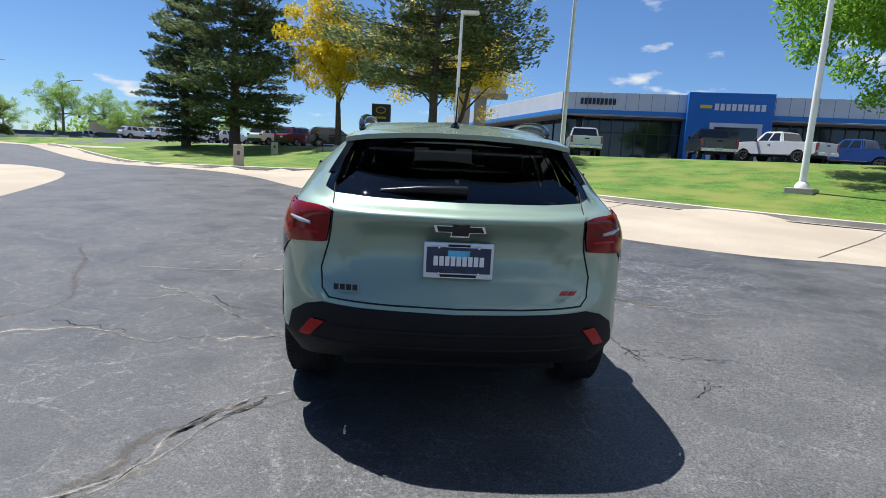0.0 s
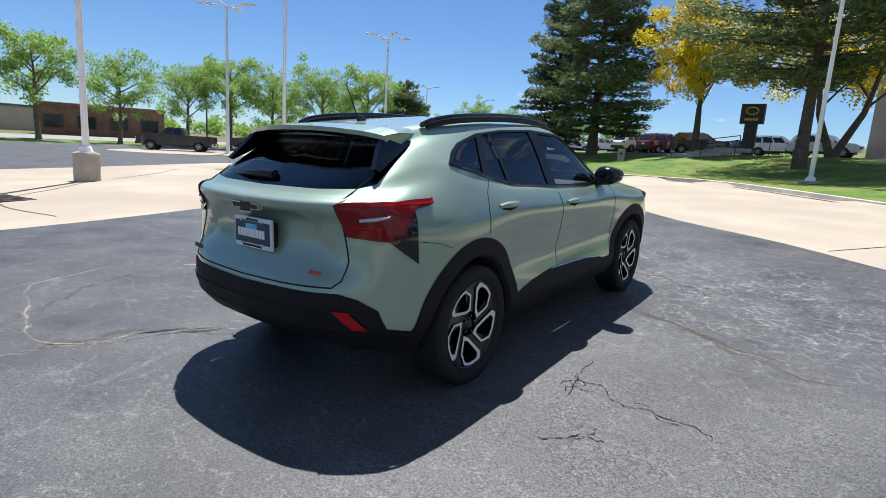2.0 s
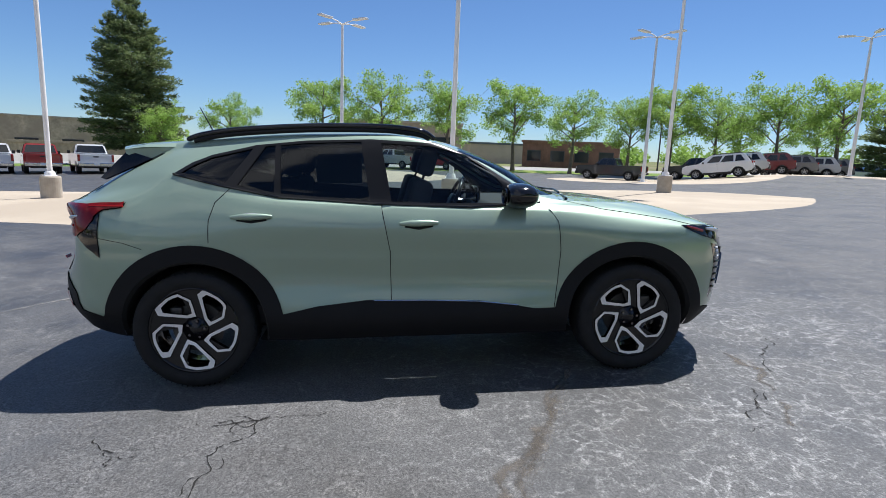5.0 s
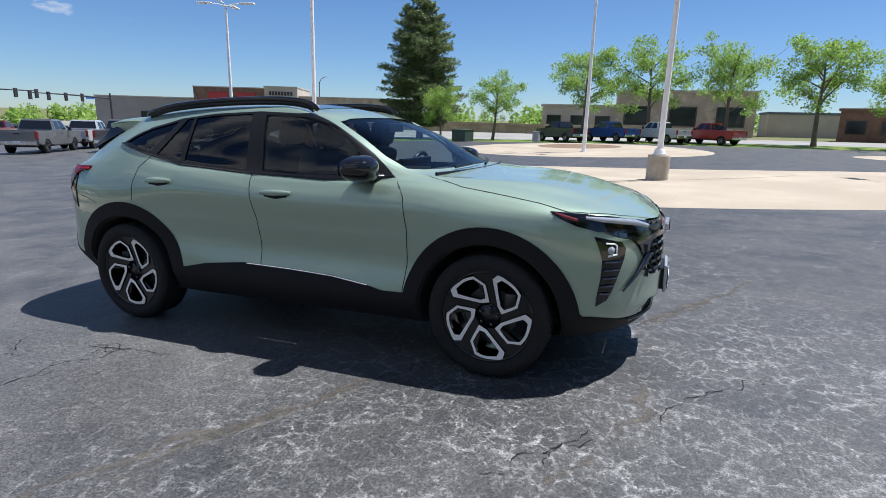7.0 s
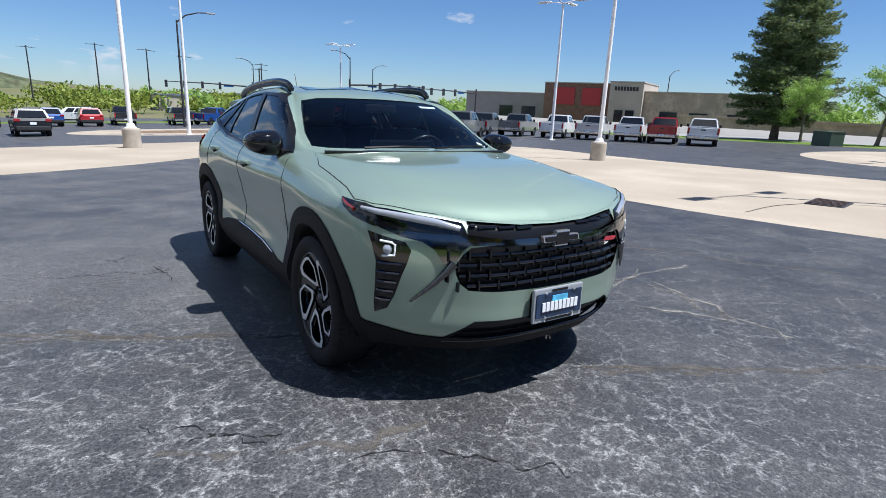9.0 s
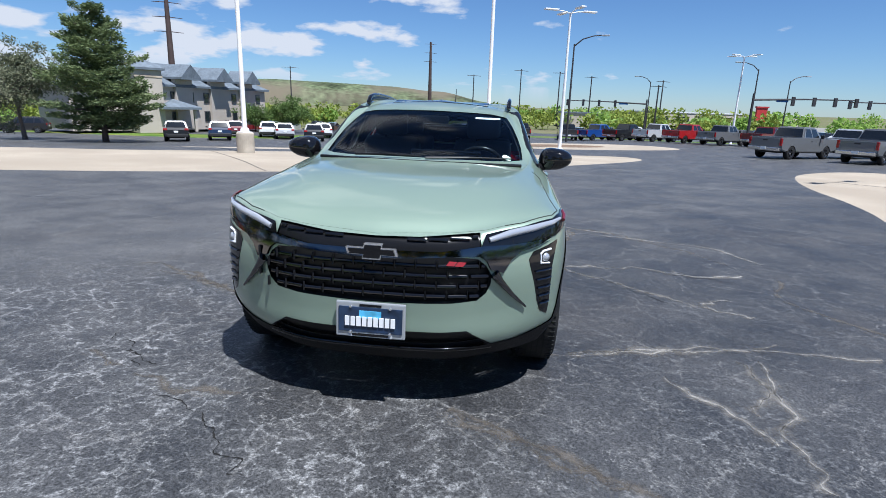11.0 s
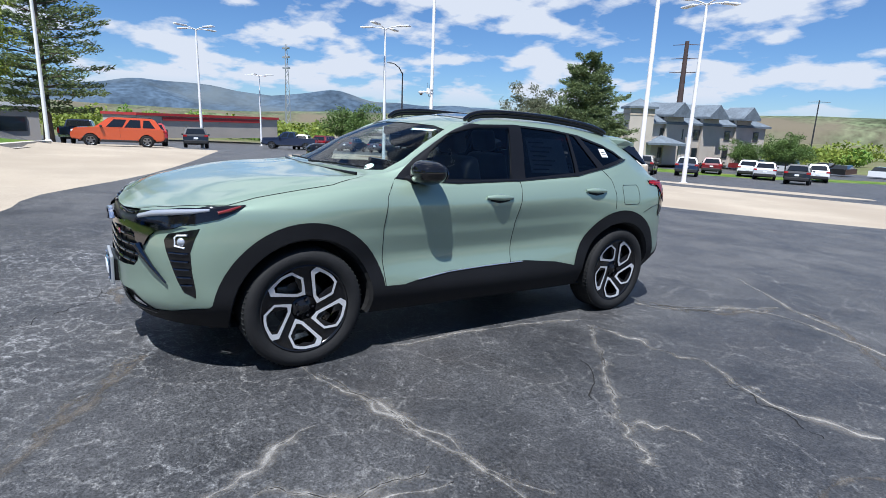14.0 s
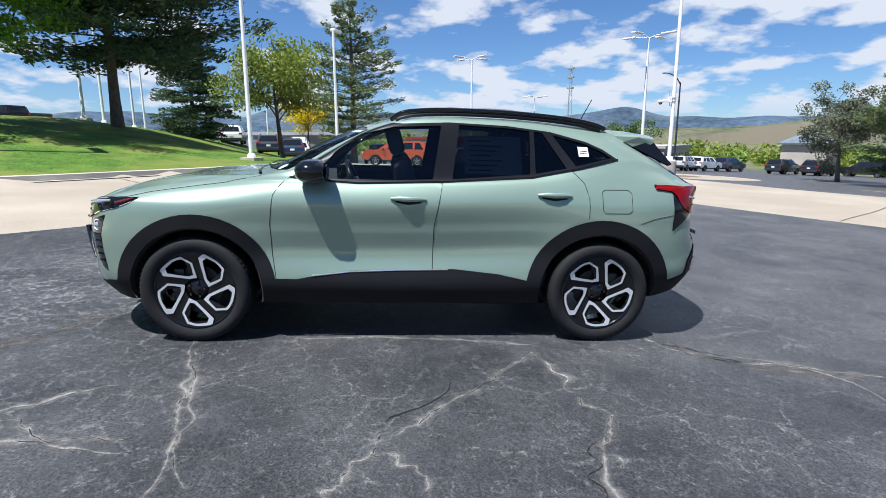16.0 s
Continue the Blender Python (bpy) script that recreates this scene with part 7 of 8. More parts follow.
def security_camera():
    """A dome camera on an arm, with its control box and two whips, strapped to a lamp post."""
    p = new("security_camera")
    tagged(p, "white dome security camera on an arm, strapped to a lamp post", "camera")
    part("control_box", box_bm(0, .24, .10, .24, .20, .34, .02), POLE_WHITE, p)
    for z in (.0, .2):
        part("strap", revolve_bm([(.12, z - .02), (.15, z - .02), (.15, z + .02), (.12, z + .02)], 16), POLE_GREY, p)
    part("arm", tube_bm([(0, .30, .04), (0, .56, .06), (0, .80, .02)], [.04, .045, .05], 8), POLE_WHITE, p)
    head = part("housing", box_bm(0, .82, .0, .26, .30, .16, .06), POLE_WHITE, p)
    bm = revolve_bm([(0.0, -.20), (.07, -.18), (.105, -.12), (.11, -.06)], 14)
    bmesh.ops.transform(bm, matrix=Matrix.Translation((0, .82, 0)), verts=bm.verts)
    part("dome", bm, LAMP_DARK, head, "dark dome glass", smooth=True)
    for dy in (.18, .30):
        part("whip", tube_bm([(0, dy, .25), (.02, dy + .02, .62)], [.014, .010], 5), POLE_DARK, p)
    part("conduit", tube_bm([(0, .22, -.05), (0, .24, -.22), (0, .14, -.26)], .02, 6), POLE_DARK, p)
    p.matrix_world = Matrix.Translation((17.5, -11.2, land_z(17.5, -11.2) + 3.05)) @ Matrix.Scale(0.66, 4)
    return p


security_camera()


def bollard(x, y, h=0.95):
    p = new("bollard")
    tagged(p, "square tan concrete bollard on the lawn's edge", "bollard", "bollards")
    part("post", box_bm(0, 0, h / 2 - .05, .42, .42, h + .1, .03), BASE_CONC, p)
    part("dark_plate", box_bm(0, -.212, h * .62, .12, .012, .18, .004), POLE_DARK, p)
    return stand(p, x, y, 15)


bollard(-8.3, 20.6)
bollard(-9.4, 31.0, 0.75)

# ---- vehicles ----
VPAINT = color_mat("vehicle_paint", 0.28, 1.0)
VGLASS = mat("vehicle_glass", (0.012, 0.014, 0.016), 0.05, coat=0.5)
VTRIM = mat("vehicle_trim", (0.02, 0.02, 0.021), 0.6)
VCHROME = mat("vehicle_chrome", (0.6, 0.6, 0.61), 0.15, 1.0)
VRED = mat("vehicle_tail_lens", (0.32, 0.008, 0.01), 0.15, coat=0.8)
VWHITE = mat("vehicle_head_lens", (0.7, 0.72, 0.75), 0.1, coat=0.8)
VRIM = mat("vehicle_rim", (0.32, 0.32, 0.33), 0.3, 1.0)


def profile_body(pts, w, bevel=0.05):
    """A side outline drawn through the width, edges rounded."""
    bm = bmesh.new()
    a = [bm.verts.new((-w, y, z)) for y, z in pts]
    b = [bm.verts.new((w, y, z)) for y, z in pts]
    n = len(pts)
    bm.faces.new(a)
    bm.faces.new(b[::-1])
    for i in range(n):
        bm.faces.new((a[(i + 1) % n], a[i], b[i], b[(i + 1) % n]))
    ed = [e for e in bm.edges if len({v.co.x for v in e.verts}) == 1]
    bmesh.ops.bevel(bm, geom=ed, offset=bevel, segments=2, affect="EDGES", clamp_overlap=True)
    bmesh.ops.triangulate(bm, faces=[f for f in bm.faces if len(f.verts) > 4])
    bmesh.ops.recalc_face_normals(bm, faces=bm.faces)
    return bm


def arch_pts(yc, r, z0, n=8):
    """Points over a wheel from front to back."""
    return [(yc + r * math.cos(math.pi * k / n), max(z0, .36 + r * math.sin(math.pi * k / n))) for k in range(n + 1)]


def cabin_bm(y0, y1, y2, y3, z0, z1, w0, w1):
    """Tapered glasshouse: base from y0 to y3, roof from y1 to y2 (front first)."""
    bm = bmesh.new()
    v = [bm.verts.new(p) for p in ((-w0, y0, z0), (w0, y0, z0), (w0, y3, z0), (-w0, y3, z0), (-w1, y1, z1), (w1, y1, z1), (w1, y2, z1), (-w1, y2, z1))]
    for f in ((0, 1, 5, 4), (1, 2, 6, 5), (2, 3, 7, 6), (3, 0, 4, 7), (4, 5, 6, 7)):
        bm.faces.new([v[i] for i in f])
    bmesh.ops.bevel(bm, geom=[e for e in bm.edges if min(q.co.z for q in e.verts) > z0 or e.verts[0].co.z != e.verts[1].co.z], offset=.07, segments=2, affect="EDGES")
    bmesh.ops.recalc_face_normals(bm, faces=bm.faces)
    return bm


def quad_pane(name, pts, parent, material=None, grow=0.012):
    """A thin pane set just proud of the body."""
    p = [Vector(q) for q in pts]
    n = (p[1] - p[0]).cross(p[2] - p[0]).normalized()
    c = sum(p, Vector()) / 4
    if n.dot(Vector((c.x, c.y, 0.4))) < 0:
        n = -n
    vs = [q + n * grow for q in p] + [q - n * .01 for q in p]
    return mesh_ob(name, vs, [(0, 1, 2, 3), (7, 6, 5, 4), (0, 4, 5, 1), (1, 5, 6, 2), (2, 6, 7, 3), (3, 7, 4, 0)], material or VGLASS, parent)


def on_cab(y0, y1, y2, y3, z0, z1, w0, w1, fy, fz):
    """Point of the right cabin side at fractions along and up."""
    a = Vector((w0, y0 + (y3 - y0) * fy, z0))
    b = Vector((w1, y1 + (y2 - y1) * fy, z1))
    return a.lerp(b, fz)


def add_wheels(root, ys, x, r, bright=True):
    for y in ys:
        for s in (1, -1):
            wh = new("wheel")
            wh.parent = root
            wh.location = (s * x, y, r)
            part("tyre", revolve_bm([(r * .62, -.11 * s), (r * .92, -.125 * s), (r, -.09 * s), (r, .09 * s), (r * .92, .125 * s), (r * .62, .115 * s)], 24, "X"), RUBBER, wh, smooth=True)
            bm = revolve_bm([(0, .06 * s), (r * .16, .06 * s), (r * .2, .035 * s), (r * .24, .03 * s)], 16, "X")
            for k in range(5):
                rot = Matrix.Rotation(2 * math.pi * k / 5, 4, "X")
                box_bm(.075 * s, 0, r * .40, .03, r * .20, r * .46, 0, bm, m=rot)
            revolve_bm([(r * .56, .10 * s), (r * .63, .115 * s)], 24, "X", bm)
            part("rim", bm, VRIM, wh)
            part("wheel_back", revolve_bm([(0, .02 * s), (r * .6, .02 * s)], 18, "X"), VTRIM, wh)


def pickup():
    t = new("pickup_truck")
    r = .40
    fy, ry = 1.85, -1.85
    prof = [(2.92, .55), (2.95, .80), (2.90, 1.12), (2.70, 1.20), (1.15, 1.28), (-.80, 1.28), (-2.93, 1.27), (-2.95, .62), (-2.80, .55)]
    low = [(p[0], p[1]) for p in arch_pts(ry, .52, .45)][::-1] + [(p[0], p[1]) for p in arch_pts(fy, .52, .45)][::-1]
    part("body", profile_body(prof + low, 1.0, .05), VPAINT, t)
    cab = (1.30, .62, -.55, -.78, 1.24, 1.90, .96, .80)
    part("cab", cabin_bm(*cab), VPAINT, t)
    quad_pane("windscreen", [(-.86, 1.18, 1.32), (.86, 1.18, 1.32), (.74, .68, 1.84), (-.74, .68, 1.84)], t)
    quad_pane("rear_window", [(-.84, -.765, 1.34), (.84, -.765, 1.34), (.72, -.60, 1.80), (-.72, -.60, 1.80)], t)
    for s in (1, -1):
        for a, b in ((.10, .50), (.54, .90)):
            q = [on_cab(*cab, a + (.07 if a < .2 else 0), .12), on_cab(*cab, b, .12), on_cab(*cab, b, .84), on_cab(*cab, a + .06, .84)]
            quad_pane("side_window", [(s * p.x, p.y, p.z) for p in q], t, grow=.008)
        part("tail_light", box_bm(s * .93, -2.93, 1.02, .14, .08, .42, .02), VRED, t, "red tail light")
        part("headlight", box_bm(s * .80, 2.90, .98, .36, .10, .16, .03), VWHITE, t)
        part("mirror", box_bm(s * 1.10, .98, 1.36, .18, .12, .22, .04), VTRIM, t)
        part("door_handle", box_bm(s * 1.01, .10, 1.10, .02, .16, .03, .005), VTRIM, t)
        part("step_bar", box_bm(s * .98, 0, .46, .12, 2.3, .08, .03), VTRIM, t)
    part("bed_floor", box_bm(0, -1.88, 1.272, 1.70, 2.02, .012), VTRIM, t, "dark truck bed")
    part("tailgate_panel", box_bm(0, -2.955, .96, 1.62, .03, .52, .012), VPAINT, t)
    part("tailgate_handle", box_bm(0, -2.975, 1.10, .30, .02, .08, .01), VTRIM, t)
    part("rear_bumper", box_bm(0, -2.98, .60, 1.92, .16, .22, .04), VCHROME, t, "chrome rear bumper")
    part("number_plate", box_bm(0, -3.065, .64, .32, .01, .15), WHITE_PAPER, t)
    part("front_bumper", box_bm(0, 2.95, .58, 1.94, .16, .24, .05), VTRIM, t)
    part("grille", box_bm(0, 2.93, .96, 1.2, .06, .30, .03), VTRIM, t)
    part("chassis", box_bm(0, 0, .48, 1.3, 5.2, .22), VTRIM, t)
    add_wheels(t, (fy, ry), .86, r)
    return t


def suv():
    t = new("suv_car")
    r = .36
    fy, ry = 1.38, -1.38
    prof = [(2.28, .45), (2.33, .65), (2.26, .92), (2.05, 1.02), (1.05, 1.10), (-2.15, 1.12), (-2.30, .95), (-2.33, .55), (-2.2, .42)]
    low = arch_pts(ry, .46, .30)[::-1] + arch_pts(fy, .46, .30)[::-1]
    part("body", profile_body(prof + low, .93, .06), VPAINT, t)
    cab = (1.22, .42, -1.80, -2.18, 1.06, 1.66, .90, .70)
    part("cab", cabin_bm(*cab), VPAINT, t)
    quad_pane("windscreen", [(-.78, 1.08, 1.14), (.78, 1.08, 1.14), (.64, .50, 1.60), (-.64, .50, 1.60)], t)
    quad_pane("rear_window", [(-.74, -2.15, 1.14), (.74, -2.15, 1.14), (.60, -1.90, 1.54), (-.60, -1.90, 1.54)], t)
    for s in (1, -1):
        for a, b in ((.10, .40), (.43, .68), (.71, .90)):
            q = [on_cab(*cab, a + (.06 if a < .2 else 0), .10), on_cab(*cab, b, .10), on_cab(*cab, b - (.03 if b > .8 else 0), .82), on_cab(*cab, a + .04, .82)]
            quad_pane("side_window", [(s * p.x, p.y, p.z) for p in q], t, grow=.008)
        part("tail_light", box_bm(s * .78, -2.27, .98, .30, .10, .16, .03), VRED, t, "red tail light")
        part("headlight", box_bm(s * .74, 2.22, .86, .36, .12, .12, .03), VWHITE, t)
        part("mirror", box_bm(s * 1.0, .86, 1.14, .18, .12, .14, .04), VTRIM, t)
        part("sill", box_bm(s * .91, 0, .36, .08, 1.8, .12, .02), VTRIM, t)
        part("roof_rail", tube_bm([(s * .62, .30, 1.66), (s * .62, 0, 1.71), (s * .62, -1.5, 1.71), (s * .62, -1.75, 1.65)], .02, 6), VTRIM, t)
        part("door_seam", box_bm(s * .931, -.05, .82, .004, .012, .52), VTRIM, t)
    part("rear_bumper", box_bm(0, -2.30, .50, 1.72, .12, .26, .05), VTRIM, t)
    part("number_plate", box_bm(0, -2.335, .80, .32, .02, .15), WHITE_PAPER, t)
    part("front_grille", box_bm(0, 2.28, .70, 1.2, .08, .24, .03), VTRIM, t)
    part("chassis", box_bm(0, 0, .36, 1.2, 4.0, .16), VTRIM, t)
    add_wheels(t, (fy, ry), .80, r)
    return t


COLORS = {"black": (.012, .012, .013), "white": (.72, .72, .72), "silver": (.48, .49, .50), "grey": (.14, .145, .15), "blue": (.015, .06, .24), "red": (.34, .012, .014), "dark red": (.14, .010, .012), "orange": (.52, .075, .018), "navy": (.012, .022, .055), "teal": (.05, .16, .20)}
TRUCKS = [("white", 10.9, 33.2, 12), ("black", 17.9, 29.6, 18), ("white", 22.6, 29.8, -20), ("blue", 28.4, 30.6, -22), ("blue", 33, 31, -22), ("black", 45, 31.4, 20),
          ("black", -43.6, 20.6, -138), ("black", -43.2, 28.8, -140), ("black", -52.2, -7.6, -138), ("blue", -52.8, -3.0, -138), ("silver", -53.2, 1.4, -138), ("red", -53.9, 5.9, -138),
          ("grey", -18.2, -32.0, -125), ("grey", -21.6, -29.4, -128), ("silver", -23.5, -35.5, -126), ("grey", -26.8, -33.4, -126),
          ("blue", -11.5, -64.0, -130), ("black", -14.3, -61.5, -130), ("silver", -16.9, -58.6, -130), ("red", -19.2, -55.6, -130), ("grey", -21.7, -53.0, -130), ("dark red", -25.2, -51.6, -130),
          ("black", -2.4, -64.5, 178), ("navy", 57.4, -18.2, 30), ("black", -8, -65, 180), ("silver", -51.2, 83.5, 62), ("dark red", -29, -55, -130), ("navy", 49, 1.5, 100), ("black", 52, -4, 95),
          ("grey", -30.8, -33.8, -122), ("white", -32.7, -30.7, -122), ("silver", -33.9, -27.9, -122), ("white", -35.0, -25.0, -122), ("red", -35.6, -22.5, -122), ("white", -36.2, -19.7, -122)]
SUVS = [("white", -33.7, 24.5, -140), ("silver", -35.6, 27.1, -140), ("dark red", -36.9, 30.3, -140), ("grey", -38.3, 33.4, -140), ("silver", -38.9, 35.9, -140), ("grey", -39.8, 38.0, -140), ("orange", 33.6, -0.1, 4), ("black", 26.9, -39.8, 150), ("navy", 25.2, -43.6, 150), ("black", 18.1, -48.6, 160), ("dark red", 28.8, -53.8, 152), ("silver", 22.7, -52.4, 155), ("white", 25.6, -55.0, 155), ("silver", 13.2, -57.8, 165), ("grey", 8.4, -58.2, 170),
        ("blue", 3.8, -59.0, 174), ("red", .7, -59.0, 176), ("black", 4.3, -40.2, 172), ("black", 51.0, -50.5, 60), ("white", 57.8, -36.2, 150), ("navy", 60.0, -40.6, 150), ("black", 55.0, -44.0, 152), ("black", 52.4, -46.2, 152), ("silver", 56.5, -33, 140), ("navy", 57.2, -29.5, 140), ("navy", 58, -26, 140), ("dark red", 58.6, -23, 140), ("white", 58.8, -20.2, 120), ("white", -84, -13.5, -60),
        ("white", 8.0, 49.5, 100), ("silver", 0.5, 47.0, 100), ("black", -8.0, 45.5, 70), ("dark red", -11.5, 48.0, 30), ("white", -14.5, 50.0, 30), ("white", -3.0, 52, 90), ("white", 20, -56.5, 155), ("silver", -18, 62, 40), ("white", -23, 64, 40), ("white", -28, 66, 40), ("teal", -62, 105, 60), ("white", -33, 69, 40), ("white", -38, 72, 40),
        ("white", 47.5, 14.5, 80), ("black", 43.5, 10.5, 80), ("navy", 41, 8.2, 80), ("white", 52, 9.5, 80), ("black", 46.5, -6.5, 100), ("red", 44, -3.0, 95), ("black", 5.5, -66, 176), ("white", -16, -70, 100), ("white", 2, -70, 100), ("silver", 12, -68, 100), ("white", -34, -66, 90), ("white", -42, -70, 90)]
WORDS = {"pickup": "crew-cab pickup truck parked in the lot", "suv": "sport utility car parked in the lot"}


def park(src, kind, rows, group):
    for k, (c, x, y, hd) in enumerate(rows):
        e = 1.2
        zf, zb = land_z(x + e * math.sin(radians(hd)), y + e * math.cos(radians(hd))), land_z(x - e * math.sin(radians(hd)), y - e * math.cos(radians(hd)))
        pitch = math.degrees(math.atan2(zf - zb, 2 * e))
        m = pose(x, y, (zf + zb) / 2, 0, 0, -hd) @ pose(0, 0, 0, pitch, 0, 0)
        o = src if k == 0 else copy_thing(src, m)
        if k == 0:
            o.matrix_world = m
        tagged(o, c + " " + WORDS[kind], "pickup" if kind == "pickup" else "car", group)
        for ch in o.children_recursive:
            ch.color = (*COLORS[c], 1)


park(pickup(), "pickup", TRUCKS, "parked pickup trucks")
park(suv(), "suv", SUVS, "parked cars")


def far_parking():
    """Rows of far parked cars."""
    rs = random.Random(4)
    verts, faces, idx = [], [], []
    rows = [((-62, 70), (-20, 110), 46), ((-66, 78), (-24, 118), 46), ((-46, 46), (-72, 96), 20), ((-8, -78), (-60, -74), 26), ((20, -76), (70, -70), 26), ((-5, 60), (-22, 72), 12), ((-56, 52), (-78, 84), 16)]
    for (ax, ay), (bx, by), n in rows:
        for k in range(n):
            t = (k + .5) / n
            x, y = ax + (bx - ax) * t, ay + (by - ay) * t
            if rs.random() < .15:
                continue
            a = math.atan2(by - ay, bx - ax) + 1.57 + rs.uniform(-.05, .05)
            c, s = math.cos(a), math.sin(a)
            z = land_z(x, y)
            h = rs.choice((1.35, 1.5, 1.7))
            col = rs.choice((0, 0, 0, 1, 1, 2, 3, 4))
            for (l0, l1, w0, w1, z0, z1, m) in ((2.25, 2.2, .88, .86, .28, .92, col), (1.5, .95, .80, .62, .92, h, 5)):
                b = len(verts)
                for l, w, zz in ((l0, w0, z0), (l1, w1, z1)):
                    for sx, sy in ((1, 1), (-1, 1), (-1, -1), (1, -1)):
                        px, py = sx * l, sy * w
                        verts.append((x + px * c - py * s, y + px * s + py * c, z + zz))
                for q in ((0, 1, 5, 4), (1, 2, 6, 5), (2, 3, 7, 6), (3, 0, 4, 7), (4, 5, 6, 7)):
                    faces.append(tuple(b + i for i in q))
                    idx.append(m if q != (4, 5, 6, 7) else col)
    ms = [mat("far_paint_" + n, COLORS[n], .3, coat=1.0) for n in ("white", "silver", "black", "dark red", "navy")] + [VGLASS]
    ob = mesh_ob("far_parked_cars", verts, faces, mats=ms, idx=idx)
    tagged(ob, "rows of far parked cars in many colours", "cars", kind="stuff")


far_parking()

# ---- buildings ----
PANEL = mat("metal_panel", (0.66, 0.67, 0.69), 0.4, 0.0, 0.05, 0.6)
SIGN_BLUE = mat("tower_blue", (0.018, 0.16, 0.52), 0.35, 0, 0.05, 0.5)
STRIPE_BLUE = mat("stripe_blue", (0.03, 0.22, 0.60), 0.4)
SOFFIT = mat("soffit", (0.42, 0.38, 0.34), 0.8)
SHOP_GLASS = mat("shop_glass", (0.018, 0.026, 0.032), 0.06, coat=0.3)
FRAME_DARK = mat("window_frame", (0.05, 0.05, 0.055), 0.4)
STONE = mat("tan_stone", (0.46, 0.38, 0.29), 0.9, 0, 0.25, 0.9, 0.4, 8, tint=(0.38, 0.31, 0.24), fine=0.15, fine_scale=3)
STUCCO = mat("beige_stucco", (0.46, 0.405, 0.34), 0.9, 0, 0.10, 0.4, 0.2, 30, fine=0.06)
BRICK_BROWN = mat("brown_brick", (0.20, 0.115, 0.080), 0.9, 0, 0.2, 1.5, 0.3, 12, fine=0.12, fine_scale=5)
ROOF_GREY = mat("slate_roof", (0.125, 0.15, 0.175), 0.75, 0, 0.2, 1.0, 0.4, 9, fine=0.15, fine_scale=4)
PANEL_GREY = mat("grey_stucco", (0.27, 0.25, 0.23), 0.9, 0, 0.1, 0.5, 0.2, 20)
ROOF_RED = mat("red_fascia", (0.40, 0.03, 0.03), 0.5)
SIGN_YELLOW = mat("sign_yellow", (0.75, 0.55, 0.04), 0.5)
LETTER_DARK = mat("dark_letters", (0.03, 0.03, 0.035), 0.5)
LETTER_WHITE = mat("white_letters", (0.8, 0.8, 0.8), 0.5)


def letter_bars(root, n, width, height, m, material, gap=0.28):
    """A word that stands on the place as plain upright bars."""
    step = width / n
    for k in range(n):
        part("lettering", box_bm((k + .5) * step - width / 2, 0, 0, step * (1 - gap), .06, height, 0, m=m), material, root)


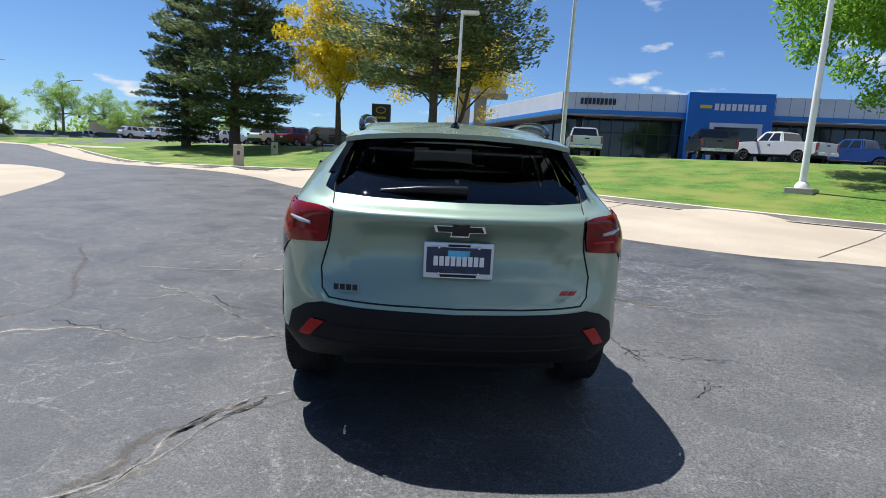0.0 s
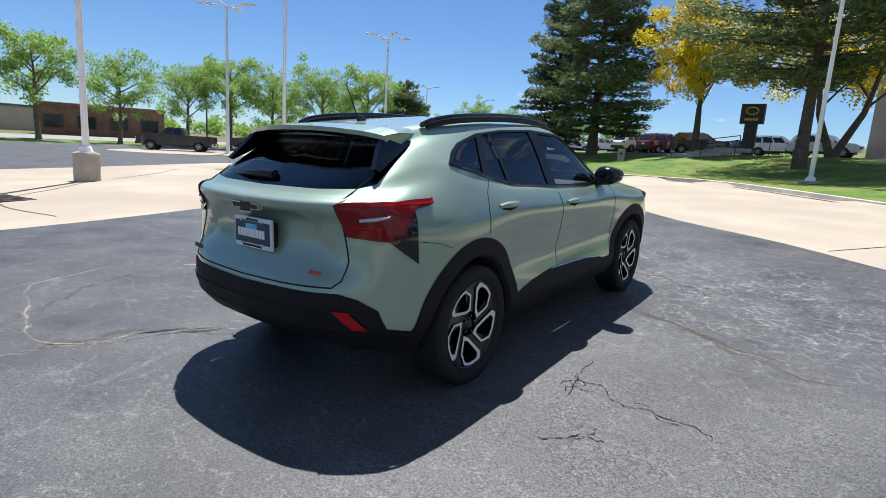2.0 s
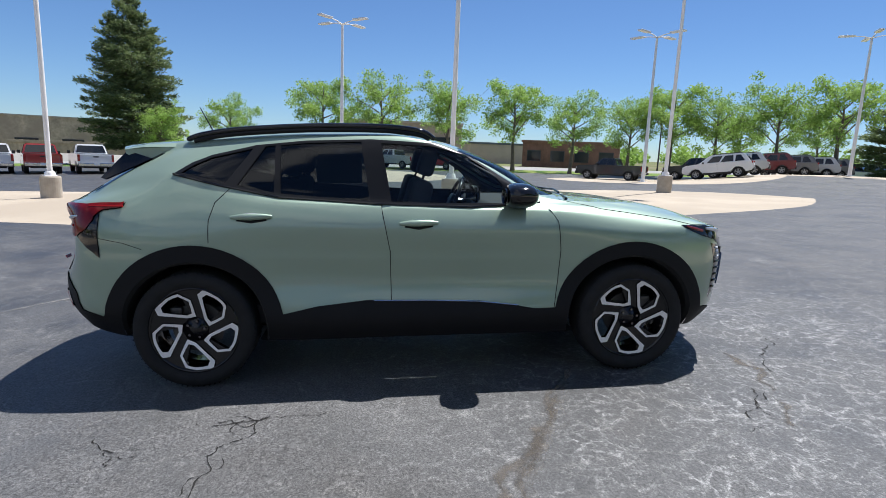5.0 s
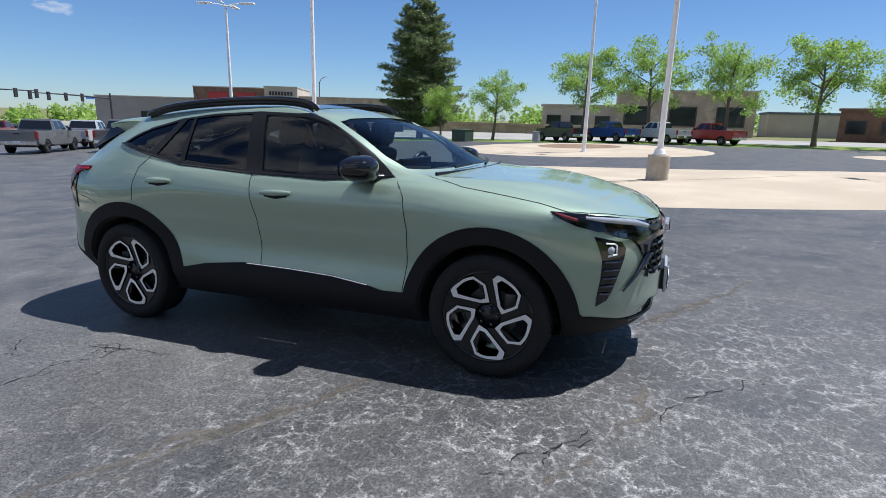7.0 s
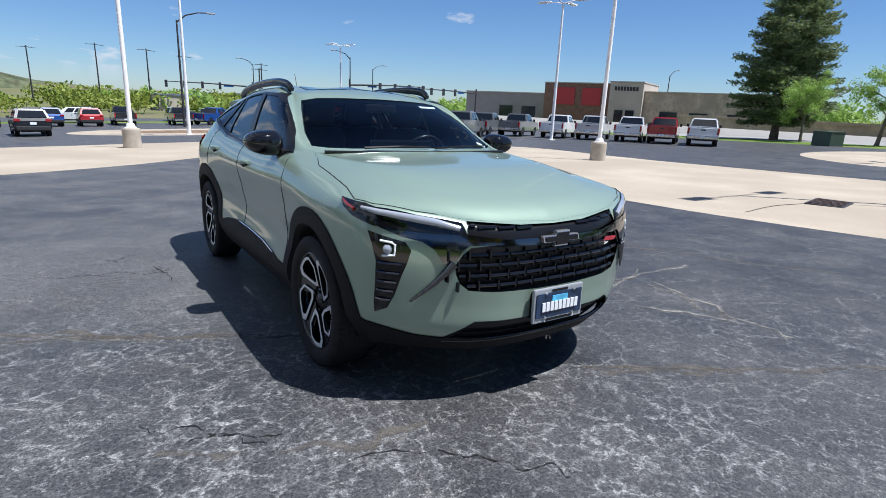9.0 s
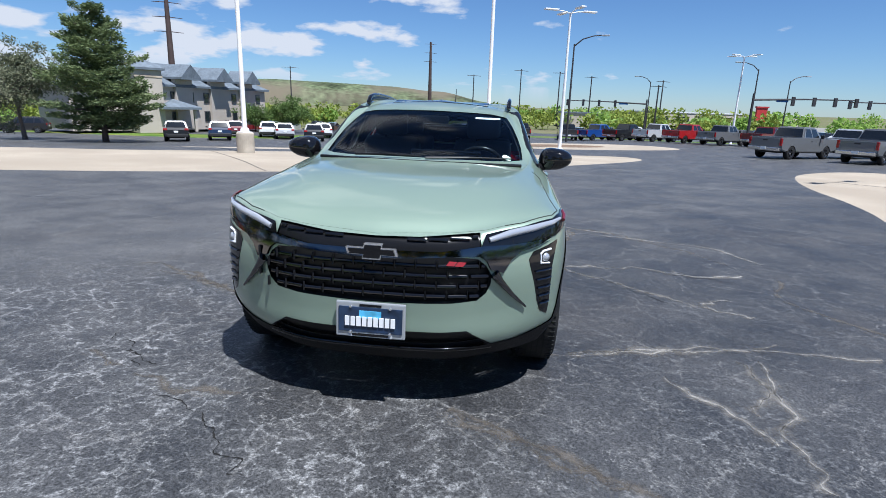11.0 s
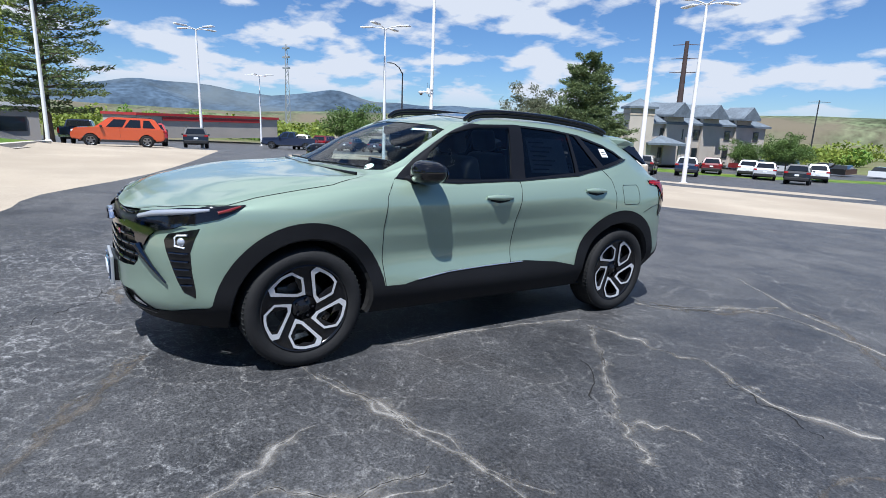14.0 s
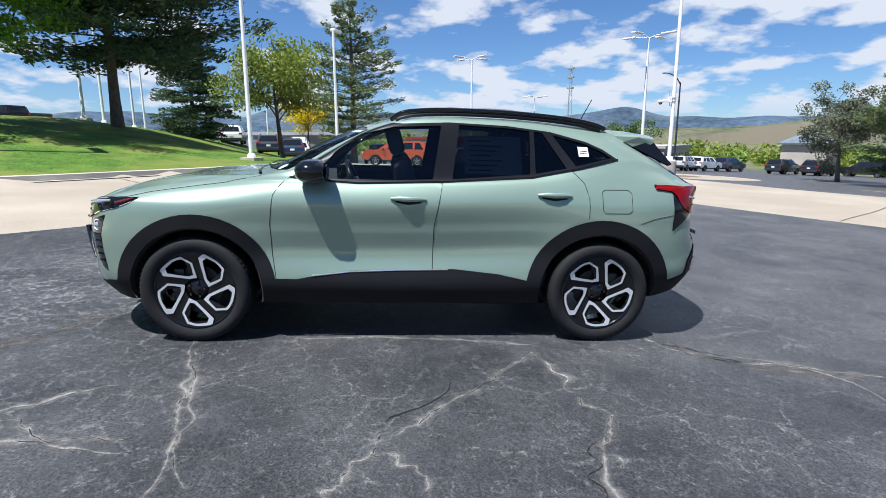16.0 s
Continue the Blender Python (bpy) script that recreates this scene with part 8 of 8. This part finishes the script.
def dealership():
    b = new("dealership_building")
    tagged(b, "low glass-fronted dealership with white panel fascia and blue entrance tower", "building")
    A, E = Vector((14.4, 53.6)), Vector((45.5, 44.5))
    d = (E - A).normalized()
    ang = math.degrees(math.atan2(d.y, d.x))
    L = (E - A).length
    z0 = 3.0
    m = pose(A.x, A.y, z0, 0, 0, ang)      # x along the front, y into the building
    part("front_fascia", box_bm(L / 2, .15, 5.55, L, .5, 1.9, .02, m=m), PANEL, b)
    for k in range(1, 26):
        part("panel_joint", box_bm(k * L / 26, -.105, 5.55, .03, .01, 1.9, 0, m=m), FRAME_DARK, b)
    part("blue_stripe", box_bm(L / 2, -.12, 4.55, L, .12, .42, .01, m=m), STRIPE_BLUE, b, "blue fascia stripe")
    part("soffit", box_bm(L / 2, 1.4, 4.25, L, 3.0, .14, 0, m=m), SOFFIT, b)
    part("showroom_glass", box_bm(L / 2, 2.6, 2.0, L, .08, 4.6, 0, m=m), SHOP_GLASS, b, "dark showroom glazing")
    for k in range(0, 27):
        part("mullion", box_bm(.3 + k * (L - .6) / 26, 2.52, 2.0, .10, .12, 4.6, 0, m=m), FRAME_DARK, b)
    part("transom", box_bm(L / 2, 2.52, 2.7, L, .10, .10, 0, m=m), FRAME_DARK, b)
    part("roof", box_bm(L / 2, 10, 6.2, L, 20, .4, 0, m=m), PANEL, b)
    tw = part("entrance_tower", box_bm(15.8, .4, 3.2, 7.6, 3.0, 6.9, .04, m=m), SIGN_BLUE, b, "blue entrance tower")
    part("portal", box_bm(16.4, -1.2, 1.9, 4.6, .4, 3.8, .03, m=m), PANEL, tw)
    part("portal_glass", box_bm(16.4, -1.42, 1.7, 3.8, .06, 3.4, 0, m=m), SHOP_GLASS, tw)
    letter_bars(b, 9, 3.6, .62, m @ Matrix.Translation((3.5, -.15, 5.6)), LETTER_DARK)
    letter_bars(b, 9, 4.6, .62, m @ Matrix.Translation((16.6, -1.16, 5.3)), LETTER_WHITE)
    part("badge", box_bm(13.6, -1.14, 5.3, 1.1, .06, .32, .02, m=m), SIGN_YELLOW, tw)
    # wing running back from the corner
    B = Vector((4.0, 92.0))
    d2 = (B - A).normalized()
    L2 = (B - A).length
    m2 = pose(A.x, A.y, z0, 0, 0, math.degrees(math.atan2(d2.y, d2.x)))
    part("side_fascia", box_bm(L2 / 2, -.15, 5.55, L2, .5, 1.9, .02, m=m2), PANEL, b)
    part("blue_stripe", box_bm(L2 / 2, .12, 4.55, L2, .12, .42, .01, m=m2), STRIPE_BLUE, b)
    part("soffit", box_bm(L2 / 2, -1.4, 4.25, L2, 3.0, .14, 0, m=m2), SOFFIT, b)
    part("showroom_glass", box_bm(L2 / 2, -2.6, 2.0, L2, .08, 4.6, 0, m=m2), SHOP_GLASS, b)
    for k in range(14):
        part("mullion", box_bm(.3 + k * (L2 - .6) / 13, -2.52, 2.0, .10, .12, 4.6, 0, m=m2), FRAME_DARK, b)


dealership()


def pylon_sign():
    s = new("pylon_sign")
    tagged(s, "white two-column pylon sign with lettered panels", "sign")
    z = land_z(4.4, 47.6)
    m = pose(4.4, 47.6, z, 0, 0, -6)
    for x in (-.75, .75):
        part("column", box_bm(x, 0, 2.5, 1.1, 1.1, 5.4, .03, m=m), STUCCO, s)
    part("canopy", box_bm(.2, 0, 5.2, 6.0, 2.0, .35, .04, m=m), SOFFIT, s)
    part("sign_panel", box_bm(.2, 0, 6.7, 5.6, 1.2, 2.6, .05, m=m), PANEL, s)
    letter_bars(s, 9, 4.2, .5, m @ Matrix.Translation((.2, -.64, 7.5)), LETTER_DARK)
    letter_bars(s, 9, 4.2, .5, m @ Matrix.Translation((.2, -.64, 6.2)), LETTER_DARK)
    s2 = new("monument_sign")
    tagged(s2, "black sign on a dark post with a yellow mark", "sign")
    z = land_z(-3.2, 36.8)
    m = pose(-3.2, 36.8, z, 0, 0, -5)
    part("post", box_bm(0, 0, 1.0, .7, .4, 2.4, .02, m=m), LETTER_DARK, s2)
    part("sign_box", box_bm(0, 0, 2.6, 1.35, .45, 1.25, .03, m=m), LETTER_DARK, s2)
    bm = tube_bm([m @ Vector((.34 * math.cos(a), -.25, 2.78 + .22 * math.sin(a))) for a in np.linspace(0, 6.2, 20)], .035, 6)
    part("mark", bm, SIGN_YELLOW, s2)
    letter_bars(s2, 5, .8, .14, m @ Matrix.Translation((0, -.24, 2.25)), SIGN_YELLOW)


pylon_sign()


def hip_roof(x0, x1, y0, y1, z, rise, m, over=.5, gable=False):
    bm = bmesh.new()
    x0, x1, y0, y1 = x0 - over, x1 + over, y0 - over, y1 + over
    h = (y1 - y0) / 2
    i = 0.0 if gable else min(h, (x1 - x0) / 2 - .01)
    v = [bm.verts.new(m @ Vector(p)) for p in ((x0, y0, z), (x1, y0, z), (x1, y1, z), (x0, y1, z), (x0 + i, (y0 + y1) / 2, z + rise), (x1 - i, (y0 + y1) / 2, z + rise), (x0, y0, z - .25), (x1, y0, z - .25), (x1, y1, z - .25), (x0, y1, z - .25))]
    for f in ((0, 1, 5, 4), (1, 2, 5), (2, 3, 4, 5), (3, 0, 4), (6, 7, 1, 0), (7, 8, 2, 1), (8, 9, 3, 2), (9, 6, 0, 3), (9, 8, 7, 6)):
        bm.faces.new([v[k] for k in f])
    bmesh.ops.recalc_face_normals(bm, faces=bm.faces)
    return bm


def lodge():
    b = new("lodge_building")
    tagged(b, "two-storey tan lodge with grey hipped roofs and a stair tower", "building")
    z = -2.4
    # long wing seen along its front
    m = pose(39.5, -57.0, z, 0, 0, -97)
    part("wall", box_bm(11, 4, 2.5, 22, 9, 5.4, 0, m=m), STUCCO, b)
    part("roof", hip_roof(0, 22, -.5, 8.5, 5.1, 2.6, m), ROOF_GREY, b, "grey shingle roof")
    for k in range(7):
        for zz in (1.4, 3.7):
            w = part("window", box_bm(2 + k * 3.0, -.52, zz, 1.1, .10, 1.3, 0, m=m), FRAME_DARK, b)
            part("pane", box_bm(2 + k * 3.0, -.56, zz, .9, .06, 1.1, 0, m=m), SHOP_GLASS, w)
    for k in range(3):
        gx = 3.5 + k * 6.6
        part("gable_wall", box_bm(gx, -.6, 3.0, 3.0, .5, 6.0, 0, m=m), STUCCO, b)
        gm = m @ Matrix.Translation((gx, .2, 6.0)) @ Matrix.Rotation(radians(90), 4, "Z")
        part("gable_roof", hip_roof(-2.0, 1.2, -1.6, 1.6, 0, 1.5, gm, .2, True), ROOF_GREY, b)
    # end wall and tower
    m3 = pose(36.2, -55.0, z, 0, 0, -35)
    part("tower", box_bm(4.0, 1.6, 3.3, 2.9, 2.9, 7.2, .03, m=m3), STUCCO, b)
    part("tower_roof", hip_roof(2.55, 5.45, .15, 3.05, 6.8, 1.0, m3, .3), ROOF_GREY, b)
    part("tower_band", box_bm(4.0, 1.6, 5.9, 3.0, 3.0, .25, 0, m=m3), STONE, b)
    part("wall", box_bm(10.5, 5, 2.3, 12, 8, 4.8, 0, m=m3), STUCCO, b)
    part("roof", hip_roof(4.5, 16.5, 1, 9, 4.7, 2.4, m3), ROOF_GREY, b)
    for k in range(4):
        for zz in (1.3, 3.5):
            w = part("window", box_bm(6.5 + k * 2.7, .96, zz, 1.3, .10, 1.3, 0, m=m3), FRAME_DARK, b)
            part("pane", box_bm(6.5 + k * 2.7, .92, zz, 1.1, .06, 1.1, 0, m=m3), SHOP_GLASS, w)
    part("porch_roof", hip_roof(2.0, 8.0, -3.5, .5, 2.6, .9, m3, .3), ROOF_GREY, b)
    for x in (2.3, 7.7):
        part("porch_post", box_bm(x, -3.2, 1.2, .3, .3, 2.8, 0, m=m3), STUCCO, b)
    # second block further back
    c = new("lodge_annex")
    tagged(c, "small tan lodge annex with a grey hipped roof", "building")
    m4 = pose(76.6, -65.0, -3.6, 0, 0, 215)
    part("wall", box_bm(0, -3, 1.9, 6, 5, 4.6, 0, m=m4), STUCCO, c)
    part("roof", hip_roof(-3, 3, -5.5, -.5, 4.1, 1.7, m4), ROOF_GREY, c)
    for k in range(2):
        w = part("window", box_bm(-1.5 + k * 3, -.45, 2.0, 1.3, .1, 1.4, 0, m=m4), FRAME_DARK, c)
        part("pane", box_bm(-1.5 + k * 3, -.40, 2.0, 1.1, .06, 1.2, 0, m=m4), SHOP_GLASS, w)


lodge()


def block(name, label, x, y, w, d, h, rz, wall, roof_m, windows=0, band=None, parapet=True, zoff=0.0):
    b = new(name)
    tagged(b, label, "building")
    m = pose(x, y, land_z(x, y) + zoff, 0, 0, rz)
    part("wall", box_bm(0, 0, h / 2 - .3, w, d, h + .6, 0, m=m), wall, b)
    part("roof", box_bm(0, 0, h + .1, w + (.4 if parapet else -.4), d + .4, .35, 0, m=m), roof_m, b)
    for k in range(windows):
        x0 = -w / 2 + w * (k + .5) / windows
        wn = part("window", box_bm(x0, -d / 2 - .03, h * .45, w / windows * .6, .10, h * .45, 0, m=m), FRAME_DARK, b)
        part("pane", box_bm(x0, -d / 2 - .08, h * .45, w / windows * .54, .06, h * .40, 0, m=m), SHOP_GLASS, wn)
    if band is not None:
        part("fascia_band", box_bm(0, -d / 2 - .06, h * .82, w * .7, .14, h * .2, 0, m=m), band, b)
    return b


block("shop_building", "tan stone shop building past the street", -97, 4, 20, 12, 6.6, 90, STONE, STUCCO, 3, None)
block("shop_building", "long stepped tan shop building", -98, -10, 16, 12, 4.6, 90, STUCCO, STUCCO, 4)
block("shop_building", "brown brick restaurant behind street trees", -80, 30, 14, 10, 3.6, 65, BRICK_BROWN, BRICK_BROWN, 4)


def store():
    """The long store across the street: a brown bay with red panels between tan and grey wings."""
    b = new("store_building")
    tagged(b, "brown and tan store with two red wall panels", "building")
    m = pose(-73.2, -87.0, -1.6, 0, 0, 116)
    for nm, x0, x1, y0, h, wall in (("grey_wing", -10, 8, .8, 5.4, PANEL_GREY), ("brown_bay", 8, 21, 0, 7.5, BRICK_BROWN), ("tan_bay", 21, 27, -.8, 7.8, STUCCO), ("tan_wing", 27, 50, .4, 6.2, STONE)):
        part(nm, box_bm((x0 + x1) / 2, y0 + 7, h / 2 - .5, x1 - x0, 14, h + 1, 0, m=m), wall, b)
        part("parapet_cap", box_bm((x0 + x1) / 2, y0 + 7, h + .09, x1 - x0 + .2, 14.3, .18, 0, m=m), SOFFIT, b)
    for x0, x1 in ((10.6, 14.2), (15.6, 19.2)):
        part("red_panel", box_bm((x0 + x1) / 2, -.08, 5.1, x1 - x0, .16, 3.2, .03, m=m), ROOF_RED, b, "red wall panel")
    letter_bars(b, 8, 4.4, .7, m @ Matrix.Translation((24, -.86, 6.7)), LETTER_DARK)
    for x0, w in ((22.2, 1.6), (24.2, 1.6), (30, 3.0), (35, 3.0), (41, 3.0), (-2, 3.0), (3, 3.0)):
        y0 = -.86 if 21 < x0 < 27 else .34 if x0 > 27 else .74
        wn = part("window", box_bm(x0 + w / 2, y0, 1.7, w, .12, 2.4, 0, m=m), FRAME_DARK, b)
        part("pane", box_bm(x0 + w / 2, y0 - .05, 1.7, w - .2, .08, 2.2, 0, m=m), SHOP_GLASS, wn)


store()
block("stone_wall", "low tan retaining wall past the street", -78, -20, 60, .6, 1.6, 90, STONE, STONE)
block("shop_building", "red and white service station across the way", 88, -14, 22, 10, 2.4, -70, STUCCO, ROOF_RED, 0, ROOF_RED, zoff=1.3)
block("shop_building", "low tan shop behind parked cars", 76, -38, 16, 8, 2.6, -40, STUCCO, SOFFIT, 4, zoff=.4)
block("shop_building", "dark brick office with a pale sign", 20, -96, 11, 9, 3.6, 188, BRICK_BROWN, PANEL, 3, None)
block("shop_building", "long pale store with dark glazing", -70, -190, 60, 14, 3.4, 200, STUCCO, PANEL, 8, None, zoff=1.0)
block("pylon_board", "red roadside sign board", -66, -150, 3.0, .5, 3.4, 195, ROOF_RED, ROOF_RED, zoff=3.0)
block("shop_building", "long low garage wing with a pale roof", 62, 20, 30, 8, 3.0, -75, SOFFIT, PANEL, 6)
for x, y, s in ((-105, 24, 1), (-60, 118, 1.2), (-20, -150, 1)):
    block("shop_building", "far low building with a hipped roof", x, y, 14 * s, 10 * s, 3.6 * s, 90, STUCCO, ROOF_GREY)


def utility_box(x, y, w, h, material, label, rz=0):
    u = new("utility_box")
    tagged(u, label, "utility box")
    part("cabinet", box_bm(0, 0, h / 2, w, w * .8, h, .03), material, u)
    part("lid", box_bm(0, 0, h + .02, w + .06, w * .8 + .06, .06, .01), material, u)
    part("door_seam", box_bm(0, -w * .4 - .002, h / 2, .015, .01, h * .8), LETTER_DARK, u)
    return stand(u, x, y, rz)


utility_box(-49, -16.8, 1.7, 1.1, mat("utility_green", (.045, .075, .05), .6), "dark green utility cabinet on the verge", 70)
utility_box(-50, -9.6, .6, .9, POLE_GREY, "small grey utility cabinet on the verge", 80)


def handrail():
    h = new("handrail")
    tagged(h, "brown steel handrails beside lawn steps", "handrail")
    x, y = -4.6, 31.5
    z = land_z(x, y)
    for o in (0.0, 1.6):
        part("rail", tube_bm([(x - 1.8 + o, y - .4, z + .65), (x + 1.4 + o, y + 2.0, z + 1.35)], .03, 6), RUST_POLE, h)
        for t in (0, .5, 1):
            part("post", tube_bm([(x - 1.8 + 3.2 * t + o, y - .4 + 2.4 * t, z - .3), (x - 1.8 + 3.2 * t + o, y - .4 + 2.4 * t, z + .65 + .7 * t)], .025, 6), RUST_POLE, h)
    for k in range(6):
        part("step", box_bm(x - 1.2 + k * .45, y + .3 + k * .35, z - .12 + k * .12, 2.0, .5, .24, .02), KERB, h)


handrail()


def drain_cover():
    d = new("drain_cover")
    tagged(d, "dark iron drain cover set in the concrete apron", "drain cover")
    part("frame", box_bm(0, 0, .012, .95, .62, .03, .006), POLE_DARK, d)
    for k in range(7):
        part("bar", box_bm(-.39 + k * .13, 0, .032, .05, .54, .014, 0), RUST_POLE, d)
    return stand(d, -10.0, -.6, 12)


drain_cover()


def lattice_tower():
    """A far steel mast of three legs and cross braces."""
    t = new("lattice_tower")
    tagged(t, "far slim steel lattice mast", "tower")
    h = 27.0
    leg = lambda k, z: Vector((math.cos(2.1 * k) * 1.1 * (1 - .75 * z / h), math.sin(2.1 * k) * 1.1 * (1 - .75 * z / h), z))
    for k in range(3):
        part("leg", tube_bm([leg(k, 0), leg(k, h)], [.11, .08], 6), POLE_GREY, t)
    for j in range(12):
        z0, z1 = h * j / 12, h * (j + 1) / 12
        for k in range(3):
            part("brace", tube_bm([leg(k, z0), leg((k + 1) % 3, z1)], .05, 5), POLE_GREY, t)
    for z in (20.5, 23.5, 26.0):
        part("antenna_panel", box_bm(0, 0, z, 2.6, .7, .5, .05), POLE_GREY, t)
    return stand(t, 160, -52, 20, 1.0, .5)


lattice_tower()
